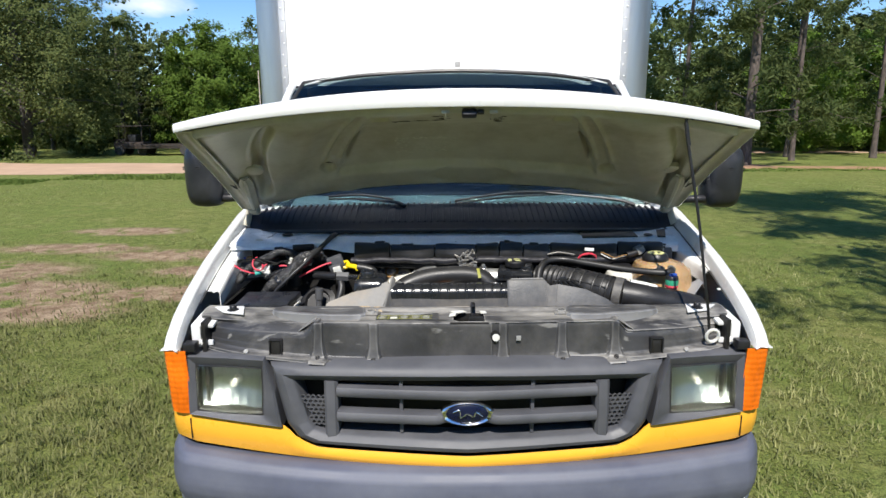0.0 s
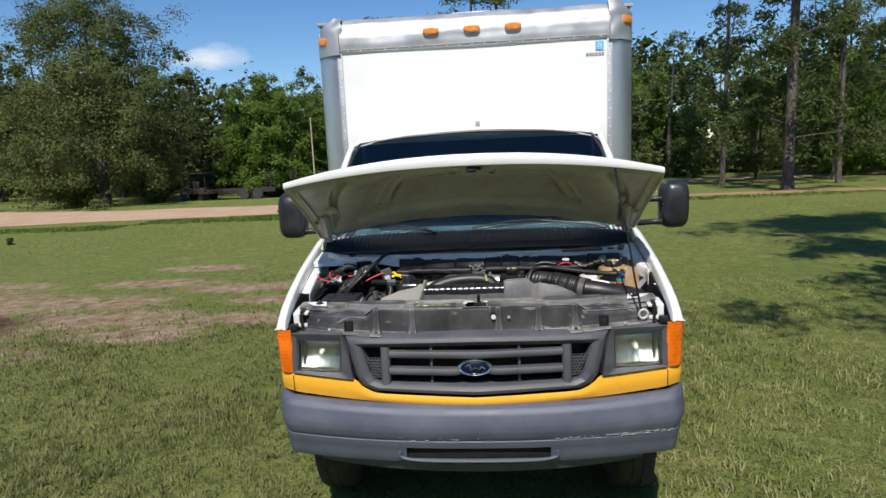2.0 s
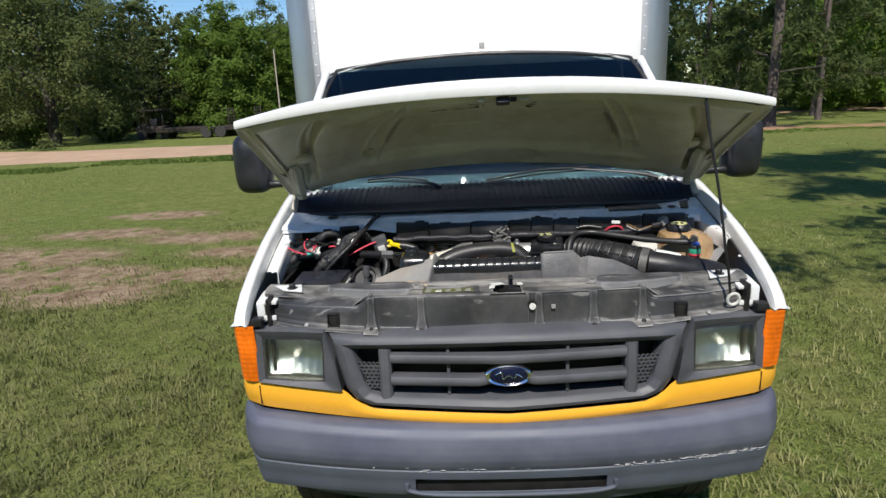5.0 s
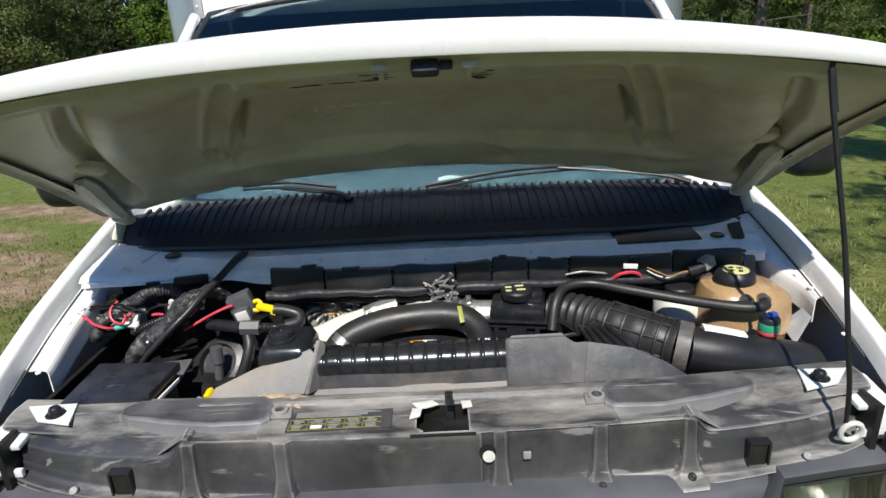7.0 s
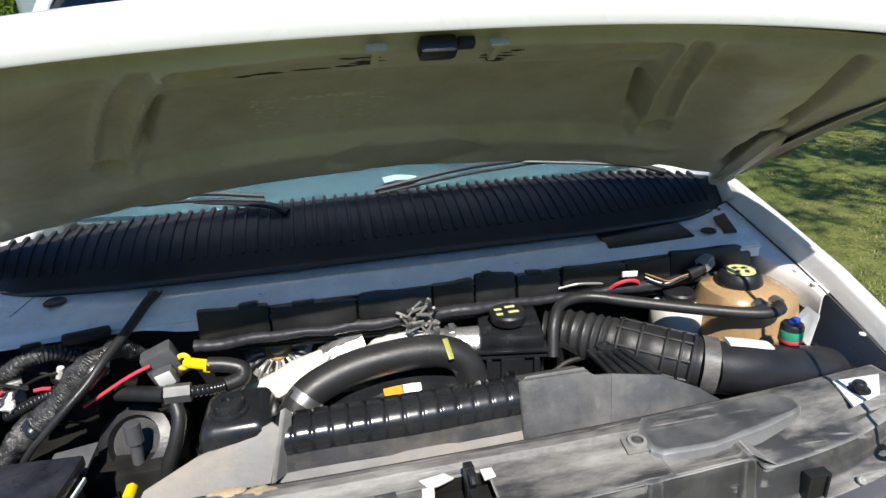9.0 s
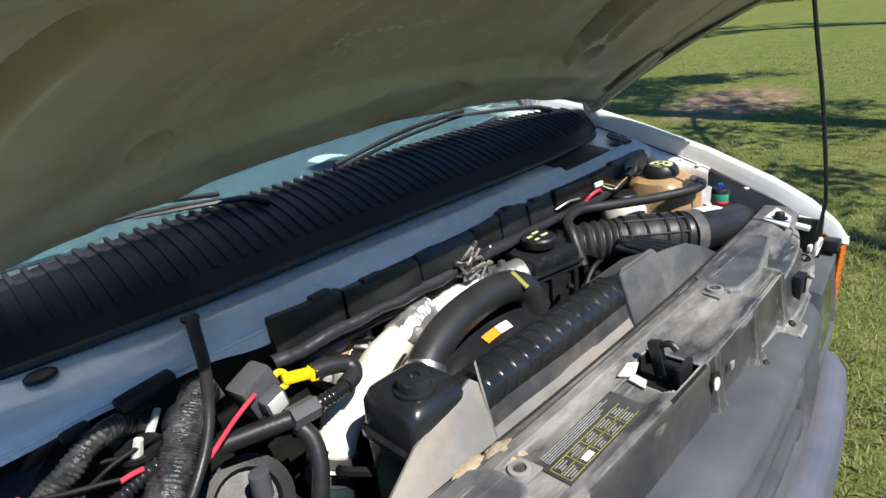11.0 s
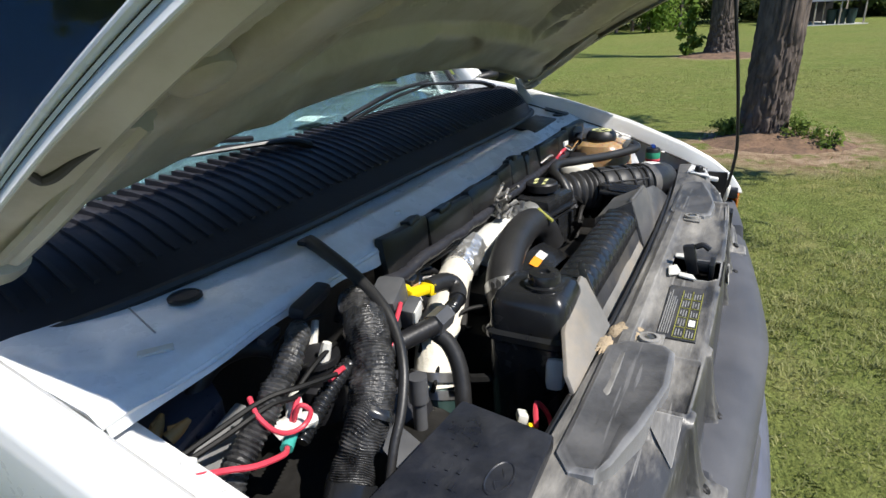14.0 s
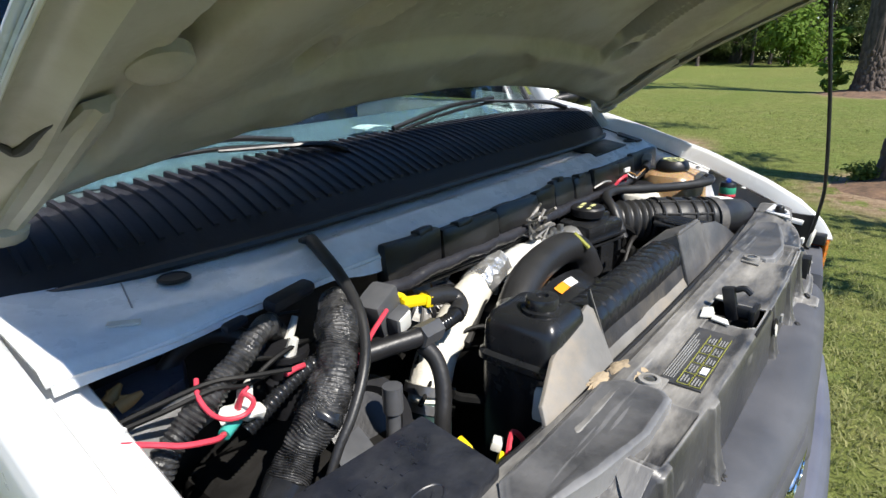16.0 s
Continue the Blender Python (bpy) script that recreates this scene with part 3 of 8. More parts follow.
# headlights and turn signals
for s in SIDES:
    bo = [(0.916, 1.138), (0.78, 1.140), (0.652, 1.138), (0.622, 1.04), (0.600, 0.908), (0.76, 0.923), (0.916, 0.938), (0.916, 1.04)]
    bi = [(0.890, 1.104), (0.77, 1.105), (0.662, 1.103), (0.660, 1.04), (0.664, 0.944), (0.77, 0.943), (0.890, 0.947), (0.891, 1.04)]
    bo, bi = [(s * x, z) for x, z in bo], [(s * x, z) for x, z in bi]
    bm = B()
    rings(bm, [ring_of(bo, 6, 0.08), ring_of(bo, 6, -0.004), ring_of(mixed(bo, bi, 0.15), 6, -0.012), ring_of(mixed(bo, bi, 0.75), 6, -0.002), ring_of(bi, 6, 0.004), ring_of(bi, 6, 0.03)], cap=False)
    hl = part("headlight", bm, M_GREY, truck, "rectangular headlight in a grey plastic bezel")

    def lens_pt(u, v, s=s):
        x = lerp(0.664, 0.886, u)
        z = lerp(0.949, 1.101, v)
        k = (2 * u - 1) ** 4 + (2 * v - 1) ** 4
        flute = 0.0005 * math.sin(u * 100) * (abs(2 * v - 1) < 0.8)
        return (s * x, nose(x, z) + 0.004 - 0.014 * max(0, 1 - 0.5 * k) + flute, z)

    bm = B()
    sheet(bm, lens_pt, 72, 14, 0.003)
    lens = part("lens", bm, M_LENS, hl, "clear glass headlight lens")
    lens.visible_shadow = False
    bm = B()
    gi = [(s * x, z) for x, z in [(0.880, 1.096), (0.77, 1.097), (0.667, 1.095), (0.666, 1.03), (0.669, 0.956), (0.77, 0.955), (0.880, 0.957), (0.880, 1.03)]]
    rings(bm, [ring_of(bi, 6, 0.002), ring_of(mixed(bi, gi, 0.5), 6, 0.001), ring_of(gi, 6, 0.006), ring_of(gi, 6, 0.03)], cap=False)
    part("gasket", bm, M_RUBBER, hl, "dark rubber gasket round the lens")
    bm = B()

    def bowl(u, v, s=s):
        x = lerp(0.664, 0.886, u)
        z = lerp(0.949, 1.101, v)
        r2 = (2 * u - 1) ** 2 + (2 * v - 1) ** 2
        facet = 0.0006 * math.sin(u * 44) + 0.0005 * math.sin(v * 24)
        return (s * x, nose(x, z) + 0.022 + 0.064 * max(0.0, 1 - 0.5 * r2) + facet, z)
    sheet(bm, bowl, 48, 28, 0.002)
    part("reflector", bm, M_REFLECT, hl, "silvered headlight reflector")
    bm = B()
    rod(bm, (s * 0.773, nose(0.77, 1.03) + 0.085, 1.030), (s * 0.773, nose(0.77, 1.03) + 0.035, 1.030), 0.014, 0.010)
    part("bulb", bm, M_LABEL, hl, "pale headlight bulb")
    # amber lamp wrapped round the corner
    plan = [(0.908, 0.016), (0.945, 0.011), (0.976, 0.020), (0.993, 0.046), (1.000, 0.090), (1.003, 0.140)]

    def amber_pt(u, v, s=s, plan=plan):
        k = u * (len(plan) - 1)
        i = min(int(k), len(plan) - 2)
        x, y = lerp(plan[i][0], plan[i + 1][0], k - i), lerp(plan[i][1], plan[i + 1][1], k - i)
        z = lerp(0.934 + 0.020 * u, 1.156 - 0.004 * u, v)
        w = 0.0004 * math.sin(z * 330) + 0.0004 * math.sin(u * 60) + 0.006 * (v - 0.5)
        return (s * (x + w), y - w, z)
    bm = B()
    sheet(bm, amber_pt, 40, 70, 0.004)
    part("turn_signal", bm, M_AMBER, truck, "amber wrap-round turn signal lens", sharp=60)

# yellow panel under the lamps
TOPZ = [(0.0, 0.829), (0.44, 0.838), (0.50, 0.846), (0.556, 0.871), (0.592, 0.910), (0.75, 0.923), (0.915, 0.939), (0.99, 0.956)]


def yellow_pt(u, v):
    q = 2.24 * u - 1.12
    a = abs(q)
    sg = 1 if q >= 0 else -1
    x = min(a, 0.90 + 0.094 * math.sin(min(1, max(0, (a - 0.90) / 0.12)) * math.pi / 2))
    y = nose(min(x, 0.93)) + 0.006 + (0 if a < 0.9 else 0.17 * ((a - 0.9) / 0.22) ** 1.6)
    top = along(TOPZ, min(a, 0.97))
    low = 0.783 + 0.055 * min(1, (a / 0.95)) ** 2
    z = lerp(low, top, v)
    bulge = 0.008 * math.sin(math.pi * v)
    return (sg * x * (1 + 0.004 * math.sin(math.pi * v)), y - bulge, z)


bm = B()
sheet(bm, yellow_pt, 112, 8, 0.004)
part("lower_panel", bm, M_YELLOW, truck, "yellow painted panel below the headlights")
for s in SIDES:
    bm = B()
    block(bm, (s * 0.916, nose(0.916) - 0.0015, 0.882), (0.003, 0.004, 0.075), 0.0)
    part("panel_seam", bm, M_DARK, truck)


# bumper
def bump_front(x):
    return -0.134 + 0.094 * (abs(x) / 0.95) ** 2.4


BSEC = [(0.13, 0.755), (0.10, 0.784), (0.055, 0.793), (0.026, 0.784), (0.008, 0.762), (0.0, 0.733), (-0.004, 0.705), (-0.002, 0.676), (0.008, 0.646), (0.017, 0.630)]
BLOW = [(0.024, 0.628), (0.017, 0.621), (0.020, 0.603), (0.024, 0.587), (0.028, 0.574), (0.034, 0.538), (0.038, 0.523), (0.046, 0.505), (0.12, 0.497)]


def bumper_plan(u):
    """Across the bumper: x, y of its front line and how far it has turned the corner."""
    q = 2 * u - 1
    a = abs(q) * 1.30
    sg = 1 if q >= 0 else -1
    if a < 0.92:
        return sg * a, bump_front(a), 0.0
    w = (a - 0.92) / 0.38
    ang = w * math.pi / 2
    return sg * (0.92 + 0.112 * math.sin(min(ang * 1.3, math.pi / 2))), bump_front(0.92) + 0.36 * w ** 1.5, min(1.0, w * 1.6)


def bumper_pt(sec):
    def f(u, v):
        x, y, turn = bumper_plan(u)
        k = v * (len(sec) - 1)
        i = min(int(k), len(sec) - 2)
        dy, z = lerp(sec[i][0], sec[i + 1][0], k - i), lerp(sec[i][1], sec[i + 1][1], k - i)
        z += 0.03 * (abs(x) / 0.95) ** 2 if z > 0.75 else 0.012 * (abs(x) / 0.95) ** 2
        sg = 1 if x >= 0 else -1
        return (x - sg * dy * turn, y + dy * (1 - turn), z)
    return f


bm = B()
sheet(bm, bumper_pt(BSEC), 90, 27, 0.005)
bumper = part("bumper", bm, M_BUMPER, truck, "weathered blue-grey plastic front bumper")
bm = B()
NB = 90
sheet(bm, bumper_pt(BLOW), NB, 16, 0.005, skip=lambda i, j: abs((2 * (i + 0.5) / NB - 1) * 1.30) < (0.36 if 7 <= j < 11 else 0.345) and 6 <= j < 12)
part("lower_lip", bm, M_BUMPLOW, bumper, "darker lower lip of the bumper")
# dark sheet added behind the slot in place of its unlit depth
bm = B()
sheet(bm, lambda u, v: (lerp(-0.375, 0.375, u), -0.085 + 0.02 * (2 * u - 1) ** 2, lerp(0.515, 0.625, v)), 8, 2, 0.006)
part("slot_shade_sheet", bm, M_DARK, bumper)
bm = B()
tube(bm, [(-0.378, -0.098, 0.568), (-0.362, -0.098, 0.534), (-0.2, -0.105, 0.521), (0.2, -0.105, 0.521), (0.362, -0.098, 0.534), (0.378, -0.098, 0.568)], 0.008, n=40, sides=8)
part("slot_rim", bm, M_BUMPLOW, bumper)
bm = B()
sheet(bm, lambda u, v: (lerp(-0.81, 0.81, u), -0.082 + 0.10 * abs(2 * u - 1) ** 2.2 + 0.035 * (1 - v), lerp(0.440, 0.505, v) + 0.02 * abs(2 * u - 1) ** 2), 60, 5, 0.006,
      skip=lambda i, j: j == 4 and i in (22, 23, 24, 25, 28, 29, 30, 31, 34, 35, 36, 37))
part("air_dam", bm, M_BUMPLOW, bumper, "lower plastic air dam with cut-outs")
random.seed(11)
bm = B()
for k in range(80):
    x = random.choice([random.uniform(0.36, 0.92), random.uniform(0.5, 0.92), random.uniform(0.5, 0.92), random.uniform(-0.5, 0.1)])
    z = 0.633 + random.uniform(-0.008, 0.010) + 0.012 * x * x
    w = random.uniform(0.002, 0.016)
    y = bump_front(x) + 0.0125 - (z - 0.633) * 0.4
    prism(bm, [(x - w, bump_front(x - w) + 0.0115, z), (x, y - 0.001, z + random.uniform(0.0003, 0.0012)), (x + w, bump_front(x + w) + 0.0115, z + random.uniform(-0.002, 0.002)), (x, y, z - 0.0006)], (0, 0.003, 0))
tagged(part("scuffs", bm, M_SCUFF, bumper, "pale scrapes along the bumper edge"), kind="stuff")

# fenders
ZT = [(-0.01, 1.150), (0.0, 1.172), (0.03, 1.212), (0.1, 1.264), (0.2, 1.314), (0.38, 1.385), (0.58, 1.444), (0.78, 1.497), (1.0, 1.535), (1.3, 1.55)]


def fender_low(y):
    if y < 0.14:
        return 1.160
    d = y - 0.78
    return max(0.62, 0.305 + math.sqrt(max(0.0, 0.48 ** 2 - d * d))) if abs(d) < 0.48 else 0.62


def gutter_in(s, y):
    """Inner edge of the fender's gutter."""
    return 0.880 if s < 0 else lerp(0.913, 0.866, step(0.40, 0.54, y))


for s in SIDES:
    def fend(u, v, s=s):
        y = lerp(-0.004, 1.3, u ** 1.25)
        zt = along(ZT, y)
        low = fender_low(y)
        front = max(0.0, 1 - y / 0.16)
        gx = gutter_in(s, y)
        sec = [(gx, zt - 0.12), (gx, zt - 0.064), (gx + 0.004, zt - 0.057), (lerp(gx, 0.925, 0.5), zt - 0.053), (0.924, zt - 0.055), (0.930, zt - 0.050), (0.933, zt - 0.026), (0.937, zt - 0.006), (0.943, zt),
               (0.957, zt - 0.001), (0.969, zt - 0.006), (0.979, zt - 0.016), (0.985, zt - 0.036), (0.9865, lerp(zt - 0.07, low, 0.5)), (0.988, low)]
        k = v * (len(sec) - 1)
        i = min(int(k), len(sec) - 2)
        x, z = lerp(sec[i][0], sec[i + 1][0], k - i), lerp(sec[i][1], sec[i + 1][1], k - i)
        x += 0.004 * front * max(0.0, (x - 0.85) / 0.13)
        return (s * x, y + 0.015 * front * max(0, (x - 0.9) / 0.08), max(z, low if x > 0.93 else z))
    bm = B()
    sheet(bm, fend, 60, 42, 0.003, skip=lambda i, j, s=s: i < (17 if s < 0 else 22) and j < 15)
    fender = part("fender", bm, M_WHITE, truck, "white front fender with its inner gutter")
    for y in (0.45, 0.57):
        bm = B()
        lathe(bm, (s * (gutter_in(s, y) + 0.012), y, along(ZT, y) - 0.056), [(0.009, 0), (0.009, 0.004), (0.007, 0.006), (0.0, 0.0065)], sides=6)
        part("bolt", bm, M_WHITE_IN, fender)
    bm = B()
    tube(bm, [(s * 0.926, y, along(ZT, y) - 0.0525) for y in (0.20, 0.30, 0.45, 0.60, 0.75, 0.88)], 0.0022, n=50, sides=6)
    part("gutter_seam", bm, M_SEALSHADE, fender)
    for y in (0.26, 0.40, 0.66):
        bm = B()
        lathe(bm, (s * (0.898 if s < 0 else 0.919), y, along(ZT, y) - 0.055), [(0.007, 0), (0.007, 0.003), (0.004, 0.0045), (0.0, 0.0045)], sides=10)
        part("bolt", bm, M_WHITE_IN, fender)
    # front mounting bracket
    bm = B()
    block(bm, (s * 0.875, 0.125, 1.225), (0.075, 0.10, 0.012), 0.004, rot=(8, 0, 0))
    block(bm, (s * 0.895, 0.075, 1.185), (0.030, 0.012, 0.075), 0.003)
    block(bm, (s * 0.862, 0.07, 1.165), (0.045, 0.010, 0.018), 0.003)
    part("bracket", bm, M_WHITE_IN, fender, "white fender mounting bracket")
    bm = B()
    block(bm, (s * 0.90, 0.035, 1.165), (0.04, 0.04, 0.03), 0.006)
    part("support_block", bm, M_BLACK, fender)

# inner bay walls and floor
bm = B()
for s in SIDES:
    bm = B()
    block(bm, (s * 0.862, 0.45, 0.98), (0.012, 0.80, 0.52), 0.0)
    part("inner_apron", bm, M_DARK, truck)
bm = B()
block(bm, (0, 0.60, 1.03), (1.72, 0.02, 0.72), 0.0)
part("firewall", bm, M_DARK, truck, "dark firewall")
bm = B()
block(bm, (0, 0.36, 0.70), (1.72, 0.60, 0.03), 0.0)
part("bay_floor", bm, M_DARK, truck)
# unseen dark beams and slab, added to keep light from under the bumper
bm = B()
for x in (-0.42, 0.42):
    block(bm, (x, 3.2, 0.55), (0.09, 6.2, 0.18), 0.01)
block(bm, (0, 0.9, 0.45), (1.3, 0.12, 0.14), 0.02)
block(bm, (0, 3.4, 0.66), (1.5, 5.2, 0.06), 0.01)
part("chassis_light_block", bm, M_DARK, truck)

# wheels
for s in SIDES:
    bm = B()
    lathe(bm, (s * 0.765, 0.78, G0 + 0.385), [(0.21, 0.0), (0.25, -0.012), (0.33, -0.006), (0.368, 0.012), (0.383, 0.04), (0.386, 0.075), (0.381, 0.079), (0.381, 0.085), (0.387, 0.089), (0.387, 0.131), (0.381, 0.135), (0.381, 0.141), (0.386, 0.145), (0.383, 0.18), (0.368, 0.208), (0.33, 0.226), (0.25, 0.232), (0.21, 0.22)], axis=(s, 0, 0), sides=56)
    tyre = part("wheel", bm, M_TYRE, truck, "black front tyre, dusty")
    bm = B()
    lathe(bm, (s * 0.80, 0.78, G0 + 0.385), [(0.21, 0.0), (0.21, 0.19), (0.195, 0.185), (0.17, 0.13), (0.08, 0.15), (0.0, 0.15)], axis=(s, 0, 0), sides=40)
    part("rim", bm, M_STEEL, tyre)
    bm = B()
    lathe(bm, (s * 0.70, 4.7, G0 + 0.385), [(0.21, 0.0), (0.33, -0.006), (0.383, 0.04), (0.386, 0.3), (0.383, 0.42), (0.33, 0.47), (0.21, 0.46), (0.1, 0.4), (0.0, 0.4)], axis=(s, 0, 0), sides=40)
    part("wheel", bm, M_TYRE, truck, "black rear dual tyres")

# cab
bm = B()


def roof_pt(u, v):
    x = lerp(-0.895, 0.895, u)
    q = (2 * u - 1) ** 2
    y = lerp(1.46 + 0.06 * q, 2.02, v)
    return (x, y, 2.150 - 0.055 * q + 0.05 * math.sin(v * math.pi / 2) - 0.05 * (2 * u - 1) ** 8)


sheet(bm, roof_pt, 24, 8, 0.01)
part("cab_roof", bm, M_WHITE, truck, "white cab roof")
for s in SIDES:
    bm = B()
    tube(bm, [(s * 0.955, 0.97, 1.515), (s * 0.925, 1.23, 1.82), (s * 0.885, 1.53, 2.08)], [0.042, 0.026, 0.020], n=12, sides=10)
    part("windscreen_pillar", bm, M_WHITE, truck)
    bm = B()
    prism(bm, [(s * 0.985, 1.05, 0.62), (s * 0.985, 2.02, 0.62), (s * 0.985, 2.02, 1.5), (s * 0.955, 1.05, 1.5)], (s * -0.05, 0, 0), 0.008)
    door = part("cab_door", bm, M_WHITE, truck, "white cab door")
    bm = B()
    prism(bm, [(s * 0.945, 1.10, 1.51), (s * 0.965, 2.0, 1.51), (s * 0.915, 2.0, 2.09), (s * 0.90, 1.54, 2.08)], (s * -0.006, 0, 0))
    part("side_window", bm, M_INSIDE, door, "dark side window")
    bm = B()
    prism(bm, [(s * 0.93, 2.0, 1.5), (s * 0.98, 2.03, 1.5), (s * 0.90, 2.03, 2.12), (s * 0.85, 2.0, 2.12)], (0, 0.03, 0))
    part("rear_pillar", bm, M_WHITE, truck)
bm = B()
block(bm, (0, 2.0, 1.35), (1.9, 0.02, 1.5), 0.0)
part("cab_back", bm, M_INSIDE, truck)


def glass_pt(u, v):
    q = 2 * u - 1
    b = (0.90 * q, 0.885 + 0.13 * q * q, 1.492)
    t = (0.85 * q, 1.465 + 0.06 * q * q, 2.142 - 0.055 * q * q)
    c = 0.025 * math.sin(math.pi * v)
    round_in = 1 - 0.055 * max(0.0, (v - 0.86) / 0.14) ** 2.2
    return (lerp(b[0], t[0] * 1.025, v) * round_in, lerp(b[1], t[1], v) - c, lerp(b[2], t[2], v) + c)


bm = B()
sheet(bm, glass_pt, 32, 16, 0.005)
ws = part("windscreen", bm, M_GLASS, truck, "tinted curved windscreen")
ws.visible_shadow = False
bm = B()
tube(bm, [glass_pt(u, 1.0) for u in (0, 0.1, 0.25, 0.5, 0.75, 0.9, 1)], 0.012, n=40, sides=8)
for u in (0.0, 1.0):
    tube(bm, [glass_pt(u, v) for v in (0, 0.3, 0.7, 1.0)], 0.012, n=16, sides=8)
part("windscreen_seal", bm, M_RUBBER, ws)
bm = B()
sheet(bm, lambda u, v: (lerp(-0.82, 0.82, u), lerp(0.98 + 0.1 * (2 * u - 1) ** 2, 1.38, v), 1.475 + 0.03 * math.sin(v * 2.6)), 20, 8, 0.02)
part("dashboard", bm, M_DASH, truck, "blue-grey dashboard seen through the windscreen")
bm = B()
sheet(bm, lambda u, v: (lerp(0.02, 0.12, u), lerp(1.0, 1.06, v), 1.512 + 0.006 * math.sin(u * 4)), 3, 3, 0.001)
part("paper", bm, M_LABEL, truck, "crumpled white paper on the dashboard")
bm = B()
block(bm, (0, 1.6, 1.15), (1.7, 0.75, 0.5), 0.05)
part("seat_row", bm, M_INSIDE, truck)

# mirrors
for s, x0, x1, z0, z1 in ((-1, 1.088, 1.262, 1.495, 1.790), (1, 1.140, 1.308, 1.478, 1.772)):
    cx, cz, w, h = s * (x0 + x1) / 2, (z0 + z1) / 2, x1 - x0, z1 - z0
    bm = B()
    rows = []
    for dy, k in ((-0.082, 0.12), (-0.080, 0.35), (-0.074, 0.58), (-0.062, 0.78), (-0.042, 0.92), (-0.015, 0.985), (0.025, 1.0), (0.06, 0.98), (0.068, 0.92)):
        row = []
        for a in range(28):
            t = 2 * math.pi * a / 28
            c, sn = math.cos(t), math.sin(t)
            row.append((cx + 0.5 * w * k * math.copysign(abs(c) ** 0.5, c), 0.97 + dy, cz + 0.5 * h * (k * 0.6 + 0.4 * k ** 0.4) * math.copysign(abs(sn) ** 0.55, sn)))
        rows.append(row)
    rings(bm, rows)
    mirror = part("mirror", bm, M_MIRROR, truck, "black plastic towing mirror on two arms")
    for zf in (0.62, 0.14):
        za = z0 + h * zf
        bm = B()
        tube(bm, [(s * (x0 + 0.02), 0.965, za), (s * (x0 - 0.05), 0.965, za), (s * 0.985, 1.05, za - 0.015)], [0.021, 0.017, 0.02], n=10, sides=10)
        part("arm", bm, M_BLACK, mirror)
    for zf in (0.63, 0.60):
        bm = B()
        tube(bm, [(s * (x0 - 0.002), 0.935, z0 + h * zf), (s * (x0 + 0.5 * w), 0.889, z0 + h * (zf + 0.02)), (s * (x1 + 0.001), 0.935, z0 + h * zf)], 0.0035, n=10, sides=6)
        part("moulding", bm, M_BLACK, mirror)

# cowl
def cowl_pt(u, v):
    q = 2 * u - 1
    x = 0.925 * q
    y0, y1 = 0.622 + 0.110 * q ** 4, 0.885 + 0.02 * q * q - 0.09 * q ** 4
    y = lerp(y0, y1, v)
    z = 1.428 + 0.075 * math.sin(min(1, v * 1.15) * math.pi / 2) + 0.012 * (1 - q * q) - 0.012 * q ** 6
    return (x, y, z)


bm = B()
sheet(bm, cowl_pt, 60, 14, 0.006)
cowl = part("cowl_panel", bm, M_COWL, truck, "black slatted plastic cowl panel")
bm = B()
rows = []
for k in range(7):
    v = 0.20 + 0.80 * k / 6
    x, y, z = cowl_pt(0.5, v)
    x2, y2, z2 = cowl_pt(0.5, 0.20)
    rise = 0.0035 + 0.006 * (k / 6) ** 2.5
    rows.append([(dx, y - y2, z - z2 + dz) for dx, dz in ((-0.005, -0.002), (-0.0038, rise), (0.0038, rise), (0.005, -0.002))])
rings(bm, rows)
slat0 = part("slat", bm, M_COWL, cowl)
for k in range(64):
    u = 0.035 + 0.93 * k / 63
    o = slat0 if k == 0 else new("slat", slat0.data)
    o.parent = cowl
    x, y, z = cowl_pt(u, 0.20)
    x1, y1, z1 = cowl_pt(u, 1.0)
    x2, y2, z2 = cowl_pt(0.5, 0.20)
    o.matrix_basis = Matrix.Translation((x, y, z)) @ Matrix.Diagonal((1, (y1 - y) / (cowl_pt(0.5, 1)[1] - y2), 1, 1))
bm = B()
tube(bm, [cowl_pt(u, 0.0) for u in (0, 0.05, 0.1, 0.2, 0.3, 0.5, 0.7, 0.8, 0.9, 0.95, 1)], 0.008, n=70, sides=8)
part("cowl_seal", bm, M_RUBBER, cowl)

# firewall ledge
def ledge_pt(u, v):
    """Pressed ledge: a bead near the cowl, a flat, and a rolled front edge; wider towards one end."""
    x = lerp(-0.925, 0.872, u)
    fr = 0.524 - 0.010 * step(-0.68, -0.80, x)
    y = lerp(fr, 0.705, v)
    w = (y - 0.524) / 0.15
    bead = math.exp(-((w - 0.42) / 0.13) ** 2) * step(-0.62, -0.50, x)
    z = 1.403 + 0.022 * w + 0.009 * bead - 0.010 * step(0.10, 0.0, v) - 0.003 * step(0.25, 0.10, w) * step(-0.62, -0.5, x)
    z += 0.0015 * noise.noise((x * 6, y * 14, 0)) + 0.006 * step(-0.84, -0.90, x)
    return (x, y, z)


def on_ledge(x, y):
    fr = 0.524 - 0.010 * step(-0.68, -0.80, x)
    return ledge_pt((x + 0.925) / 1.797, (y - fr) / (0.705 - fr))[2]


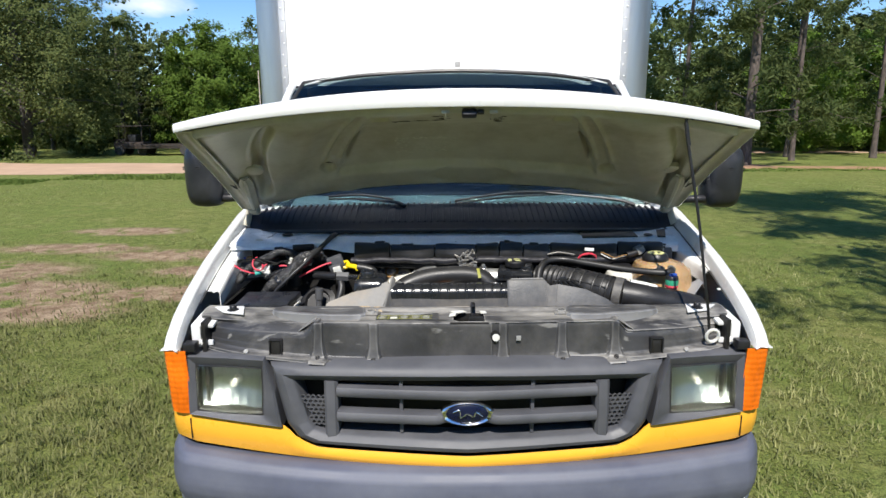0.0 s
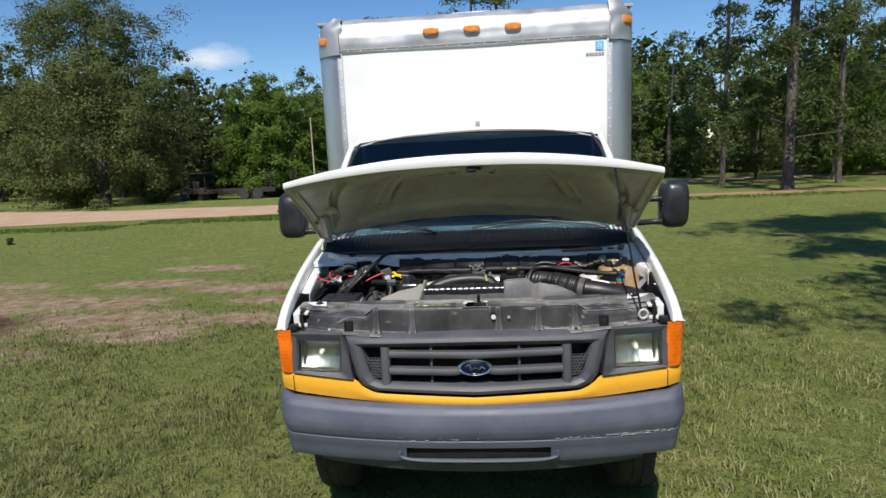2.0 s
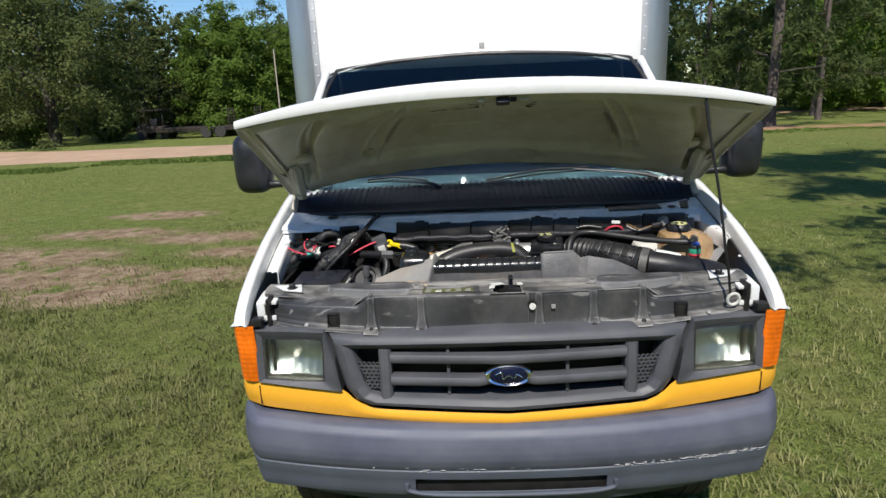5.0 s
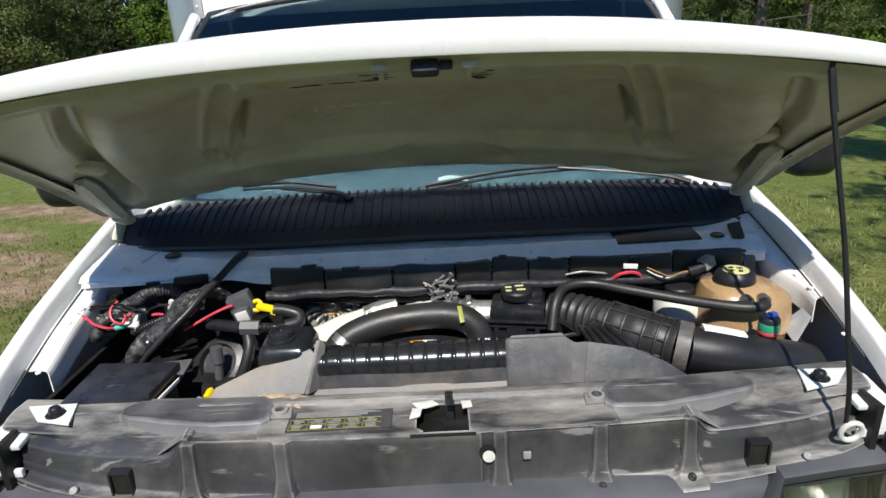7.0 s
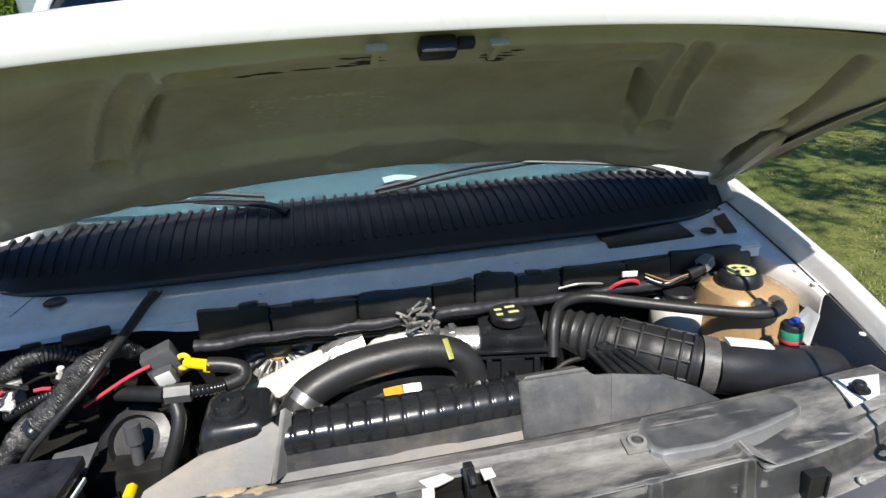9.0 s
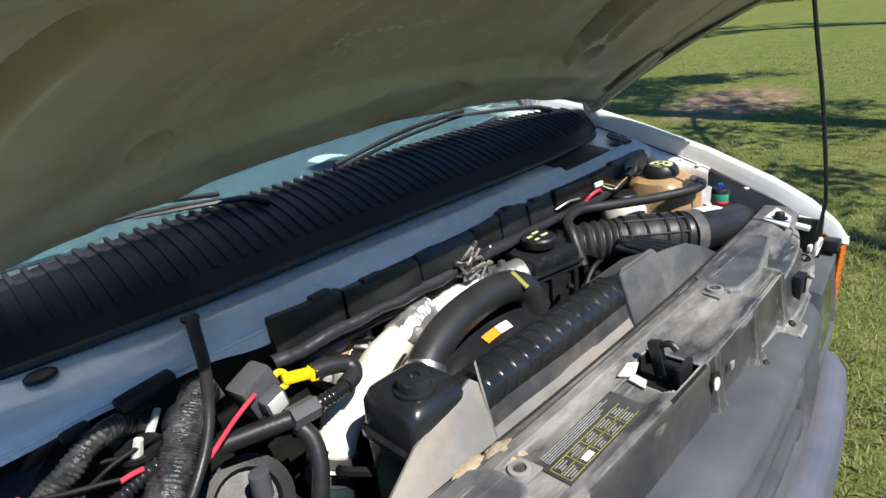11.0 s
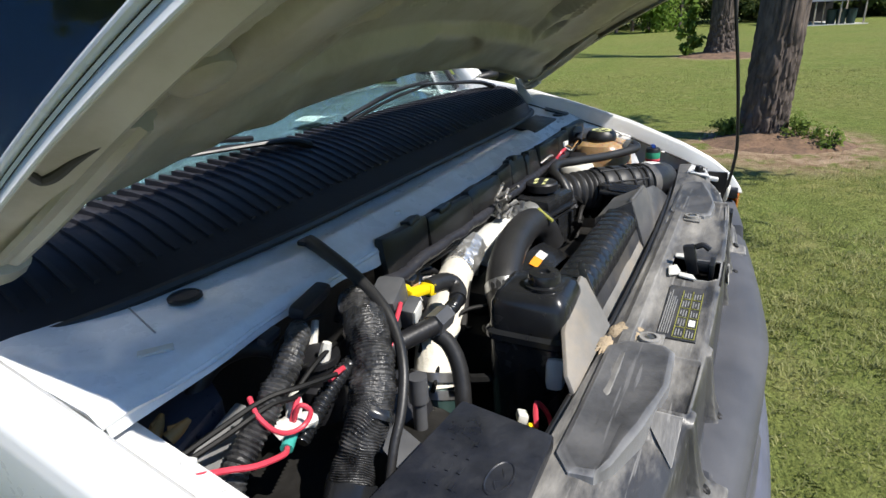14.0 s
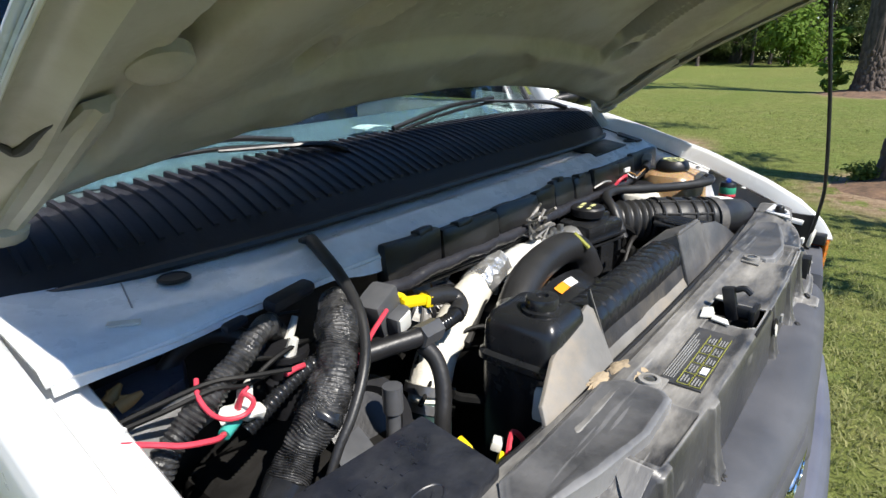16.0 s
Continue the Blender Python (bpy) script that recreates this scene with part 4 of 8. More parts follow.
bm = B()
sheet(bm, ledge_pt, 150, 40, 0.004)
sheet(bm, lambda u, v: (lerp(-0.920, 0.868, u), 0.526 - 0.010 * step(-0.68, -0.80, lerp(-0.920, 0.868, u)) + 0.004 * v, lerp(1.366 + 0.016 * step(-0.44, -0.54, lerp(-0.920, 0.868, u)), 1.394, v)), 60, 2, 0.003)
ledge = part("firewall_ledge", bm, M_LEDGE, truck, "white-painted firewall ledge in the hood's shade")
for x, y, r in ((-0.722, 0.631, 0.022), (0.763, 0.580, 0.018)):
    bm = B()
    lathe(bm, (x, y, on_ledge(x, y) + 0.002), [(r, 0.0), (r, 0.003), (r * 0.86, 0.005), (r * 0.8, 0.003), (0.0, 0.003)])
    part("plug", bm, M_BLACK, ledge, "black rubber plug")
bm = B()
tube(bm, [(x, y, on_ledge(x, y) + 0.0005) for x, y in ((-0.766, 0.695), (-0.775, 0.670), (-0.785, 0.635), (-0.796, 0.597))], 0.0012, n=20, sides=6)
part("joint", bm, M_SEAM, ledge)
bm = B()
block(bm, (0.606, 0.606, on_ledge(0.606, 0.606) + 0.003), (0.228, 0.074, 0.008), 0.004, rot=(8, 0, 1))
part("seal_pad", bm, M_BLACK, ledge)
bm = B()
prism(bm, [(0.797, 0.566, 1.416), (0.828, 0.562, 1.416), (0.858, 0.655, 1.430), (0.818, 0.642, 1.428)], (0, 0, 0.006))
part("seal_pad", bm, M_BLACK, ledge)
for x, y in ((-0.30, 0.565), (-0.02, 0.548), (0.26, 0.556), (0.70, 0.560)):
    bm = B()
    lathe(bm, (x, y, on_ledge(x, y)), [(0.007, 0.0), (0.006, 0.004), (0.0, 0.005)], sides=8)
    part("screw", bm, M_LEDGE, ledge)
bm = B()
block(bm, (-0.821, 0.566, on_ledge(-0.821, 0.566) + 0.003), (0.037, 0.010, 0.003), 0.0, rot=(8, 0, -38))
part("tag", bm, M_CREAM, ledge, "scrap of pale tape")
for c, sz, rz in (((-0.628, 0.506, 1.396), (0.085, 0.024, 0.018), 12), ((-0.722, 0.494, 1.393), (0.036, 0.014, 0.012), 10)):
    bm = B()
    block(bm, c, sz, 0.007, rot=(10, 0, rz))
    part("clip", bm, M_COWL, ledge)
# black harness covers along the ledge's front edge
bm = B()
block(bm, (0.20, 0.536, 1.362), (1.24, 0.022, 0.070), 0.006)
tray = part("harness_tray", bm, M_TRAY, truck, "black plastic harness covers along the ledge")
random.seed(5)
x = -0.43
while x < 0.80:
    w = random.uniform(0.07, 0.19)
    bm = B()
    hh = 0.056 + random.uniform(0, 0.020)
    zz, yy, tt = 1.372 + random.uniform(-0.004, 0.004), 0.516 + random.uniform(-0.005, 0.004), random.uniform(-2.5, 2.5)
    block(bm, (x + w / 2, yy, zz), (w - 0.002, 0.022, hh), 0.010, rot=(random.uniform(-16, -4), tt, random.uniform(-2, 2)))
    if random.random() < 0.6:
        block(bm, (x + w * random.uniform(0.25, 0.75), yy + 0.004, zz + hh * 0.48), (random.uniform(0.02, 0.05), 0.022, 0.012), 0.004, rot=(-12, tt, 0))
    bmesh.ops.subdivide_edges(bm, edges=[e for e in bm.edges if e.calc_length() > 0.03], cuts=3, use_grid_fill=True)
    for v in bm.verts:
        v.co += 0.004 * Vector((0, noise.noise(v.co * 22), noise.noise(v.co * 22 + Vector((5, 0, 0)))))
    part("cover_clip", bm, M_TRAY, tray)
    x += w
bm = B()
tube(bm, [(-0.44, 0.510, 1.336), (-0.25, 0.500, 1.342), (-0.05, 0.503, 1.338), (0.15, 0.498, 1.343), (0.38, 0.502, 1.337), (0.60, 0.500, 1.342), (0.78, 0.505, 1.340)], [0.014, 0.011, 0.015, 0.012, 0.014, 0.012], n=150, sides=10, rib=0.12, every=3)
for v in bm.verts:
    v.co += 0.006 * Vector((0, noise.noise(v.co * 14), noise.noise(v.co * 14 + Vector((3, 0, 0)))))
part("loom_sleeve", bm, M_COWL, tray, "black corrugated sleeve", sharp=60)
for k in range(4):
    bm = B()
    tube(bm, [(-0.42, 0.520 - 0.003 * k, 1.318 + 0.010 * k), (-0.1, 0.512 - 0.004 * k, 1.306 + 0.010 * k), (0.1, 0.515 - 0.004 * k, 1.316 + 0.006 * k), (0.3, 0.515, 1.310 + 0.006 * k), (0.74, 0.512 - 0.003 * k, 1.312 + 0.010 * k)], 0.0045, n=30, sides=7)
    part("cable", bm, M_WIRE, tray)

# hood
def hood_under(u, v):
    """The hem plane of the raised hood: u across, v from hinge to lip."""
    q = 2 * u - 1
    crown = lerp(0.115, 0.075, v)
    return Vector(((0.922 - 0.010 * max(0.0, v) ** 5) * q, 0.745 - 0.648 * v, lerp(1.612, 1.925, v) + 0.058 * (1 - 0.65 * q * q) * math.sin(math.pi * v) - crown * abs(q) ** 2.3))


HN = Vector((0, 0.45, 0.89)).normalized()


def hood_skin(u, v):
    q = abs(2 * u - 1)
    if v <= 0.86:
        t = v / 0.86
        lift = 0.040 * (1 - q ** 10) + 0.014
        lift = lerp(0.03, lift, min(1, t * 6)) if t < 1 / 6 else lift
        return hood_under(u, t * 0.985) + HN * lift
    t = (v - 0.86) / 0.14
    e = hood_under(u, 1.0)
    h = 0.055 - 0.027 * q * q
    prof = [(0.030, h + 0.001), (0.008, h), (-0.006, h * 0.93), (-0.012, h * 0.75), (-0.013, h * 0.4), (-0.012, 0.001), (-0.010, -0.001), (0.002, 0.002), (0.03, 0.006)]
    k = t * (len(prof) - 1)
    i = min(int(k), len(prof) - 2)
    return e + Vector((0, lerp(prof[i][0], prof[i + 1][0], k - i), lerp(prof[i][1], prof[i + 1][1], k - i)))


bm = B()
sheet(bm, hood_skin, 72, 56, 0.003)
hood = part("hood", bm, M_WHITE, truck, "white hood raised on a prop rod")


TROUGH = [(0.0, 0.835), (0.1, 0.825), (0.3, 0.802), (0.5, 0.780), (0.63, 0.758), (0.75, 0.722), (0.9, 0.668), (1.0, 0.625)]


def hood_inner(u, v):
    """Pressed inner panel: wide middle field, slanting twin-beaded ribs, round-ended slots beside them, side bowls and curved edge troughs."""
    q = 2 * u - 1
    x = abs(q * 0.925 - 0.022)
    p = hood_under(u, 0.02 + 0.955 * v)
    edge = step(0.0, 0.06, v) * step(0.0, 0.035, 1 - v)
    d = 0.004 - 0.018 * edge
    ins, out = 0.336 + (0.96 - v) * 0.27, 0.385 + (0.96 - v) * 0.29
    field = step(ins - 0.012, ins - 0.030, x) * step(0.205, 0.235, v) * step(0.80, 0.74, v)
    d += 0.022 * field
    slot = step(ins - 0.044, ins - 0.034, x) * step(ins - 0.006, ins - 0.014, x) * step(0.31, 0.34, v) * step(0.64, 0.60, v)
    d += 0.026 * slot
    ribs = step(0.36, 0.42, v) * step(0.98, 0.94, v)
    d -= 0.010 * (step(0.011, 0.003, abs(x - ins)) + step(0.011, 0.003, abs(x - out))) * ribs
    d += 0.006 * step(ins, ins + 0.012, x) * step(out, out - 0.012, x) * ribs
    hole = step(0.034, 0.024, math.hypot(x - 0.545, (v - 0.30) * 0.55))
    d += 0.030 * hole
    pad = step(0.036, 0.028, abs(x - 0.30)) * step(0.050, 0.040, abs(v - 0.915))
    d += 0.010 * pad
    low = step(0.235, 0.19, v) * step(0.03, 0.07, v) * step(0.70, 0.60, x)
    d -= 0.012 * low
    lens = step(1.0, 0.82, math.hypot((q * 0.925 - 0.04) / 0.20, (v - 0.135) / 0.095))
    d += 0.012 * lens
    line = along(TROUGH, v)
    trough = step(0.034, 0.010, abs(x - line))
    d += 0.040 * trough * step(0.10, 0.16, v) * step(0.97, 0.80, v)
    bowl = step(out + 0.02, out + 0.12, x) * step(line + 0.01, line - 0.10, x) * step(0.18, 0.40, v) * step(0.995, 0.88, v)
    d -= 0.020 * bowl
    rim = step(line + 0.015, line + 0.045, x)
    d += 0.010 * rim * step(0.98, 0.90, v)
    dent = 0.003 * noise.noise((q * 5, v * 4, 2.0)) + 0.005 * noise.noise((q * 2.2, v * 2.0, 7.0))
    back = step(0.42, 0.10, v) * step(0.3, 0.5, x)
    dent += 0.010 * back * noise.noise((q * 9, v * 11, 4.0))
    return p + HN * (d + dent * edge)


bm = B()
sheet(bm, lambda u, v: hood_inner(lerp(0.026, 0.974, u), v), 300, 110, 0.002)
inner = part("inner_panel", bm, M_HOODUNDER, hood, "pressed inner panel of the hood, dusty, stained and shade-toned", sharp=60)
for s in SIDES:
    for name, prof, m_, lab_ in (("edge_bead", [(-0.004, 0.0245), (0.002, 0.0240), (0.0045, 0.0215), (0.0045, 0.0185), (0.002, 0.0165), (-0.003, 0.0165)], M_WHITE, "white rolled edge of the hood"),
                                 ("hem_seam", [(-0.003, 0.0175), (-0.0055, 0.0150), (-0.0045, 0.0120)], M_SEALSHADE, ""),
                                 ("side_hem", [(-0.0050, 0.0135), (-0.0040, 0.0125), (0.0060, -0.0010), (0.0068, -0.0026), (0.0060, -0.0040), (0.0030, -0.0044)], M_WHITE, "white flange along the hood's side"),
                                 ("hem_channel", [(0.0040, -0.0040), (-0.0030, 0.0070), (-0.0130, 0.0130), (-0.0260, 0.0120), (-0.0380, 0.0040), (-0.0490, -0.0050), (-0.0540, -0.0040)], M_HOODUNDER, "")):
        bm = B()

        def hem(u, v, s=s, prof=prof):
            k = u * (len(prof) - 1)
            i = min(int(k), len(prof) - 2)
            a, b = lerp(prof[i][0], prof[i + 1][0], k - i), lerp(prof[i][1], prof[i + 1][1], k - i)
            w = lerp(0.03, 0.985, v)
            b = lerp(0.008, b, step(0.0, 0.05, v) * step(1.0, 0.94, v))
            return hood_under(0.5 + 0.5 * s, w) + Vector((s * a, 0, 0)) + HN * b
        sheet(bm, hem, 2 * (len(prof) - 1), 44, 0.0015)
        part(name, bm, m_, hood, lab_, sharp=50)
    # slot between hinge and panel: a solid dark tube stands in for its shade
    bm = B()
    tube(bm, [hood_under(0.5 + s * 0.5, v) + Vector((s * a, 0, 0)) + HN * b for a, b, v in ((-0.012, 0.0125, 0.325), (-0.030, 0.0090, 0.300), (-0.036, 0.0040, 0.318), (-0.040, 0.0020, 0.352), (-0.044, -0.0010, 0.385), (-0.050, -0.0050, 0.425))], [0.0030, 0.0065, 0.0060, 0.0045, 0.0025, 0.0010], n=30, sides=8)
    part("hinge_slot_shade", bm, M_SEALSHADE, hood)
    # hinge arm: a flat plate with a raised bead along the panel's edge, bent down to its pivot
    bm = B()
    rows = []
    for k in range(15):
        f = k / 14
        v = lerp(0.40, 0.02, f)
        q = lerp(0.905, 0.952, f)
        c = hood_under(0.5 + s * 0.5 * q, v) - HN * (0.016 + 0.006 * math.sin(f * math.pi))
        w = along([(0, 0.016), (0.15, 0.030), (0.5, 0.027), (1, 0.022)], f)
        ax = Vector((s, 0, -0.22)).normalized()
        rows.append([c - ax * w, c - ax * w * 0.55 - HN * 0.003, c - ax * w * 0.3 - HN * 0.010, c + ax * w * 0.1 - HN * 0.010, c + ax * w * 0.4 - HN * 0.003, c + ax * w - HN * 0.001, c + ax * w + HN * 0.006, c - ax * w + HN * 0.006])
    rings(bm, rows)
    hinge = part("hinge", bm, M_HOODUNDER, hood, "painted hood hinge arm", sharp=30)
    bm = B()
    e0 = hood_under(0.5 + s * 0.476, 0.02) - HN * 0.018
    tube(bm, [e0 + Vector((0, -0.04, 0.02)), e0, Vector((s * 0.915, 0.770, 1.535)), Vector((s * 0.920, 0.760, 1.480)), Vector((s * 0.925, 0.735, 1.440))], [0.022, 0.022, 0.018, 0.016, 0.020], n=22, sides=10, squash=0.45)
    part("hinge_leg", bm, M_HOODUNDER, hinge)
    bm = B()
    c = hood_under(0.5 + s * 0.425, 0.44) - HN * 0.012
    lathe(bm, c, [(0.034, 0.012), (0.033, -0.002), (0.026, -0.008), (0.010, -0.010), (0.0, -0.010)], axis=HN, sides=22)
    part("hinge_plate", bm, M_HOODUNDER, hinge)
    for f in (0.26, 0.36):
        bm = B()
        lathe(bm, hood_under(0.5 + s * 0.456, f) - HN * 0.018, [(0.008, 0.004), (0.008, -0.005), (0.0, -0.006)], axis=HN, sides=6)
        part("bolt", bm, M_HOODUNDER, hinge)
bm = B()
c = hood_inner(0.506, 0.980) - HN * 0.010
block(bm, c, (0.048, 0.030, 0.024), 0.008, rot=(-26, 0, 0))
block(bm, c + Vector((0.036, 0, 0.004)), (0.022, 0.016, 0.012), 0.003, rot=(-26, 0, 0))
part("striker", bm, M_BLACK, hood, "black hood latch striker")
for dx in (-0.075, 0.075):
    bm = B()
    c = hood_inner(0.506 + dx / 1.82, 0.965) - HN * 0.006
    block(bm, c, (0.010, 0.050, 0.010), 0.003, rot=(-26, 0, 0))
    block(bm, c + Vector((0, -0.018, 0.008)), (0.026, 0.010, 0.010), 0.003, rot=(-26, 0, 0))
    part("striker_brace", bm, M_HOODUNDER, hood)
random.seed(21)
bm = B()
for k in range(34):
    u, v = random.uniform(0.372, 0.470), 0.845 + random.uniform(-0.004, 0.004)
    if k >= 16:
        u, v = random.choice((0.452, 0.462, 0.56)) + random.uniform(-0.010, 0.010), 0.86 + random.uniform(-0.04, 0.07)
    c = hood_inner(u, v) - HN * 0.0022
    w, h = random.uniform(0.006, 0.016), random.uniform(0.001, 0.003)
    prism(bm, [c + Vector((-w, 0, 0)), c + Vector((0, h, -h * 0.5)), c + Vector((w, 0, 0)), c + Vector((0, -h, h * 0.5))], -HN * 0.0008)
tagged(part("grease", bm, M_STAIN_SHADE, hood, "dark grease smears"), kind="stuff")
bm = B()
for k in range(150):
    u = 0.362 + 0.125 * random.random()
    c = hood_inner(u, 0.40 + random.choice((-0.075, 0.075, random.uniform(-0.08, 0.08))) + random.uniform(-0.012, 0.012)) - HN * 0.0022
    a = [c + Vector((math.cos(t) * random.uniform(0.001, 0.011), math.sin(t) * random.uniform(0.001, 0.005), -math.sin(t) * 0.002)) for t in (0, 1.2, 2.4, 3.6, 5.0)]
    prism(bm, a, -HN * 0.0004)
tagged(part("sticker_residue", bm, M_RESIDUE, hood, "torn remains of a label"), kind="stuff")
# thin dark discs paint the unlit depth of two pressed holes
for s, u, v in ((1, 0.806, 0.295), (-1, 0.217, 0.295)):
    bm = B()
    c = hood_inner(u, v) - HN * 0.003
    prism(bm, [c + Vector((math.cos(t) * 0.024, math.sin(t) * 0.017, -math.sin(t) * 0.008)) for t in (0, 0.9, 1.8, 2.7, 3.6, 4.5, 5.4)], -HN * 0.001)
    part("hole_shade", bm, M_STAIN_SHADE, hood)
# prop rod
ROD = [Vector(q) for q in ((0.799, 0.049, 1.195), (0.780, 0.036, 1.290), (0.764, 0.035, 1.368), (0.738, 0.055, 1.555), (0.712, 0.078, 1.715), (0.688, 0.099, 1.872))]
bm = B()
tube(bm, ROD + [ROD[-1] + Vector((0.03, 0.012, 0.012))], 0.0048, n=60, sides=8)
prop = part("prop_rod", bm, M_BLACK, truck, "thin black prop rod holding the hood up")
bm = B()
tube(bm, [lerp(ROD[-2], ROD[-1], 0.55), ROD[-1]], 0.0065, n=2, sides=8)
part("sleeve", bm, M_RUBBER, prop)
bm = B()
tube(bm, [(0.808 + 0.02 * math.cos(t), 0.045 - 0.004 * math.sin(t), 1.188 + 0.022 * math.sin(t)) for t in [k * 2 * math.pi / 14 for k in range(15)]], 0.0055, n=40, sides=8)
part("pivot_ring", bm, M_PALE, prop, "white prop rod retaining ring")

# wipers
for nm, piv, elbow, b0, b1 in (("wiper", (-0.24, 0.80, 1.515), (-0.47, 0.90, 1.535), (-0.60, 0.925, 1.545), (-0.30, 0.895, 1.535)), ("wiper", (0.78, 0.82, 1.515), (0.36, 0.905, 1.565), (-0.02, 0.868, 1.53), (0.47, 0.905, 1.565))):
    bm = B()
    tube(bm, [piv, lerp(Vector(piv), Vector(elbow), 0.25) + Vector((0, 0, 0.012)), elbow], [0.014, 0.011, 0.006], n=14, sides=8, squash=0.6)
    wp = part(nm, bm, M_BLACK, truck, "black windscreen wiper at rest")
    bm = B()
    tube(bm, [b0, lerp(Vector(b0), Vector(b1), 0.5) + Vector((0, -0.006, 0.014)), b1], 0.006, n=14, sides=6)
    tube(bm, [Vector(b0) + Vector((0, 0, -0.012)), lerp(Vector(b0), Vector(b1), 0.5) + Vector((0, 0, -0.004)), Vector(b1) + Vector((0, 0, -0.012))], 0.0045, n=14, sides=6)
    part("blade", bm, M_BLACK, wp)

# cargo box
cargo = thing("cargo_box")
cargo.parent = truck
tagged(cargo, "white panelled cargo box with aluminium corners")
BX, BY, HT = 1.258, 2.04, 3.108
bm = B()
sheet(bm, lambda u, v: (lerp(-1.05, 1.05, u), BY + 0.022 + 0.003 * math.sin(u * 9) * math.sin(v * 5), lerp(0.85, 2.86, v)), 24, 24, 0.02)
part("front_panel", bm, M_PANEL, cargo, "white front panel")
for s in SIDES:
    bm = B()

    def post(u, v, s=s):
        a = u * math.pi / 2
        return (s * (1.054 + 0.204 * math.sin(a)), BY - 0.002 + 0.2 * (1 - math.cos(a)), lerp(0.85, 2.875, v))
    sheet(bm, post, 14, 6, 0.006)
    post_ob = part("corner_post", bm, M_ALU, cargo, "rounded aluminium corner post")
    bm = B()
    block(bm, (s * 1.052, BY - 0.006, 1.855), (0.040, 0.006, 2.01), 0.002)
    part("trim_strip", bm, M_ALUSHEET, cargo, "pale riveted trim strip")
    bm = B()
    sheet(bm, lambda u, v, s=s: (s * BX, lerp(2.235, 6.5, u), lerp(0.85, 3.02, v)), 6, 3, 0.02)
    part("side_panel", bm, M_PANEL, cargo)
bm = B()
sheet(bm, lambda u, v: (lerp(-BX, BX, u), lerp(2.18, 6.5, v), HT - 0.012), 6, 6, 0.02)
part("roof_panel", bm, M_ALUSHEET, cargo)
bm = B()
block(bm, (0, 6.5, 1.95), (2.50, 0.03, 2.26), 0.0)
part("rear_door", bm, M_PANEL, cargo)
bm = B()
block(bm, (0, 4.3, 0.84), (2.50, 4.4, 0.05), 0.0)
part("floor_panel", bm, M_DARK, cargo)
HEADP = [(0.012, 2.822), (0.0, 2.828), (-0.004, 2.88), (-0.003, 2.94), (0.010, 2.995), (0.040, 3.045), (0.085, 3.083), (0.17, HT)]


def header(u, v):
    x = lerp(-1.06, 1.06, u)
    k = v * (len(HEADP) - 1)
    i = min(int(k), len(HEADP) - 2)
    dy, z = lerp(HEADP[i][0], HEADP[i + 1][0], k - i), lerp(HEADP[i][1], HEADP[i + 1][1], k - i)
    w = 0.012 * noise.noise((x * 2.3, v * 2, 3)) + 0.007 * noise.noise((x * 7, v * 4, 1))
    return (x, BY - 0.016 + dy + w * step(0.15, 0.5, v), z + w * step(0.3, 0.8, v))


bm = B()
sheet(bm, header, 90, 28, 0.004)
head = part("header_cap", bm, M_ALUSHEET, cargo, "dented aluminium header over the front panel")
bm = B()
tube(bm, [(-1.05, BY - 0.018, 2.842), (0, BY - 0.020, 2.842), (1.05, BY - 0.018, 2.842)], 0.004, n=20, sides=6)
part("header_seam", bm, M_SEAM, head)
for s in SIDES:
    def capf(u, v, s=s):
        """Corner cap: wraps the post, then folds over to the roof."""
        a = u * math.pi / 2
        fold = max(0.0, (v - 0.62) / 0.38)
        r = 0.216 * (1 - 0.42 * fold * fold)
        z = lerp(2.805, HT + 0.004, min(1.0, v * 1.04))
        c = Vector((s * (1.045 + r * math.sin(a)), BY - 0.022 + 0.214 - r * math.cos(a), z))
        if s < 0:
            k = step(0.35, 0.7, v)
            c += k * Vector((0.030 * abs(noise.noise((u * 2.2, v * 2.5, 0))) + 0.015, 0.030 * noise.noise((u * 3, v * 3, 9)), -0.05 * abs(noise.noise((u * 2.6, v * 2, 5)))))
        else:
            c += Vector((0.0, 0.0, 0.022)) * step(0.8, 1, v) * step(0.9, 0.2, u) + Vector((-0.012, 0.01, -0.055)) * step(0.6, 1, v) * step(0.35, 0.9, u) + 0.010 * Vector((0, noise.noise((u * 3, v * 4, 2)), 0))
        return c
    bm = B()
    sheet(bm, capf, 22, 20, 0.004)
    cap = part("corner_cap", bm, M_ALUSHEET, cargo, "crumpled aluminium corner cap" if s < 0 else "bent aluminium corner cap", sharp=25)
    bm = B()
    tube(bm, [(s * 1.047, BY - 0.026, 2.81), (s * 1.05, BY - 0.028, 2.93), (s * 1.05, BY + 0.0, 3.03), (s * 1.05, BY + 0.06, 3.085)], 0.006, n=12, sides=6)
    part("cap_fold", bm, M_ALUSHEET, cap)
    bm = B()
    tube(bm, [(s * 1.05, BY - 0.026, 2.812), (s * 1.13, BY - 0.006, 2.812), (s * 1.20, BY + 0.05, 2.812), (s * 1.25, BY + 0.14, 2.812)], 0.004, n=16, sides=6)
    part("cap_edge", bm, M_ALUSHEET, cap)
    bm = B()
    zc = 2.955 if s > 0 else 2.925
    block(bm, (s * 1.19, BY + 0.034, zc), (0.10, 0.034, 0.058), 0.016, rot=(0, 0 if s > 0 else 16, s * 42))
    part("marker_light", bm, M_MARKER, cap, "amber corner marker light")
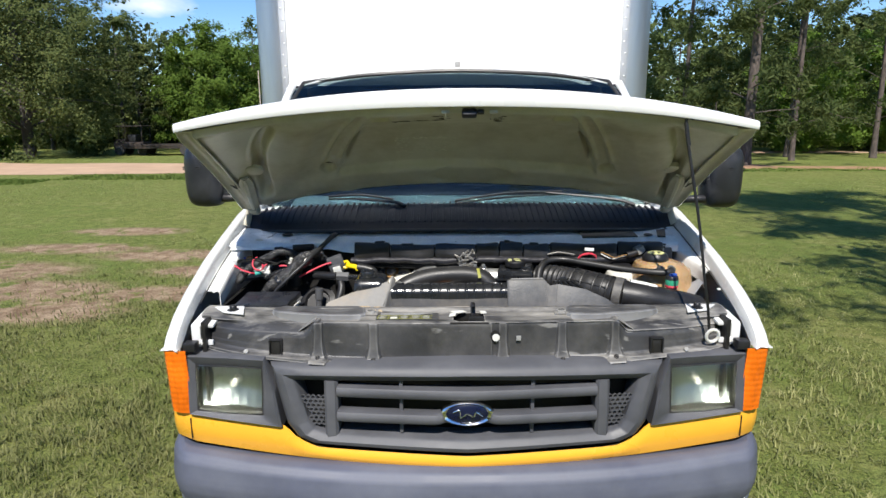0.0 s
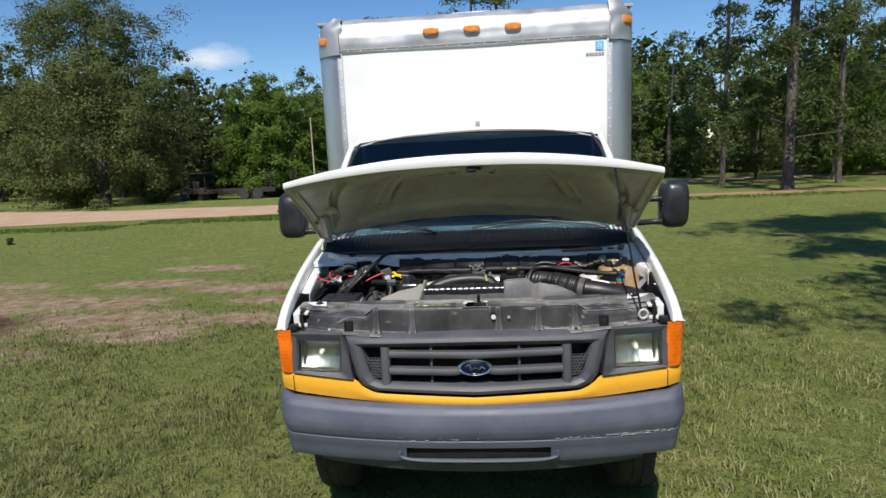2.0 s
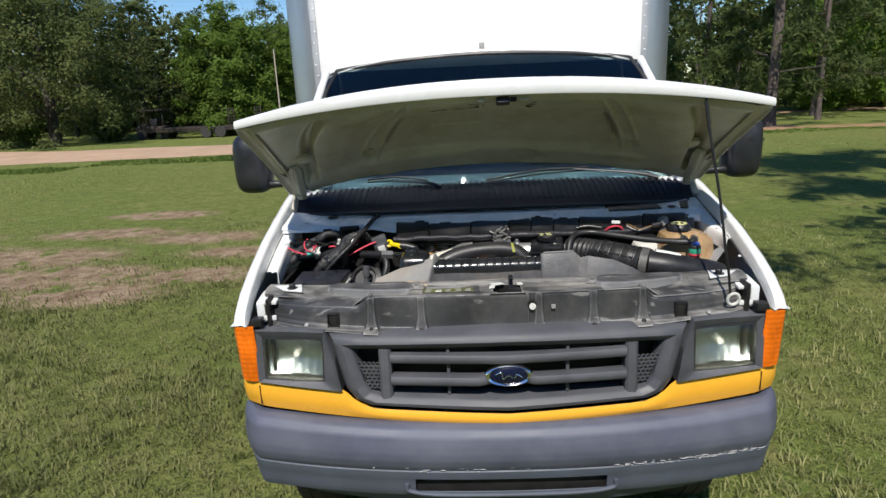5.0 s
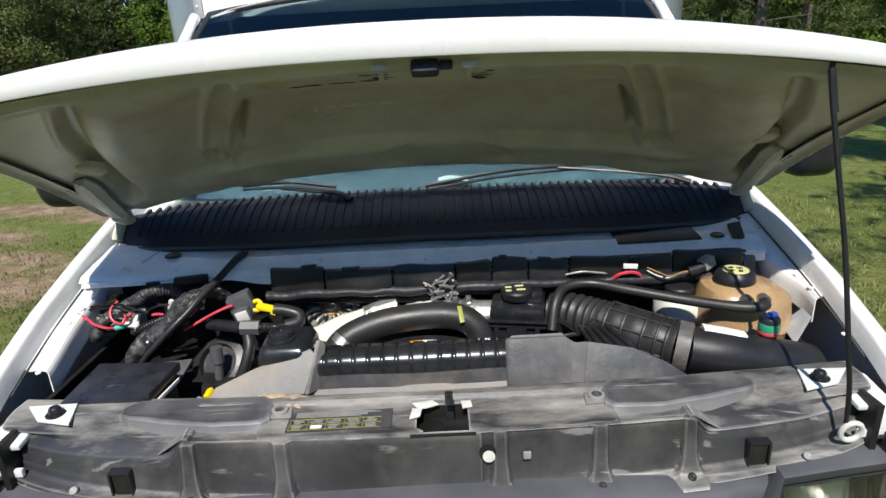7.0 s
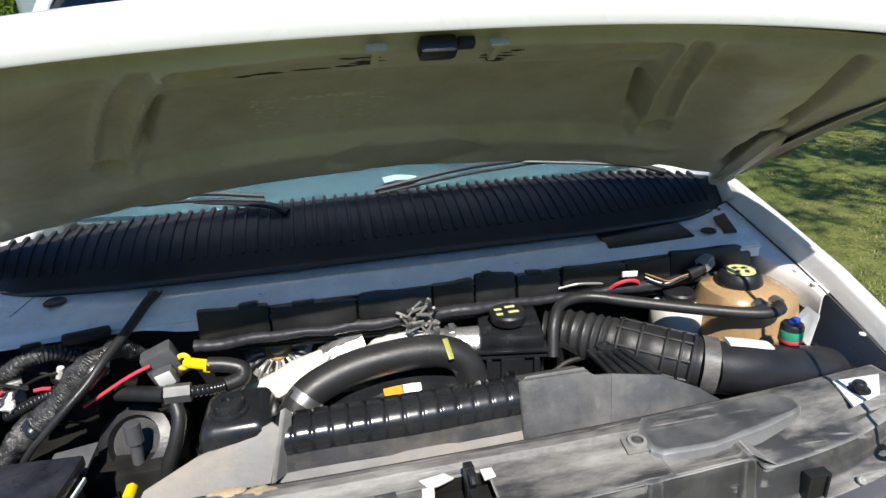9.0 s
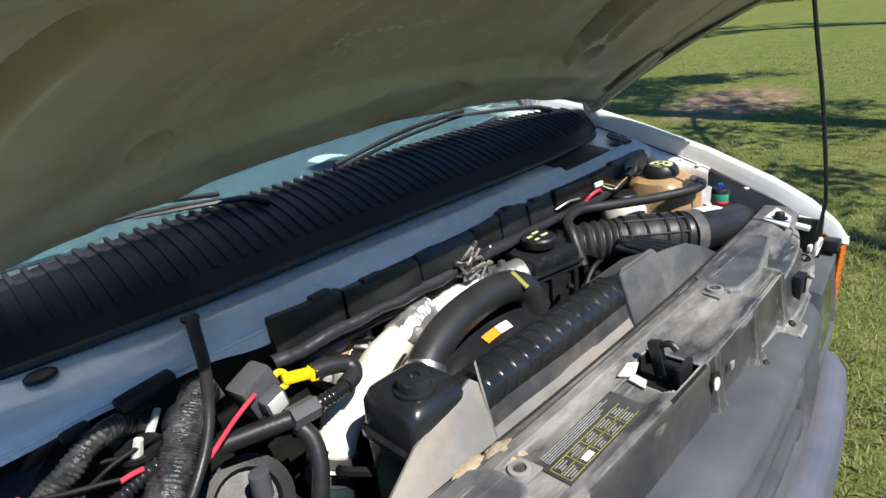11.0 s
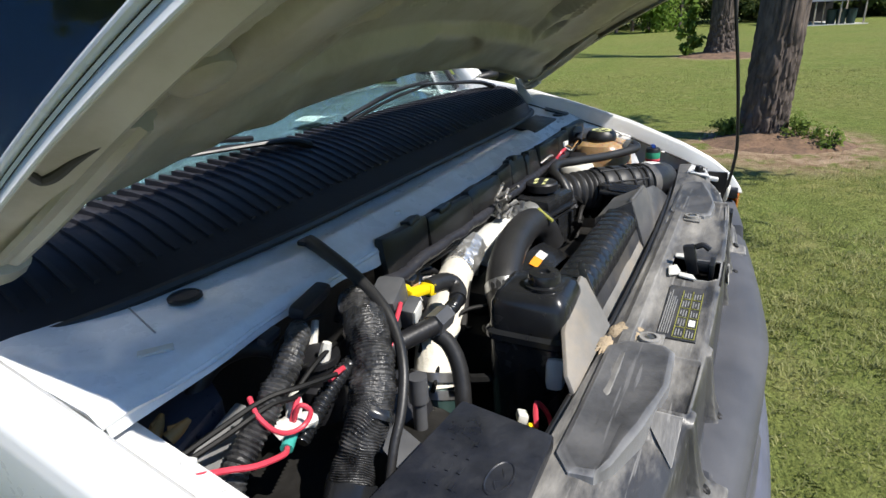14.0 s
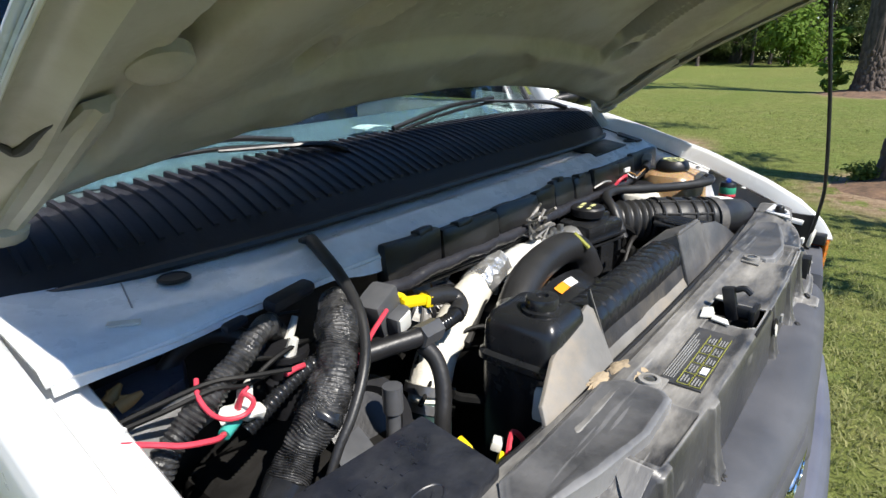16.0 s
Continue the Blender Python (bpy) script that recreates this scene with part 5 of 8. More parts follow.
for x in (-0.318, 0.0, 0.318):
    bm = B()
    rows = []
    for dy, k in ((-0.018, 1.0), (-0.036, 1.0), (-0.046, 0.93), (-0.052, 0.72)):
        rows.append([(x + 0.062 * k * math.copysign(abs(math.cos(t)) ** 0.45, math.cos(t)), BY + dy, 2.945 + 0.024 * k * math.copysign(abs(math.sin(t)) ** 0.8, math.sin(t))) for t in [2 * math.pi * a / 28 for a in range(28)]])
    rings(bm, rows)
    ml = part("marker_light", bm, M_MARKER, cargo, "sun-faded amber marker light")
    bm = B()
    block(bm, (x, BY - 0.020, 2.945), (0.128, 0.006, 0.053), 0.004)
    part("base", bm, M_ALUSHEET, ml)
bm = B()
lathe(bm, (0, 0, 0), [(0.006, 0.0), (0.0055, 0.003), (0.003, 0.0045), (0.0, 0.005)], axis=(0, -1, 0), sides=8)
riv = part("rivet", bm, M_PANEL, cargo)
first = True
spots = [(s * (1.046 + 0.010 * (k % 2)), BY - 0.009, 1.95 + 0.068 * k) for s in SIDES for k in range(13)] + [(-0.98 + 0.098 * k, BY - 0.017, 2.834) for k in range(21)]
for p in spots:
    o = riv if first else new("rivet", riv.data)
    first = False
    o.parent = cargo
    o.location = p
bm = B()
block(bm, (0.021, BY - 0.014, 2.225), (0.034, 0.022, 0.036), 0.004)
part("clearance_clip", bm, M_GREYPART, cargo, "small grey clip")
bm = B()
block(bm, (0.975, BY - 0.006, 2.768), (0.062, 0.004, 0.064), 0.0)
logo = part("maker_mark", bm, M_BLUELOGO, cargo, "small light-blue square mark")
bm = B()
for k in range(5):
    t = k * 2 * math.pi / 5 + math.pi / 2
    block(bm, (0.975 + 0.013 * math.cos(t), BY - 0.0095, 2.768 + 0.013 * math.sin(t)), (0.009, 0.002, 0.009), 0.0)
part("mark_shape", bm, M_PANEL, logo)
bm = B()
for k in range(6):
    block(bm, (0.882 + 0.0235 * k, BY - 0.006, 2.707), (0.017, 0.003, 0.018), 0.0)
part("lettering_bars", bm, M_GREYPRINT, cargo, "row of small grey bars")
bm = B()
block(bm, (0.02, 2.75, 3.155), (0.42, 0.42, 0.09), 0.03)
part("roof_vent", bm, M_PANEL, cargo, "white roof vent")

# ---- under the hood ----
def cover_front(x):
    return 0.016 + 0.030 * (x / 0.85) ** 2 + 0.050 * (x / 0.85) ** 6


def cover_rear(x):
    return 0.170 + 0.030 * (x / 0.85) ** 2


FACE_RIBS = (-0.480, -0.300, 0.118, 0.310, 0.484)


def cover_pt(u, v):
    """The moulded cover: rear lip, long bead and flat on top, a front face with flared ribs and a foot flange; both ends fall away in a slope."""
    x = lerp(-0.890, 0.884, u)
    f, r = cover_front(x), cover_rear(x)
    a = abs(x)
    low = 1.116 + 0.030 * (x / 0.85) ** 2
    up = 0.004 * (x / 0.85) ** 2
    flat = [(r + 0.004, 1.205), (r, 1.243), (r - 0.005, 1.250), (0.158, 1.2515), (0.149, 1.2585), (0.132, 1.2590), (0.122, 1.2500), (0.100, 1.2490), (f + 0.026, 1.2480), (f + 0.010, 1.2490), (f + 0.003, 1.2450), (f, 1.234)]
    slope = [(r + 0.004, 1.205), (r, 1.243), (r - 0.005, 1.250), (0.160, 1.2515), (0.150, 1.2510), (0.140, 1.2500), (0.130, 1.2480), (0.112, 1.2420), (0.092 + 0.4 * max(0.0, f - 0.06), 1.2310), (f + 0.026, 1.2200), (f + 0.006, 1.2060), (f, 1.190)]
    k = step(0.485, 0.530, a)
    top = [(lerp(p[0], q[0], k), lerp(p[1], q[1], k)) for p, q in zip(flat, slope)]
    zt = top[-1][1]
    sec = top + [(f - 0.003, lerp(zt, low, 0.4)), (f - 0.005, low + 0.024), (f - 0.007, low + 0.011), (f - 0.015, low + 0.005), (f - 0.031, low + 0.002), (f - 0.034, low - 0.007)]
    t = v * (len(sec) - 1)
    i = min(int(t), len(sec) - 2)
    y, z = lerp(sec[i][0], sec[i + 1][0], t - i), lerp(sec[i][1], sec[i + 1][1], t - i)
    if t > 10.0:
        e = min(1.0, max(0.0, (1.236 - z) / (1.236 - low)))
        for xr in FACE_RIBS:
            w = lerp(0.011, 0.026, e ** 4)
            y -= step(w + 0.007, w, abs(x - xr)) * lerp(0.006, 0.021, e ** 2) * step(1.0, 0.93, (t - 10) / 7.0)
        y += 0.006 * step(0.082, 0.088, x) * step(1.0, 0.8, (t - 10) / 7.0)
    elif t > 6.0:
        # shallow pockets between bead and front edge
        y0 = step(0.345, 0.352, a) * step(0.482, 0.476, a) * step(6.6, 7.2, t) * step(9.6, 9.0, t)
        z -= 0.007 * y0
    z += 0.0012 * noise.noise((x * 9, y * 16, 3)) + 0.0007 * noise.noise((x * 30, y * 30, 1))
    return (x, y, z + up)


def latch_hole(i, j):
    x, y, z = cover_pt((i + 0.5) / 420, (j + 0.5) / 72)
    return z > 1.24 and -0.042 < x < 0.062 and 0.024 < y < 0.112 and x + y > -0.002


bm = B()
sheet(bm, cover_pt, 420, 72, 0.003, skip=latch_hole)
cover = part("radiator_cover", bm, M_COVER, truck, "dusty, scuffed black plastic cover over the radiator", sharp=32)
for x in FACE_RIBS + (-0.72, 0.72):
    f = cover_front(x)
    z = 1.116 + 0.030 * (x / 0.85) ** 2
    bm = B()
    lathe(bm, (x, f - 0.026, z + 0.010), [(0.0085, 0), (0.0075, 0.003), (0.005, 0.004), (0.0, 0.002)], axis=(0, -0.6, 0.8), sides=10)
    part("screw", bm, M_DARK if abs(x) < 0.6 else M_GREYPART, cover)
for x in (-0.318, 0.322):
    bm = B()
    prism(bm, [(x - 0.026, 0.086, 1.2505), (x + 0.026, 0.086, 1.2505), (x + 0.022, 0.124, 1.2515), (x - 0.022, 0.124, 1.2515)], (0, 0, 0.004), 0.0015)
    lathe(bm, (x, 0.106, 1.252), [(0.017, 0), (0.016, 0.009), (0.010, 0.010), (0.009, 0.005), (0.0, 0.005)], sides=16)
    part("boss", bm, M_PAD, cover)
    bm = B()
    lathe(bm, (x, 0.106, 1.2565), [(0.008, 0), (0.007, 0.004), (0.0, 0.005)], sides=8)
    part("screw", bm, M_STEEL, cover)
# raised pads: crisp-edged wedges
PAD = [(0.652, 0.142), (0.648, 0.114), (0.622, 0.101), (0.545, 0.081), (0.440, 0.063), (0.348, 0.066), (0.334, 0.080), (0.338, 0.140), (0.362, 0.160), (0.625, 0.163)]
for s in SIDES:
    bm = B()
    cx, cy = sum(p[0] for p in PAD) / len(PAD), sum(p[1] for p in PAD) / len(PAD)
    outline = [(lerp(p[0], q[0], k / 6), lerp(p[1], q[1], k / 6)) for p, q in zip(PAD, PAD[1:] + PAD[:1]) for k in range(6)]
    rows = []
    for inset, z in ((-0.004, -0.034), (-0.001, 0.006), (0.003, 0.0095), (0.006, 0.0110), (0.010, 0.0105), (0.018, 0.0090), (0.030, 0.0085)):
        row = []
        for x, y in outline:
            kx = max(0.0, 1 - inset / max(abs(x - cx), 0.02) * 1.0) if inset > 0 else 1 - inset / 0.15
            ky = max(0.25, 1 - inset / max(abs(y - cy), 0.02)) if inset > 0 else 1 - inset / 0.06
            px, py = cx + (x - cx) * max(kx, 0.2), cy + (y - cy) * ky
            row.append((s * px, py, 1.2505 + z + 0.0012 * noise.noise((px * 14, py * 20, s))))
        rows.append(row)
    rings(bm, rows)
    part("raised_pad", bm, M_PADDARK, cover, "raised wedge-shaped pad, dusty" if s < 0 else "raised wedge-shaped pad, worn dark", sharp=28)
    # triangular web where the flat top ends
    bm = B()
    f = cover_front(0.51)
    prism(bm, [(s * 0.490, f + 0.008, 1.249), (s * 0.490, f + 0.060, 1.251), (s * 0.545, f + 0.012, 1.212)], (s * 0.005, 0, 0), 0.001)
    part("edge_gusset", bm, M_COVER, cover)
for cx, cy, rx, ry, h in ((-0.302, 0.146, 0.036, 0.026, 0.007), (-0.352, 0.168, 0.030, 0.012, 0.004)):
    bm = B()
    rows = []
    for sc, z in ((1.0, -0.003), (0.85, 0.35), (0.5, 0.8), (0.05, 1.0)):
        rows.append([(cx + rx * sc * math.cos(a) * (1 + 0.5 * noise.noise((3 * math.cos(a) + cx * 50, 3 * math.sin(a), 0))), cy + ry * sc * math.sin(a) * (1 + 0.5 * noise.noise((3 * math.cos(a) + cx * 50, 3 * math.sin(a), 0))), 1.2525 + (h * z if z > 0 else z)) for a in [2 * math.pi * k / 30 for k in range(30)]])
    rings(bm, rows)
    part("sand_patch", bm, M_SAND, cover, "patch of blown sand")
bm = B()
block(bm, (-0.192, 0.072, 1.2505), (0.205, 0.058, 0.003), 0.0, rot=(1, 0, 1))
lab = part("warning_label", bm, M_LABELDARK, cover, "dark service label printed in yellow and white")
random.seed(8)
for r in range(2):
    for k in range(5):
        x, y = -0.272 + 0.036 * k, 0.0525 + 0.0165 * r
        bm = B()
        for a, b, w, h in ((0, 0.0080, 0.036, 0.0012), (0, -0.0080, 0.036, 0.0012), (-0.0175, 0, 0.0012, 0.016)):
            block(bm, (x + a, y + b, 1.2526), (w, h, 0.0008), 0.0)
        part("label_sign", bm, M_LABELGREEN, lab)
        bm = B()
        for q in range(3):
            block(bm, (x + random.uniform(-0.004, 0.002), y + 0.0042 - 0.0042 * q, 1.2526), (random.uniform(0.012, 0.026), 0.0016, 0.0008), 0.0)
        if k == 1 and r == 0:
            block(bm, (x, y, 1.2527), (0.022, 0.009, 0.0009), 0.0)
        part("label_line", bm, M_LABEL if k == 1 and r == 0 else M_GREYPART, lab)
for k in range(5):
    bm = B()
    w = random.uniform(0.13, 0.185)
    block(bm, (-0.282 + w / 2, 0.0985 - 0.0036 * k, 1.2528), (w, 0.0014, 0.0008), 0.0)
    part("label_line", bm, M_GREYPART, lab)
# hood latch in its opening
bm = B()
block(bm, (0.010, 0.068, 1.214), (0.125, 0.100, 0.006), 0.002)
block(bm, (0.010, 0.020, 1.232), (0.125, 0.004, 0.030), 0.001)
block(bm, (0.010, 0.118, 1.232), (0.125, 0.004, 0.030), 0.001)
latch = part("hood_latch", bm, M_DARK, truck, "hood latch in its dark opening")
bm = B()
block(bm, (0.024, 0.080, 1.262), (0.016, 0.022, 0.064), 0.004, rot=(-14, 0, 0))
block(bm, (0.026, 0.060, 1.250), (0.014, 0.045, 0.020), 0.004)
block(bm, (0.034, 0.040, 1.244), (0.050, 0.010, 0.034), 0.003)
tube(bm, [(0.024, 0.074, 1.290), (0.024, 0.060, 1.296), (0.024, 0.048, 1.288)], 0.006, n=8, sides=8)
part("catch", bm, M_BLACK, latch)
for pts in ([(-0.052, 0.112, 1.2535), (-0.010, 0.118, 1.2540), (0.004, 0.104, 1.2535), (-0.024, 0.094, 1.2530), (-0.040, 0.094, 1.2530)], [(-0.055, 0.062, 1.2515), (-0.034, 0.070, 1.2515), (-0.030, 0.094, 1.2530), (-0.050, 0.094, 1.2530)], [(0.050, 0.088, 1.2530), (0.070, 0.092, 1.2530), (0.068, 0.112, 1.2535), (0.048, 0.112, 1.2535)]):
    bm = B()
    prism(bm, pts, (0, 0, 0.003), 0.0008)
    part("guide_plate", bm, M_PALE, latch, "worn pale guide plate")
# solid dark dish, coloured as the shade inside a round opening
bm = B()
lathe(bm, (0.093, cover_front(0.09) - 0.004, 1.207), [(0.016, 0), (0.016, 0.004), (0.013, 0.004), (0.0, 0.002)], axis=(0, -1, 0.1), sides=18)
part("opening_shade", bm, M_DARK, cover)
bm = B()
lathe(bm, (0.095, cover_front(0.09) - 0.006, 1.199), [(0.0125, 0), (0.012, 0.003), (0.0, 0.004)], axis=(0, -1, 0.1), sides=14)
part("bumper_stop", bm, M_PALE, cover, "pale rubber stop")
bm = B()
block(bm, (0.168, cover_front(0.17) - 0.006, 1.196), (0.015, 0.005, 0.016), 0.002)
part("clip", bm, M_GREYPART, cover)
for s in SIDES:
    # square notch low in the face: a dark block takes the place of its shade
    bm = B()
    f = cover_front(0.62)
    block(bm, (s * 0.620, f - 0.010, 1.160), (0.030, 0.014, 0.050), 0.003)
    part("notch_shade", bm, M_DARK, cover)
    bm = B()
    for a, b, w, h in ((0, 0.028, 0.042, 0.005), (-0.019, 0, 0.005, 0.056), (0.019, 0, 0.005, 0.056)):
        block(bm, (s * (0.620 + a), f - 0.010, 1.160 + b), (w, 0.020, h), 0.002)
    part("slot_rim", bm, M_BLACK, cover)
    bm = B()
    prism(bm, [(s * 0.742, 0.096, 1.250), (s * 0.815, 0.112, 1.252), (s * 0.862, 0.160, 1.256), (s * 0.760, 0.164, 1.256)], (0, 0, 0.005), 0.002)
    wp = part("mount_plate", bm, M_WHITE_IN, cover, "bare pale mounting plate")
    bm = B()
    lathe(bm, (s * 0.788, 0.132, 1.256), [(0.020, 0), (0.020, 0.003), (0.012, 0.004), (0.012, 0.014), (0.009, 0.018), (0, 0.018)], sides=14)
    part("rubber_stop", bm, M_BLACK, wp)

# rubber seal and sand tray behind the cover
bm = B()
tube(bm, [(x, cover_rear(x) + 0.005, 1.236) for x in (-0.62, -0.4, -0.2, 0, 0.2, 0.4, 0.7)], 0.006, n=40, sides=8)
part("rubber_seal", bm, M_RUBBER, cover)
bm = B()
sheet(bm, lambda u, v: (lerp(-0.29, 0.30, u), lerp(0.187, 0.202, v), 1.218 + 0.024 * v + 0.0015 * math.sin(u * 17)), 40, 6, 0.003)
shroud = part("radiator_shroud", bm, M_SANDY, truck, "sand-covered shelf of the radiator shroud")
bm = B()
sheet(bm, lambda u, v: (lerp(-0.285, 0.30, u), 0.201 + 0.009 * v, lerp(1.241, 1.268, v) + 0.002 * math.sin(u * 11)), 30, 6, 0.003)
part("shroud_lip", bm, M_SHROUD, shroud, "dusty sloping shroud lip")
bm = B()
prism(bm, [(-0.490, 0.178, 1.245), (-0.284, 0.174, 1.250), (-0.262, 0.222, 1.318), (-0.274, 0.228, 1.328), (-0.298, 0.228, 1.318), (-0.345, 0.226, 1.306), (-0.398, 0.220, 1.290), (-0.478, 0.192, 1.264)], (0, 0.006, -0.003), 0.001)
part("deflector", bm, M_SANDY, shroud, "bent sandy air deflector")
bm = B()
prism(bm, [(-0.284, 0.176, 1.246), (-0.258, 0.232, 1.346), (-0.250, 0.240, 1.330), (-0.262, 0.205, 1.240)], (0.008, 0.004, 0), 0.001)
part("deflector_return", bm, M_PAD, shroud)
bm = B()
prism(bm, [(-0.490, 0.180, 1.243), (-0.400, 0.182, 1.243), (-0.420, 0.200, 1.12), (-0.470, 0.200, 1.14)], (0, 0.006, 0), 0.001)
part("deflector_tongue", bm, M_PAD, shroud)
bm = B()
prism(bm, [(0.152, 0.188, 1.225), (0.292, 0.186, 1.228), (0.284, 0.214, 1.332), (0.274, 0.220, 1.342), (0.166, 0.226, 1.338), (0.154, 0.222, 1.328)], (0, 0.007, -0.003), 0.002)
prism(bm, [(0.152, 0.190, 1.220), (0.152, 0.224, 1.330), (0.152, 0.305, 1.285), (0.152, 0.305, 1.20)], (0.006, 0, 0))
prism(bm, [(0.154, 0.224, 1.334), (0.280, 0.216, 1.338), (0.285, 0.29, 1.300), (0.154, 0.30, 1.290)], (0, 0, -0.006))
part("deflector", bm, M_DEFLECT, shroud, "angled grey plastic air deflector")
bm = B()
prism(bm, [(0.318, 0.188, 1.230), (0.545, 0.190, 1.240), (0.500, 0.204, 1.268), (0.430, 0.216, 1.300), (0.330, 0.220, 1.318)], (0, 0.007, -0.003), 0.002)
prism(bm, [(0.292, 0.188, 1.228), (0.318, 0.188, 1.230), (0.330, 0.220, 1.318), (0.306, 0.240, 1.306), (0.284, 0.218, 1.332)], (0, 0.007, -0.003), 0.001)
part("deflector", bm, M_DEFLECT, shroud, "angled grey plastic air deflector")

# radiator tank
bm = B()
rows = []
NT = 140
for k in range(NT + 1):
    x = lerp(-0.275, 0.165, k / NT)
    r = 0.0045 * (0.0 if k % 10 == 0 else 1.0 if k % 10 not in (1, 9) else 0.85)
    q = r * 0.45
    rows.append([(x, 0.213 - q, 1.205), (x, 0.213 - q, 1.285), (x, 0.2155 - q, 1.2945), (x, 0.2215 - q * 0.7, 1.3015 + q * 0.7), (x, 0.230, 1.3060 + r), (x, 0.246, 1.309 + r), (x, 0.276, 1.305 + r), (x, 0.290 + r, 1.284), (x, 0.292 + r, 1.205)])
rings(bm, rows)
rad = part("radiator", bm, M_SATIN, truck, "black ribbed radiator top tank", sharp=55)
bm = B()
rows = []
for z, g in ((0.87, 0.0), (1.10, 0.0), (1.245, 0.0), (1.252, 0.006), (1.262, 0.006), (1.268, 0.0), (1.310, -0.002), (1.327, -0.010), (1.334, -0.022)):
    hx, hy = 0.062 + g, 0.066 + g
    rows.append([(-0.335 + hx * math.copysign(abs(math.cos(t)) ** 0.3, math.cos(t)), 0.285 + hy * math.copysign(abs(math.sin(t)) ** 0.3, math.sin(t)), z) for t in [2 * math.pi * a / 32 for a in range(32)]])
rings(bm, rows)
part("end_tank", bm, M_SATIN, rad, "glossy black radiator end tank")
bm = B()
lathe(bm, (-0.345, 0.270, 1.331), [(0.032, 0), (0.032, 0.008), (0.026, 0.010), (0.026, 0.022), (0.024, 0.026), (0.010, 0.027), (0.009, 0.022), (0.0, 0.022)], sides=20)
part("filler_plug", bm, M_SATIN, rad)
bm = B()
block(bm, (-0.384, 0.236, 1.206), (0.050, 0.03, 0.055), 0.012, rot=(0, 12, 10))
part("pale_bracket", bm, M_PALE, rad, "pale plastic bracket")
bm = B()
block(bm, (0, 0.28, 0.97), (0.56, 0.06, 0.46), 0.004)
part("core", bm, M_DARK, rad)
bm = B()


def fan_top(u, v):
    a = lerp(2.55, 0.60, u)
    r = lerp(0.275, 0.305, v)
    return (-0.03 + 1.05 * r * math.cos(a), lerp(0.345, 0.405, v), 0.972 + r * math.sin(a) * 0.93)


sheet(bm, fan_top, 30, 4, 0.004)
fan = part("fan_shroud", bm, M_SATIN, truck, "curved black fan shroud")
for x, m_ in ((-0.075, M_ORANGE), (-0.037, M_LABEL)):
    bm = B()
    sheet(bm, lambda u, v, x=x: Vector(fan_top((2.55 - math.acos(max(-1, min(1, (lerp(x, x + 0.036, u) + 0.03) / (1.05 * 0.285))))) / 1.95, lerp(0.42, 0.72, v))) + Vector((0, 0, 0.004)), 4, 2, 0.001)
    part("sticker", bm, m_, fan, "orange and white warning sticker")

# hoses and pipes
bm = B()
tube(bm, [(-0.262, 0.362, 1.185), (-0.252, 0.372, 1.232), (-0.215, 0.392, 1.268), (-0.13, 0.412, 1.293), (-0.02, 0.424, 1.300), (0.055, 0.424, 1.293), (0.098, 0.416, 1.268), (0.115, 0.40, 1.22)], 0.034, n=48, sides=18)
uh = part("upper_radiator_hose", bm, M_RUBBER, truck, "thick black rubber radiator hose")
bm = B()
tube(bm, [(-0.236, 0.381, 1.249), (-0.222, 0.389, 1.262)], 0.037, n=2, sides=18)
part("clamp", bm, M_STEEL, uh, "steel hose clamp")
bm = B()
block(bm, (0.062, 0.398, 1.312), (0.012, 0.006, 0.046), 0.002, rot=(-50, 0, 10))
part("tag", bm, M_LABELGREEN, uh, "olive printed tag")
bm = B()
tube(bm, [(-0.418, 0.440, 1.135), (-0.398, 0.451, 1.164), (-0.355, 0.467, 1.202), (-0.300, 0.478, 1.224), (-0.241, 0.492, 1.244), (-0.194, 0.502, 1.256), (-0.160, 0.508, 1.262)], [0.036, 0.037, 0.037, 0.036, 0.034, 0.034], n=44, sides=20)
for v in bm.verts:
    v.co += 0.004 * noise.noise(v.co * 30) * Vector((1, 1, 1))
pipe = part("intake_pipe", bm, M_CREAM, truck, "cream wrapped intake pipe with a foil elbow")
bm = B()
tube(bm, [(-0.190, 0.503, 1.260), (-0.150, 0.510, 1.272), (-0.100, 0.516, 1.286)], [0.037, 0.042, 0.038], n=14, sides=12, squash=0.85)
for v in bm.verts:
    v.co += 0.010 * noise.noise(v.co * 38) * Vector((1, 1, 1))
part("foil_wrap", bm, M_FOIL, pipe, "crumpled silver foil wrap", sharp=20)
bm = B()
tube(bm, [(-0.085, 0.512, 1.235), (-0.065, 0.508, 1.258), (-0.02, 0.496, 1.268), (0.04, 0.480, 1.273)], [0.034, 0.038, 0.039, 0.037], n=30, sides=18, rib=0.06, every=5)
part("elbow", bm, M_PALE, pipe, "pale ribbed pipe elbow")
for a, b, r in ((0.040, 0.062, 0.042), (0.072, 0.096, 0.043)):
    bm = B()
    tube(bm, [(a, 0.480 - 0.25 * (a - 0.04), 1.276), (b, 0.480 - 0.25 * (b - 0.04), 1.277)], r, n=2, sides=20)
    block(bm, ((a + b) / 2, 0.462, 1.322), (0.014, 0.012, 0.022), 0.003)
    part("clamp", bm, M_STEEL, pipe, "bright steel hose clamp")
bm = B()
tube(bm, [(0.03, 0.481, 1.274), (0.145, 0.460, 1.277)], 0.038, n=2, sides=18)
part("outlet", bm, M_FOIL, pipe)
bm = B()
tube(bm, [(-0.470, 0.405, 1.00), (-0.442, 0.424, 1.085), (-0.416, 0.441, 1.138)], 0.041, n=8, sides=18)
part("lower_sleeve", bm, M_GREENPIPE, pipe, "dark green pipe sleeve")
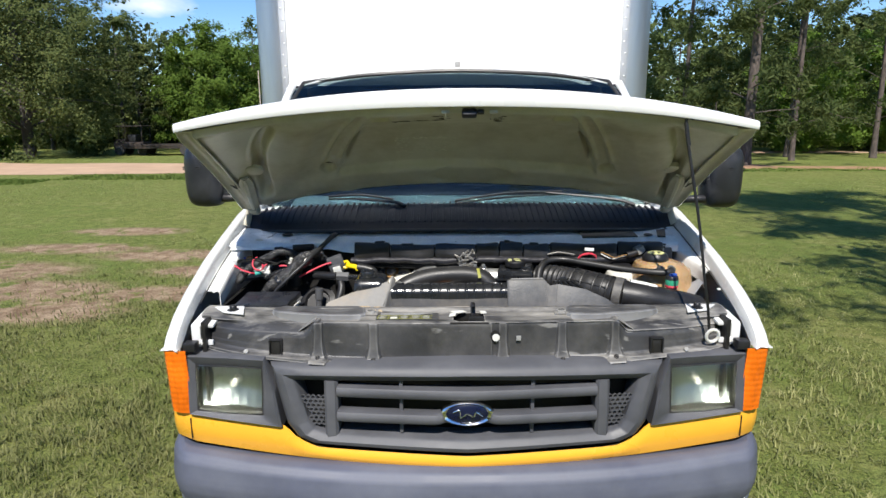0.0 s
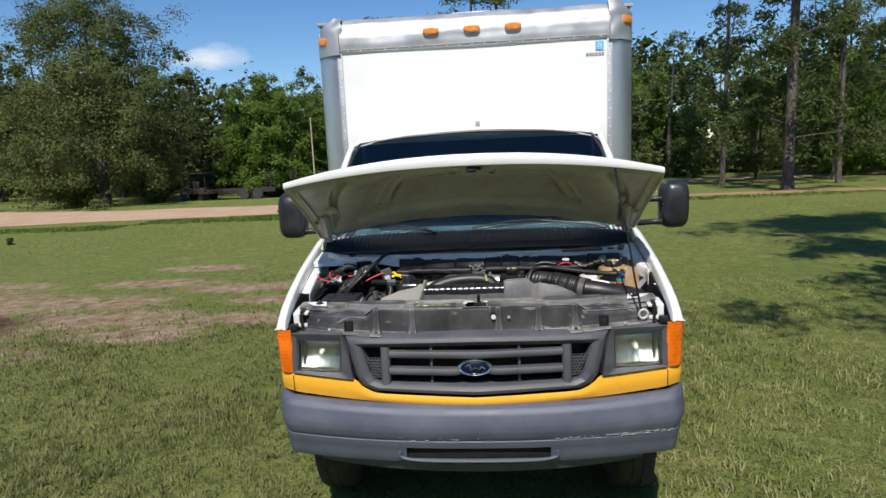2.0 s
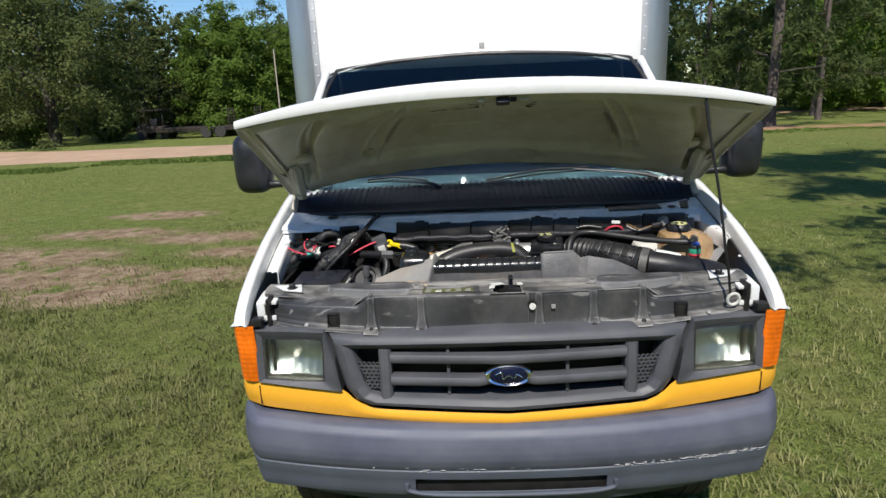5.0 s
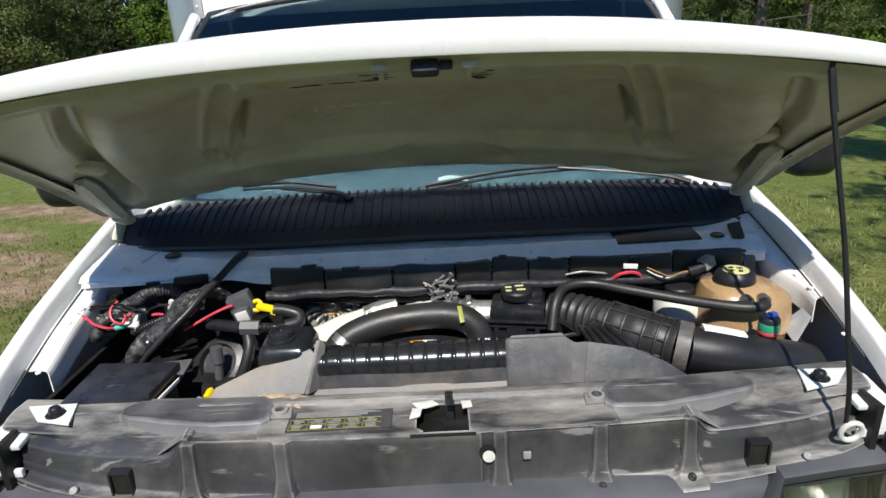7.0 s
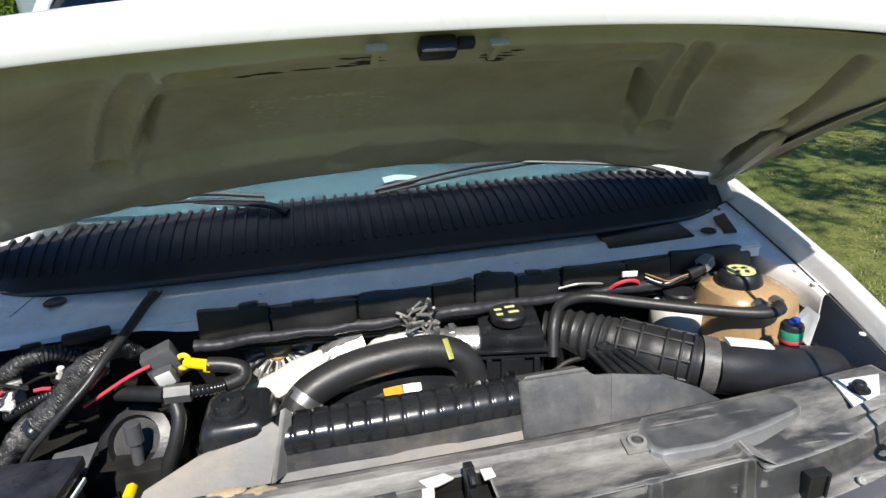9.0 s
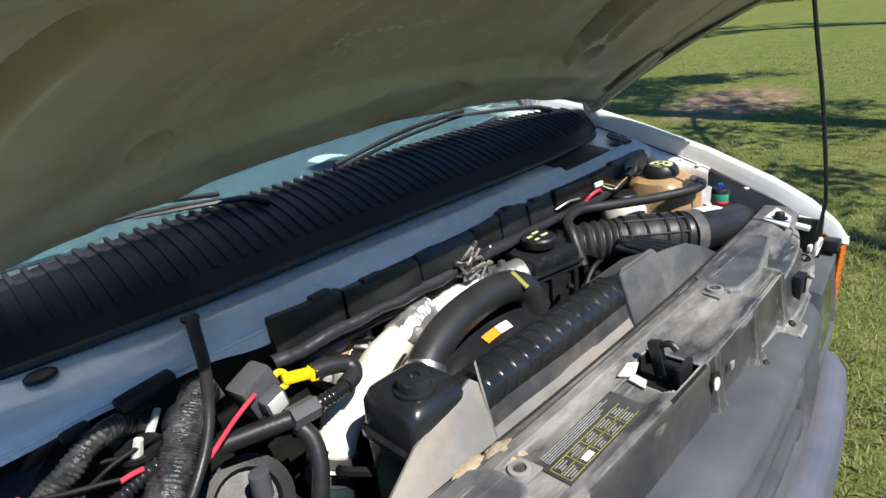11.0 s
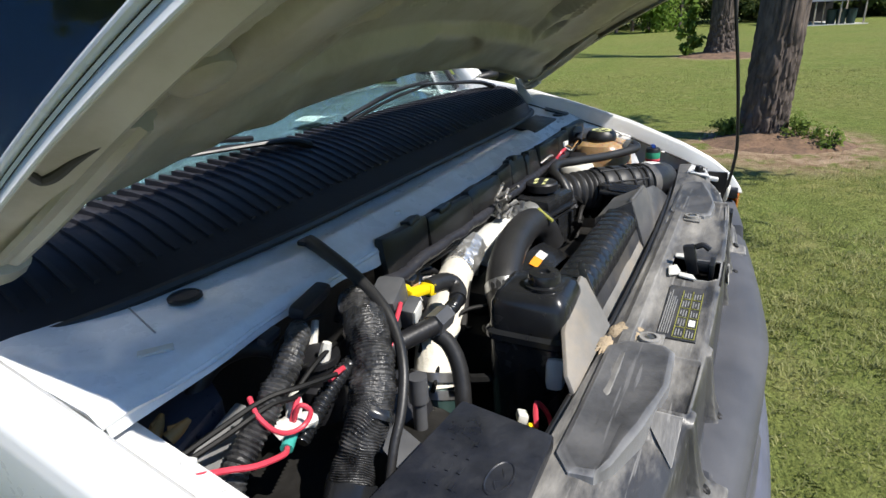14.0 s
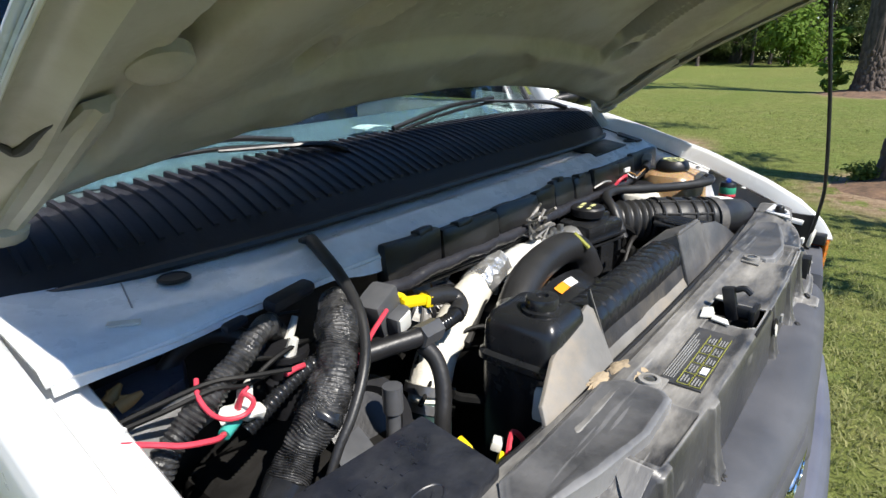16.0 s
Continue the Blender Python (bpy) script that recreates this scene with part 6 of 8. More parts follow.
for q in ((-0.422, 0.437, 1.126), (-0.408, 0.446, 1.150)):
    bm = B()
    tube(bm, [Vector(q), Vector(q) + Vector((0.007, 0.002, 0.014))], 0.045, n=2, sides=18)
    part("clamp", bm, M_STEEL, pipe)
random.seed(3)
bm = B()
for k in range(26):
    a = Vector((0.02 + random.uniform(-0.03, 0.03), 0.49 + random.uniform(-0.02, 0.02), 1.312 + random.uniform(-0.01, 0.02)))
    tube(bm, [a, a + Vector((random.uniform(-0.03, 0.03), random.uniform(-0.02, 0.02), random.uniform(0.0, 0.04))), a + Vector((random.uniform(-0.04, 0.04), random.uniform(-0.03, 0.02), random.uniform(0.01, 0.06)))], 0.0035, n=6, sides=5)
tagged(part("frayed_insulation", bm, M_CAST, truck, "frayed grey insulation strands"), kind="stuff")

# power steering reservoir
PSR = Matrix.Translation((0.212, 0.462, 0)) @ Matrix.Rotation(radians(-11), 4, "Z")
bm = B()
block(bm, (0, 0, 1.215), (0.126, 0.118, 0.14), 0.016)
block(bm, (0, 0, 1.300), (0.138, 0.130, 0.040), 0.014)
block(bm, (0, 0, 1.284), (0.150, 0.142, 0.007), 0.003)
block(bm, (0, 0, 1.270), (0.144, 0.136, 0.006), 0.003)
block(bm, (0.022, 0.012, 1.322), (0.080, 0.085, 0.020), 0.009)
bm.transform(PSR)
ps = part("fluid_reservoir", bm, M_SATIN, truck, "glossy black box-shaped fluid reservoir with a flanged seam")
for dx, dy, sx, sy in ((-0.050, -0.066, 0.012, 0.010), (0.0, -0.066, 0.050, 0.008), (0.050, -0.066, 0.012, 0.010), (-0.070, 0.0, 0.008, 0.05), (0.070, 0.0, 0.008, 0.05)):
    bm = B()
    block(bm, (dx, dy, 1.225), (sx, sy, 0.085), 0.003)
    bm.transform(PSR)
    part("rib", bm, M_SATIN, ps)
bm = B()
lathe(bm, (0.207, 0.454, 1.328), [(0.038, 0), (0.040, 0.010), (0.040, 0.018), (0.036, 0.022), (0.0, 0.022)], sides=26)
cap = part("cap", bm, M_BLACK, ps)
bm = B()
for dx, dy, w in ((-0.018, 0.008, 0.016), (0.010, 0.014, 0.022), (0.012, -0.010, 0.022), (-0.02, -0.014, 0.014)):
    block(bm, (0.205 + dx, 0.456 + dy, 1.3506), (w, 0.007, 0.0016), 0.0)
part("cap_print", bm, M_CAPDISC, cap)

# air intake
bm = B()
tube(bm, [(0.300, 0.468, 1.276), (0.335, 0.448, 1.280), (0.380, 0.408, 1.281), (0.412, 0.378, 1.280)], [0.048, 0.054, 0.056], n=57, sides=22, rib=0.11, every=7)
tube(bm, [(0.408, 0.382, 1.280), (0.45, 0.345, 1.277), (0.50, 0.305, 1.273), (0.548, 0.272, 1.268)], [0.055, 0.058, 0.058, 0.056], n=65, sides=22, rib=0.05, every=16)
duct = part("air_duct", bm, M_RUBBER, truck, "corrugated black rubber air intake duct", sharp=30)
run = spline([(0.408, 0.382, 1.280), (0.45, 0.345, 1.277), (0.50, 0.305, 1.273), (0.548, 0.272, 1.268)], 25)
heading = (run[-1] - run[0]).normalized()
across = heading.cross(Vector((0, 0, 1))).normalized()
over = across.cross(heading)
for a in (-50, -10, 30, 70, 110):
    d = across * math.cos(radians(a)) + over * math.sin(radians(a))
    bm = B()
    tube(bm, [q + d * 0.0565 for q in run[2:23:4]], 0.0032, n=14, sides=6)
    part("duct_rib", bm, M_RUBBER, duct)
for k in (3, 9, 15, 19, 22):
    bm = B()
    tube(bm, [run[k] + (across * math.cos(t) + over * math.sin(t)) * 0.0572 for t in [2 * math.pi * j / 24 for j in range(25)]], 0.0036, n=48, sides=6)
    part("duct_rib", bm, M_RUBBER, duct)
bm = B()
tube(bm, [(0.546, 0.273, 1.268), (0.572, 0.260, 1.265)], 0.060, n=2, sides=24)
part("collar", bm, M_DUSTY, duct)
bm = B()
tube(bm, [(0.568, 0.262, 1.265), (0.63, 0.248, 1.257), (0.70, 0.242, 1.244), (0.78, 0.245, 1.226), (0.84, 0.255, 1.208)], [0.052, 0.053, 0.053, 0.054, 0.054], n=24, sides=22)
part("inlet_tube", bm, M_BLACK, duct, "smooth black inlet tube")
bm = B()
tube(bm, [(0.600, 0.266, 1.316), (0.645, 0.258, 1.309), (0.69, 0.252, 1.299)], 0.018, n=8, sides=8, squash=0.2)
part("sticker", bm, M_LABEL, duct, "long white sticker")
bm = B()
prism(bm, [(0.335, 0.338, 1.300), (0.392, 0.345, 1.302), (0.420, 0.325, 1.298), (0.446, 0.228, 1.286), (0.352, 0.226, 1.286)], (0, 0, -0.010), 0.003)
for k in range(4):
    a, b = Vector((0.352 + 0.016 * k, 0.318, 1.302)), Vector((0.366 + 0.023 * k, 0.232, 1.290))
    tube(bm, [a, b], 0.0055, n=2, sides=8)
lathe(bm, (0.372, 0.330, 1.298), [(0.019, 0), (0.018, 0.010), (0.010, 0.014), (0.009, 0.010), (0, 0.010)], sides=16)
part("duct_bracket", bm, M_SATIN, duct, "ribbed black bracket with a bolt")
bm = B()
block(bm, (0.70, 0.30, 1.10), (0.28, 0.16, 0.20), 0.02)
part("air_box", bm, M_BLACK, truck, "black plastic air filter box")

# coolant reservoir
bm = B()
rows = []
for k, (z, sx, sy) in enumerate(((1.15, 0.075, 0.07), (1.17, 0.100, 0.088), (1.215, 0.116, 0.100), (1.240, 0.120, 0.104), (1.246, 0.124, 0.107), (1.252, 0.120, 0.104), (1.285, 0.118, 0.100), (1.322, 0.112, 0.094), (1.342, 0.094, 0.080), (1.352, 0.060, 0.056), (1.357, 0.043, 0.042))):
    rows.append([(0.760 + 0.010 * (z < 1.33) + 0.93 * sx * math.copysign(abs(math.cos(t)) ** 0.75, math.cos(t)), 0.433 + 0.93 * sy * math.copysign(abs(math.sin(t)) ** 0.75, math.sin(t)), z) for t in [2 * math.pi * a / 32 for a in range(32)]])
rings(bm, rows)
tank = part("coolant_reservoir", bm, M_TANK, truck, "aged tan translucent coolant reservoir", sharp=50)
for x in (0.748, 0.826):
    bm = B()
    prism(bm, [(x - 0.017, 0.512, 1.330), (x + 0.017, 0.512, 1.330), (x + 0.015, 0.520, 1.378), (x + 0.010, 0.521, 1.383), (x - 0.010, 0.521, 1.383), (x - 0.015, 0.520, 1.378)], (0, 0.005, 0), 0.001)
    part("mounting_tab", bm, M_SENSOR, tank, "dark upright mounting tab")
bm = B()
prof = [(0.047, 0), (0.049, 0.004), (0.047, 0.014), (0.043, 0.022), (0.038, 0.028), (0.0, 0.028)]
lathe(bm, (0.745, 0.430, 1.354), prof, sides=28)
cap = part("cap", bm, M_BLACK, tank, "black screw cap with a pale printed disc")
bm = B()
lathe(bm, (0.745, 0.430, 1.3825), [(0.031, 0), (0.030, 0.0012), (0, 0.0012)], sides=24)
part("cap_disc", bm, M_CAPDISC, cap)
bm = B()
for k in range(4):
    block(bm, (0.745 + 0.014 * math.cos(k * 1.57 + 0.5), 0.430 + 0.014 * math.sin(k * 1.57 + 0.5), 1.3842), (0.013, 0.009, 0.001), 0.0, rot=(0, 0, 20 * k))
part("cap_print", bm, M_BLACK, cap)
bm = B()
tube(bm, [(0.775, 0.350, 1.335), (0.765, 0.322, 1.333), (0.71, 0.325, 1.331), (0.60, 0.380, 1.332), (0.48, 0.432, 1.342), (0.40, 0.468, 1.348), (0.335, 0.462, 1.345), (0.300, 0.425, 1.32), (0.285, 0.39, 1.26)], 0.0125, n=60, sides=10)
tube(bm, [(0.735, 0.348, 1.333), (0.725, 0.330, 1.334), (0.69, 0.335, 1.332), (0.64, 0.360, 1.331)], 0.0115, n=16, sides=10)
part("overflow_hose", bm, M_RUBBER, tank)
for x, y in ((0.777, 0.348), (0.737, 0.346)):
    bm = B()
    tube(bm, [(x, y + 0.010, 1.335), (x, y - 0.006, 1.334)], 0.0155, n=2, sides=12)
    part("clamp", bm, M_STEEL, tank)
for x in (0.70, 0.80):
    bm = B()
    block(bm, (x, 0.545, 1.352), (0.055, 0.012, 0.07), 0.004, rot=(12, 0, 0))
    part("strap", bm, M_BLACK, tank)
bm = B()
prism(bm, [(0.84, 0.37, 1.262), (0.90, 0.39, 1.290), (0.90, 0.35, 1.285), (0.845, 0.31, 1.235)], (0, 0, -0.004), 0.001)
part("bracket", bm, M_ALUSHEET, tank)
# filter minder
bm = B()
lathe(bm, (0.750, 0.268, 1.282), [(0.019, 0), (0.019, 0.012), (0.022, 0.014), (0.022, 0.045), (0.019, 0.050), (0, 0.050)], sides=22)
fm = part("filter_gauge", bm, M_BLACK, truck, "round filter gauge with a green and red band")
bm = B()
lathe(bm, (0.750, 0.268, 1.300), [(0.0223, 0), (0.0226, 0.001), (0.0226, 0.018), (0.0223, 0.019)], sides=22)
part("green_band", bm, M_GREENBAND, fm, "green label band")
bm = B()
lathe(bm, (0.750, 0.268, 1.292), [(0.0223, 0), (0.0228, 0.001), (0.0228, 0.007), (0.0223, 0.008)], sides=22)
part("red_band", bm, M_RED, fm, "red label band")
bm = B()
block(bm, (0.754, 0.270, 1.336), (0.026, 0.014, 0.010), 0.004, rot=(0, 0, 20))
part("reset_button", bm, M_BLUECAP, fm, "blue reset button")
# master cylinder reservoir
bm = B()
lathe(bm, (0.632, 0.482, 1.220), [(0.058, 0), (0.062, 0.01), (0.062, 0.06), (0.054, 0.074), (0.034, 0.08), (0.034, 0.085)], sides=24)
mc = part("brake_fluid_reservoir", bm, M_PALE, truck, "white brake fluid reservoir")
bm = B()
lathe(bm, (0.632, 0.482, 1.303), [(0.037, 0), (0.037, 0.018), (0.033, 0.022), (0, 0.022)], sides=20)
part("cap", bm, M_BLACK, mc)

# loose wires on the reservoir side
for pts, m_, r in (([(0.46, 0.495, 1.345), (0.475, 0.485, 1.362), (0.505, 0.482, 1.368), (0.53, 0.49, 1.355), (0.53, 0.50, 1.33)], M_RED, 0.0045),
                   ([(0.55, 0.495, 1.365), (0.575, 0.49, 1.352), (0.60, 0.488, 1.345), (0.63, 0.485, 1.355), (0.655, 0.483, 1.362)], M_LABEL, 0.0018),
                   ([(0.55, 0.498, 1.372), (0.58, 0.488, 1.36), (0.605, 0.486, 1.35), (0.632, 0.482, 1.36), (0.657, 0.481, 1.365)], M_BROWN, 0.0018),
                   ([(0.552, 0.492, 1.358), (0.578, 0.484, 1.346), (0.602, 0.483, 1.341), (0.63, 0.480, 1.351), (0.656, 0.479, 1.36)], M_WIRE, 0.002),
                   ([(0.34, 0.50, 1.362), (0.38, 0.49, 1.372), (0.42, 0.495, 1.366), (0.45, 0.50, 1.36)], M_CAST, 0.003)):
    bm = B()
    tube(bm, pts, r, n=20, sides=6)
    part("loose_wire", bm, m_, truck)
bm = B()
tube(bm, [(0.65, 0.482, 1.362), (0.672, 0.485, 1.366), (0.69, 0.49, 1.372)], 0.013, n=5, sides=10)
plug = part("wire_plug", bm, M_BLACK, truck, "black and grey wire plug")
bm = B()
block(bm, (0.702, 0.497, 1.380), (0.034, 0.03, 0.03), 0.005, rot=(0, -25, 20))
part("plug_end", bm, M_GREYPART, plug)
bm = B()
block(bm, (0.50, 0.478, 1.386), (0.036, 0.006, 0.012), 0.001, rot=(0, 4, 0))
part("tray_tag", bm, M_LABEL, truck)

# fuse box
bm = B()
quad = [(-0.800, 0.165, 1.262), (-0.612, 0.170, 1.270), (-0.596, 0.300, 1.274), (-0.800, 0.325, 1.266)]
prism(bm, quad, (0, 0, -0.022), 0.006)
fb = part("fuse_box", bm, M_NAVY, truck, "dark lidded fuse box")
bm = B()
tube(bm, [(-0.703 + 0.026 * math.cos(t) - 0.003 * math.sin(t), 0.205 + 0.014 * math.sin(t), 1.2668 + 0.026 * 0.04 * math.cos(t)) for t in [2 * math.pi * k / 24 for k in range(25)]], 0.0016, n=48, sides=6)
tube(bm, [(-0.720, 0.203, 1.2662), (-0.709, 0.209, 1.2666), (-0.702, 0.200, 1.2668), (-0.688, 0.207, 1.2674)], 0.0012, n=16, sides=5)
part("embossed_oval", bm, M_NAVY, fb)
random.seed(19)
for r in range(3):
    for k in range(4 - r % 2):
        bm = B()
        block(bm, (-0.735 + 0.024 * k, 0.278 - 0.015 * r, 1.2674 + 0.0009 * k), (random.uniform(0.010, 0.02), 0.004, 0.002), 0.0, rot=(0, 1.5, random.uniform(-6, 6)))
        part("embossed_mark", bm, M_NAVY, fb)
bm = B()
prism(bm, [(-0.792, 0.180, 1.243), (-0.622, 0.185, 1.250), (-0.608, 0.290, 1.254), (-0.792, 0.310, 1.247)], (0, 0, -0.19), 0.008)
part("box_body", bm, M_BLACK, fb)
bm = B()
block(bm, (-0.601, 0.232, 1.240), (0.004, 0.090, 0.009), 0.001, rot=(0, 0, -7))
part("label", bm, M_LABEL, fb)

# wiring looms on the fuse box side
def crumple(bm, amount, size):
    for v in bm.verts:
        q = v.co * size
        v.co += amount * Vector((noise.noise(q), noise.noise(q + Vector((7, 1, 3))), noise.noise(q + Vector((2, 9, 5)))))


bm = B()
tube(bm, [(-0.545, 0.520, 1.330), (-0.565, 0.485, 1.366), (-0.598, 0.441, 1.372), (-0.630, 0.413, 1.345), (-0.670, 0.387, 1.314), (-0.707, 0.377, 1.284), (-0.737, 0.372, 1.256), (-0.764, 0.368, 1.228), (-0.788, 0.360, 1.195)], [0.022, 0.025, 0.027, 0.030, 0.031, 0.030, 0.028, 0.024, 0.010], n=500, sides=30, rib=0.075, every=5, squash=0.72)
crumple(bm, 0.012, 18)
crumple(bm, 0.0035, 55)
loom = part("wiring_loom", bm, M_TAPE, truck, "thick crumpled wiring loom in a black braided sleeve", sharp=60)
for k, (q, d) in enumerate((((-0.596, 0.444, 1.370), (-0.030, -0.024, -0.024)), ((-0.690, 0.382, 1.298), (-0.012, -0.004, -0.010)), ((-0.752, 0.370, 1.240), (-0.026, -0.005, -0.030)))):
    bm = B()
    tube(bm, [Vector(q), Vector(q) + Vector(d) * 0.5, Vector(q) + Vector(d)], [0.0315, 0.033, 0.031], n=8, sides=20, squash=0.72)
    crumple(bm, 0.006, 30)
    part("tape_wrap", bm, M_SATIN, loom)
bm = B()
tube(bm, [(-0.645, 0.520, 1.345), (-0.680, 0.488, 1.378), (-0.715, 0.461, 1.384), (-0.754, 0.450, 1.367), (-0.786, 0.446, 1.350), (-0.820, 0.443, 1.330), (-0.851, 0.444, 1.306), (-0.875, 0.445, 1.270)], 0.0165, n=180, sides=14, rib=0.14, every=4)
crumple(bm, 0.004, 30)
part("wiring_loom", bm, M_TAPE, truck, "taped corrugated wiring loom", sharp=60)
bm = B()
tube(bm, [(-0.62, 0.435, 1.325), (-0.665, 0.432, 1.327), (-0.70, 0.432, 1.316), (-0.735, 0.430, 1.302), (-0.765, 0.428, 1.290)], 0.0125, n=60, sides=10, rib=0.28, every=3)
part("wiring_loom", bm, M_SATIN, truck, "thin corrugated loom", sharp=60)
bm = B()
tube(bm, [(-0.516, 0.592, 1.430), (-0.527, 0.560, 1.424), (-0.549, 0.490, 1.403), (-0.577, 0.427, 1.380), (-0.601, 0.391, 1.355), (-0.634, 0.363, 1.327), (-0.671, 0.347, 1.293), (-0.702, 0.342, 1.262), (-0.735, 0.335, 1.215)], [0.011, 0.0095, 0.0075, 0.0065, 0.006], n=60, sides=10)
strap = part("cable_conduit", bm, M_RUBBER, truck, "black cable conduit clipped to the ledge")
bm = B()
block(bm, (-0.517, 0.597, 1.430), (0.028, 0.018, 0.009), 0.004)
part("clip", bm, M_BLACK, strap)
for pts, r in (([(-0.800, 0.457, 1.366), (-0.810, 0.438, 1.355), (-0.806, 0.422, 1.338), (-0.792, 0.414, 1.327), (-0.773, 0.409, 1.326), (-0.763, 0.407, 1.338), (-0.768, 0.418, 1.345), (-0.772, 0.428, 1.320)], 0.0030),
               ([(-0.775, 0.430, 1.318), (-0.766, 0.428, 1.336), (-0.755, 0.430, 1.345)], 0.0032),
               ([(-0.915, 0.452, 1.345), (-0.894, 0.437, 1.344), (-0.867, 0.428, 1.332), (-0.846, 0.412, 1.326), (-0.815, 0.405, 1.318), (-0.800, 0.414, 1.312)], 0.0034),
               ([(-0.705, 0.425, 1.338), (-0.690, 0.424, 1.340), (-0.676, 0.425, 1.338)], 0.0036),
               ([(-0.508, 0.440, 1.347), (-0.530, 0.432, 1.342), (-0.557, 0.424, 1.332), (-0.598, 0.410, 1.314), (-0.625, 0.408, 1.300)], 0.0036)):
    bm = B()
    tube(bm, pts, r, n=32, sides=8)
    part("red_wire", bm, M_RED, truck)
for pts in ([(-0.895, 0.475, 1.345), (-0.845, 0.458, 1.356), (-0.793, 0.441, 1.364), (-0.754, 0.424, 1.360), (-0.705, 0.412, 1.350)], [(-0.895, 0.468, 1.342), (-0.845, 0.450, 1.350), (-0.793, 0.436, 1.357), (-0.76, 0.430, 1.348), (-0.72, 0.44, 1.34)],
            [(-0.62, 0.50, 1.37), (-0.66, 0.50, 1.378), (-0.70, 0.505, 1.366), (-0.71, 0.51, 1.34)],
            [(-0.63, 0.47, 1.34), (-0.66, 0.455, 1.352), (-0.70, 0.45, 1.35), (-0.735, 0.452, 1.335)], [(-0.60, 0.48, 1.33), (-0.66, 0.47, 1.33), (-0.71, 0.475, 1.345), (-0.76, 0.48, 1.35)]):
    bm = B()
    tube(bm, pts, 0.0032, n=24, sides=6)
    part("black_wire", bm, M_WIRE, truck)
bm = B()
tube(bm, [(-0.799, 0.416, 1.310), (-0.775, 0.427, 1.313)], 0.0075, n=2, sides=10)
tj = part("wire_joint", bm, M_TEAL, truck, "taped wire joint in white and teal")
bm = B()
tube(bm, [(-0.790, 0.438, 1.312), (-0.775, 0.436, 1.318), (-0.755, 0.425, 1.312), (-0.745, 0.420, 1.306)], [0.006, 0.014, 0.015, 0.009], n=16, sides=9, squash=0.7)
tube(bm, [(-0.765, 0.432, 1.312), (-0.755, 0.440, 1.328), (-0.742, 0.445, 1.338)], [0.008, 0.011, 0.005], n=10, sides=8, squash=0.6)
crumple(bm, 0.006, 60)
part("white_wrap", bm, M_PALE, tj, "crumpled white wrap")
for q, d in (((-0.868, 0.535, 1.338), (0.022, 0.010, 0.012)), ((-0.862, 0.520, 1.336), (0.026, -0.006, 0.010))):
    bm = B()
    q, d = Vector(q), Vector(d)
    tube(bm, [q, q + d * 0.5, q + d], [0.0085, 0.0075, 0.0030], n=8, sides=10)
    ax = d.normalized()
    for s in SIDES:
        prism(bm, [q + ax * 0.002 + Vector((0, 0, s * 0.006)), q + ax * 0.016 + Vector((0, 0, s * 0.006)), q + ax * 0.004 + Vector((0, 0, s * 0.013))], (0.0, 0.0025, 0.0))
    part("wire_nut", bm, M_BROWN, truck, "tan twist-on wire nut")
bm = B()
tube(bm, [(-0.886, 0.552, 1.342), (-0.872, 0.540, 1.340)], 0.0055, n=2, sides=8)
part("crimp_joint", bm, M_BLUECAP, truck, "blue crimped wire joint")
bm = B()
tube(bm, [(-0.790, 0.575, 1.318), (-0.755, 0.568, 1.352), (-0.715, 0.550, 1.360), (-0.685, 0.525, 1.345), (-0.668, 0.505, 1.315)], 0.0125, n=26, sides=12)
part("short_hose", bm, M_RUBBER, truck)
bm = B()
prism(bm, [(-0.742, 0.598, 1.334), (-0.780, 0.526, 1.334), (-0.908, 0.494, 1.330), (-0.905, 0.595, 1.330)], (0, 0, -0.075), 0.005)
mb = part("module_box", bm, M_MODULE, truck, "large dark control module under the ledge")
bm = B()
prism(bm, [(-0.768, 0.520, 1.322), (-0.905, 0.484, 1.318), (-0.905, 0.472, 1.280), (-0.762, 0.506, 1.284)], (0.004, -0.012, -0.004), 0.003)
part("module_flange", bm, M_PADDARK, mb, "dull grey-black side flange")
bm = B()
lathe(bm, (-0.665, 0.475, 1.25), [(0.032, 0), (0.032, 0.05), (0.026, 0.055), (0.026, 0.08), (0.030, 0.082), (0.030, 0.09), (0, 0.09)], sides=18)
part("dark_canister", bm, M_BLACK, truck)
for a, b, r in (((-0.675, 0.46, 1.33), (-0.665, 0.455, 1.362), 0.009), ((-0.60, 0.468, 1.33), (-0.59, 0.47, 1.36), 0.008), ((-0.645, 0.50, 1.33), (-0.62, 0.51, 1.36), 0.007)):
    bm = B()
    rod(bm, a, b, r, r * 0.7, sides=8)
    part("pale_connector", bm, M_PALE, truck)

# sensor, yellow cap and elbow
bm = B()
block(bm, (-0.494, 0.470, 1.335), (0.062, 0.045, 0.062), 0.008, rot=(0, -18, 12))
conn = part("sensor_box", bm, M_SENSOR, truck, "grey sensor box with a pale plate")
bm = B()
block(bm, (-0.484, 0.438, 1.320), (0.040, 0.022, 0.040), 0.007, rot=(8, -14, 8))
part("plate_frame", bm, M_SENSOR, conn)
bm = B()
block(bm, (-0.483, 0.428, 1.320), (0.030, 0.006, 0.030), 0.002, rot=(8, -14, 8))
part("plate", bm, M_PALE, conn)
bm = B()
block(bm, (-0.430, 0.455, 1.330), (0.050, 0.020, 0.015), 0.006, rot=(0, 8, -14))
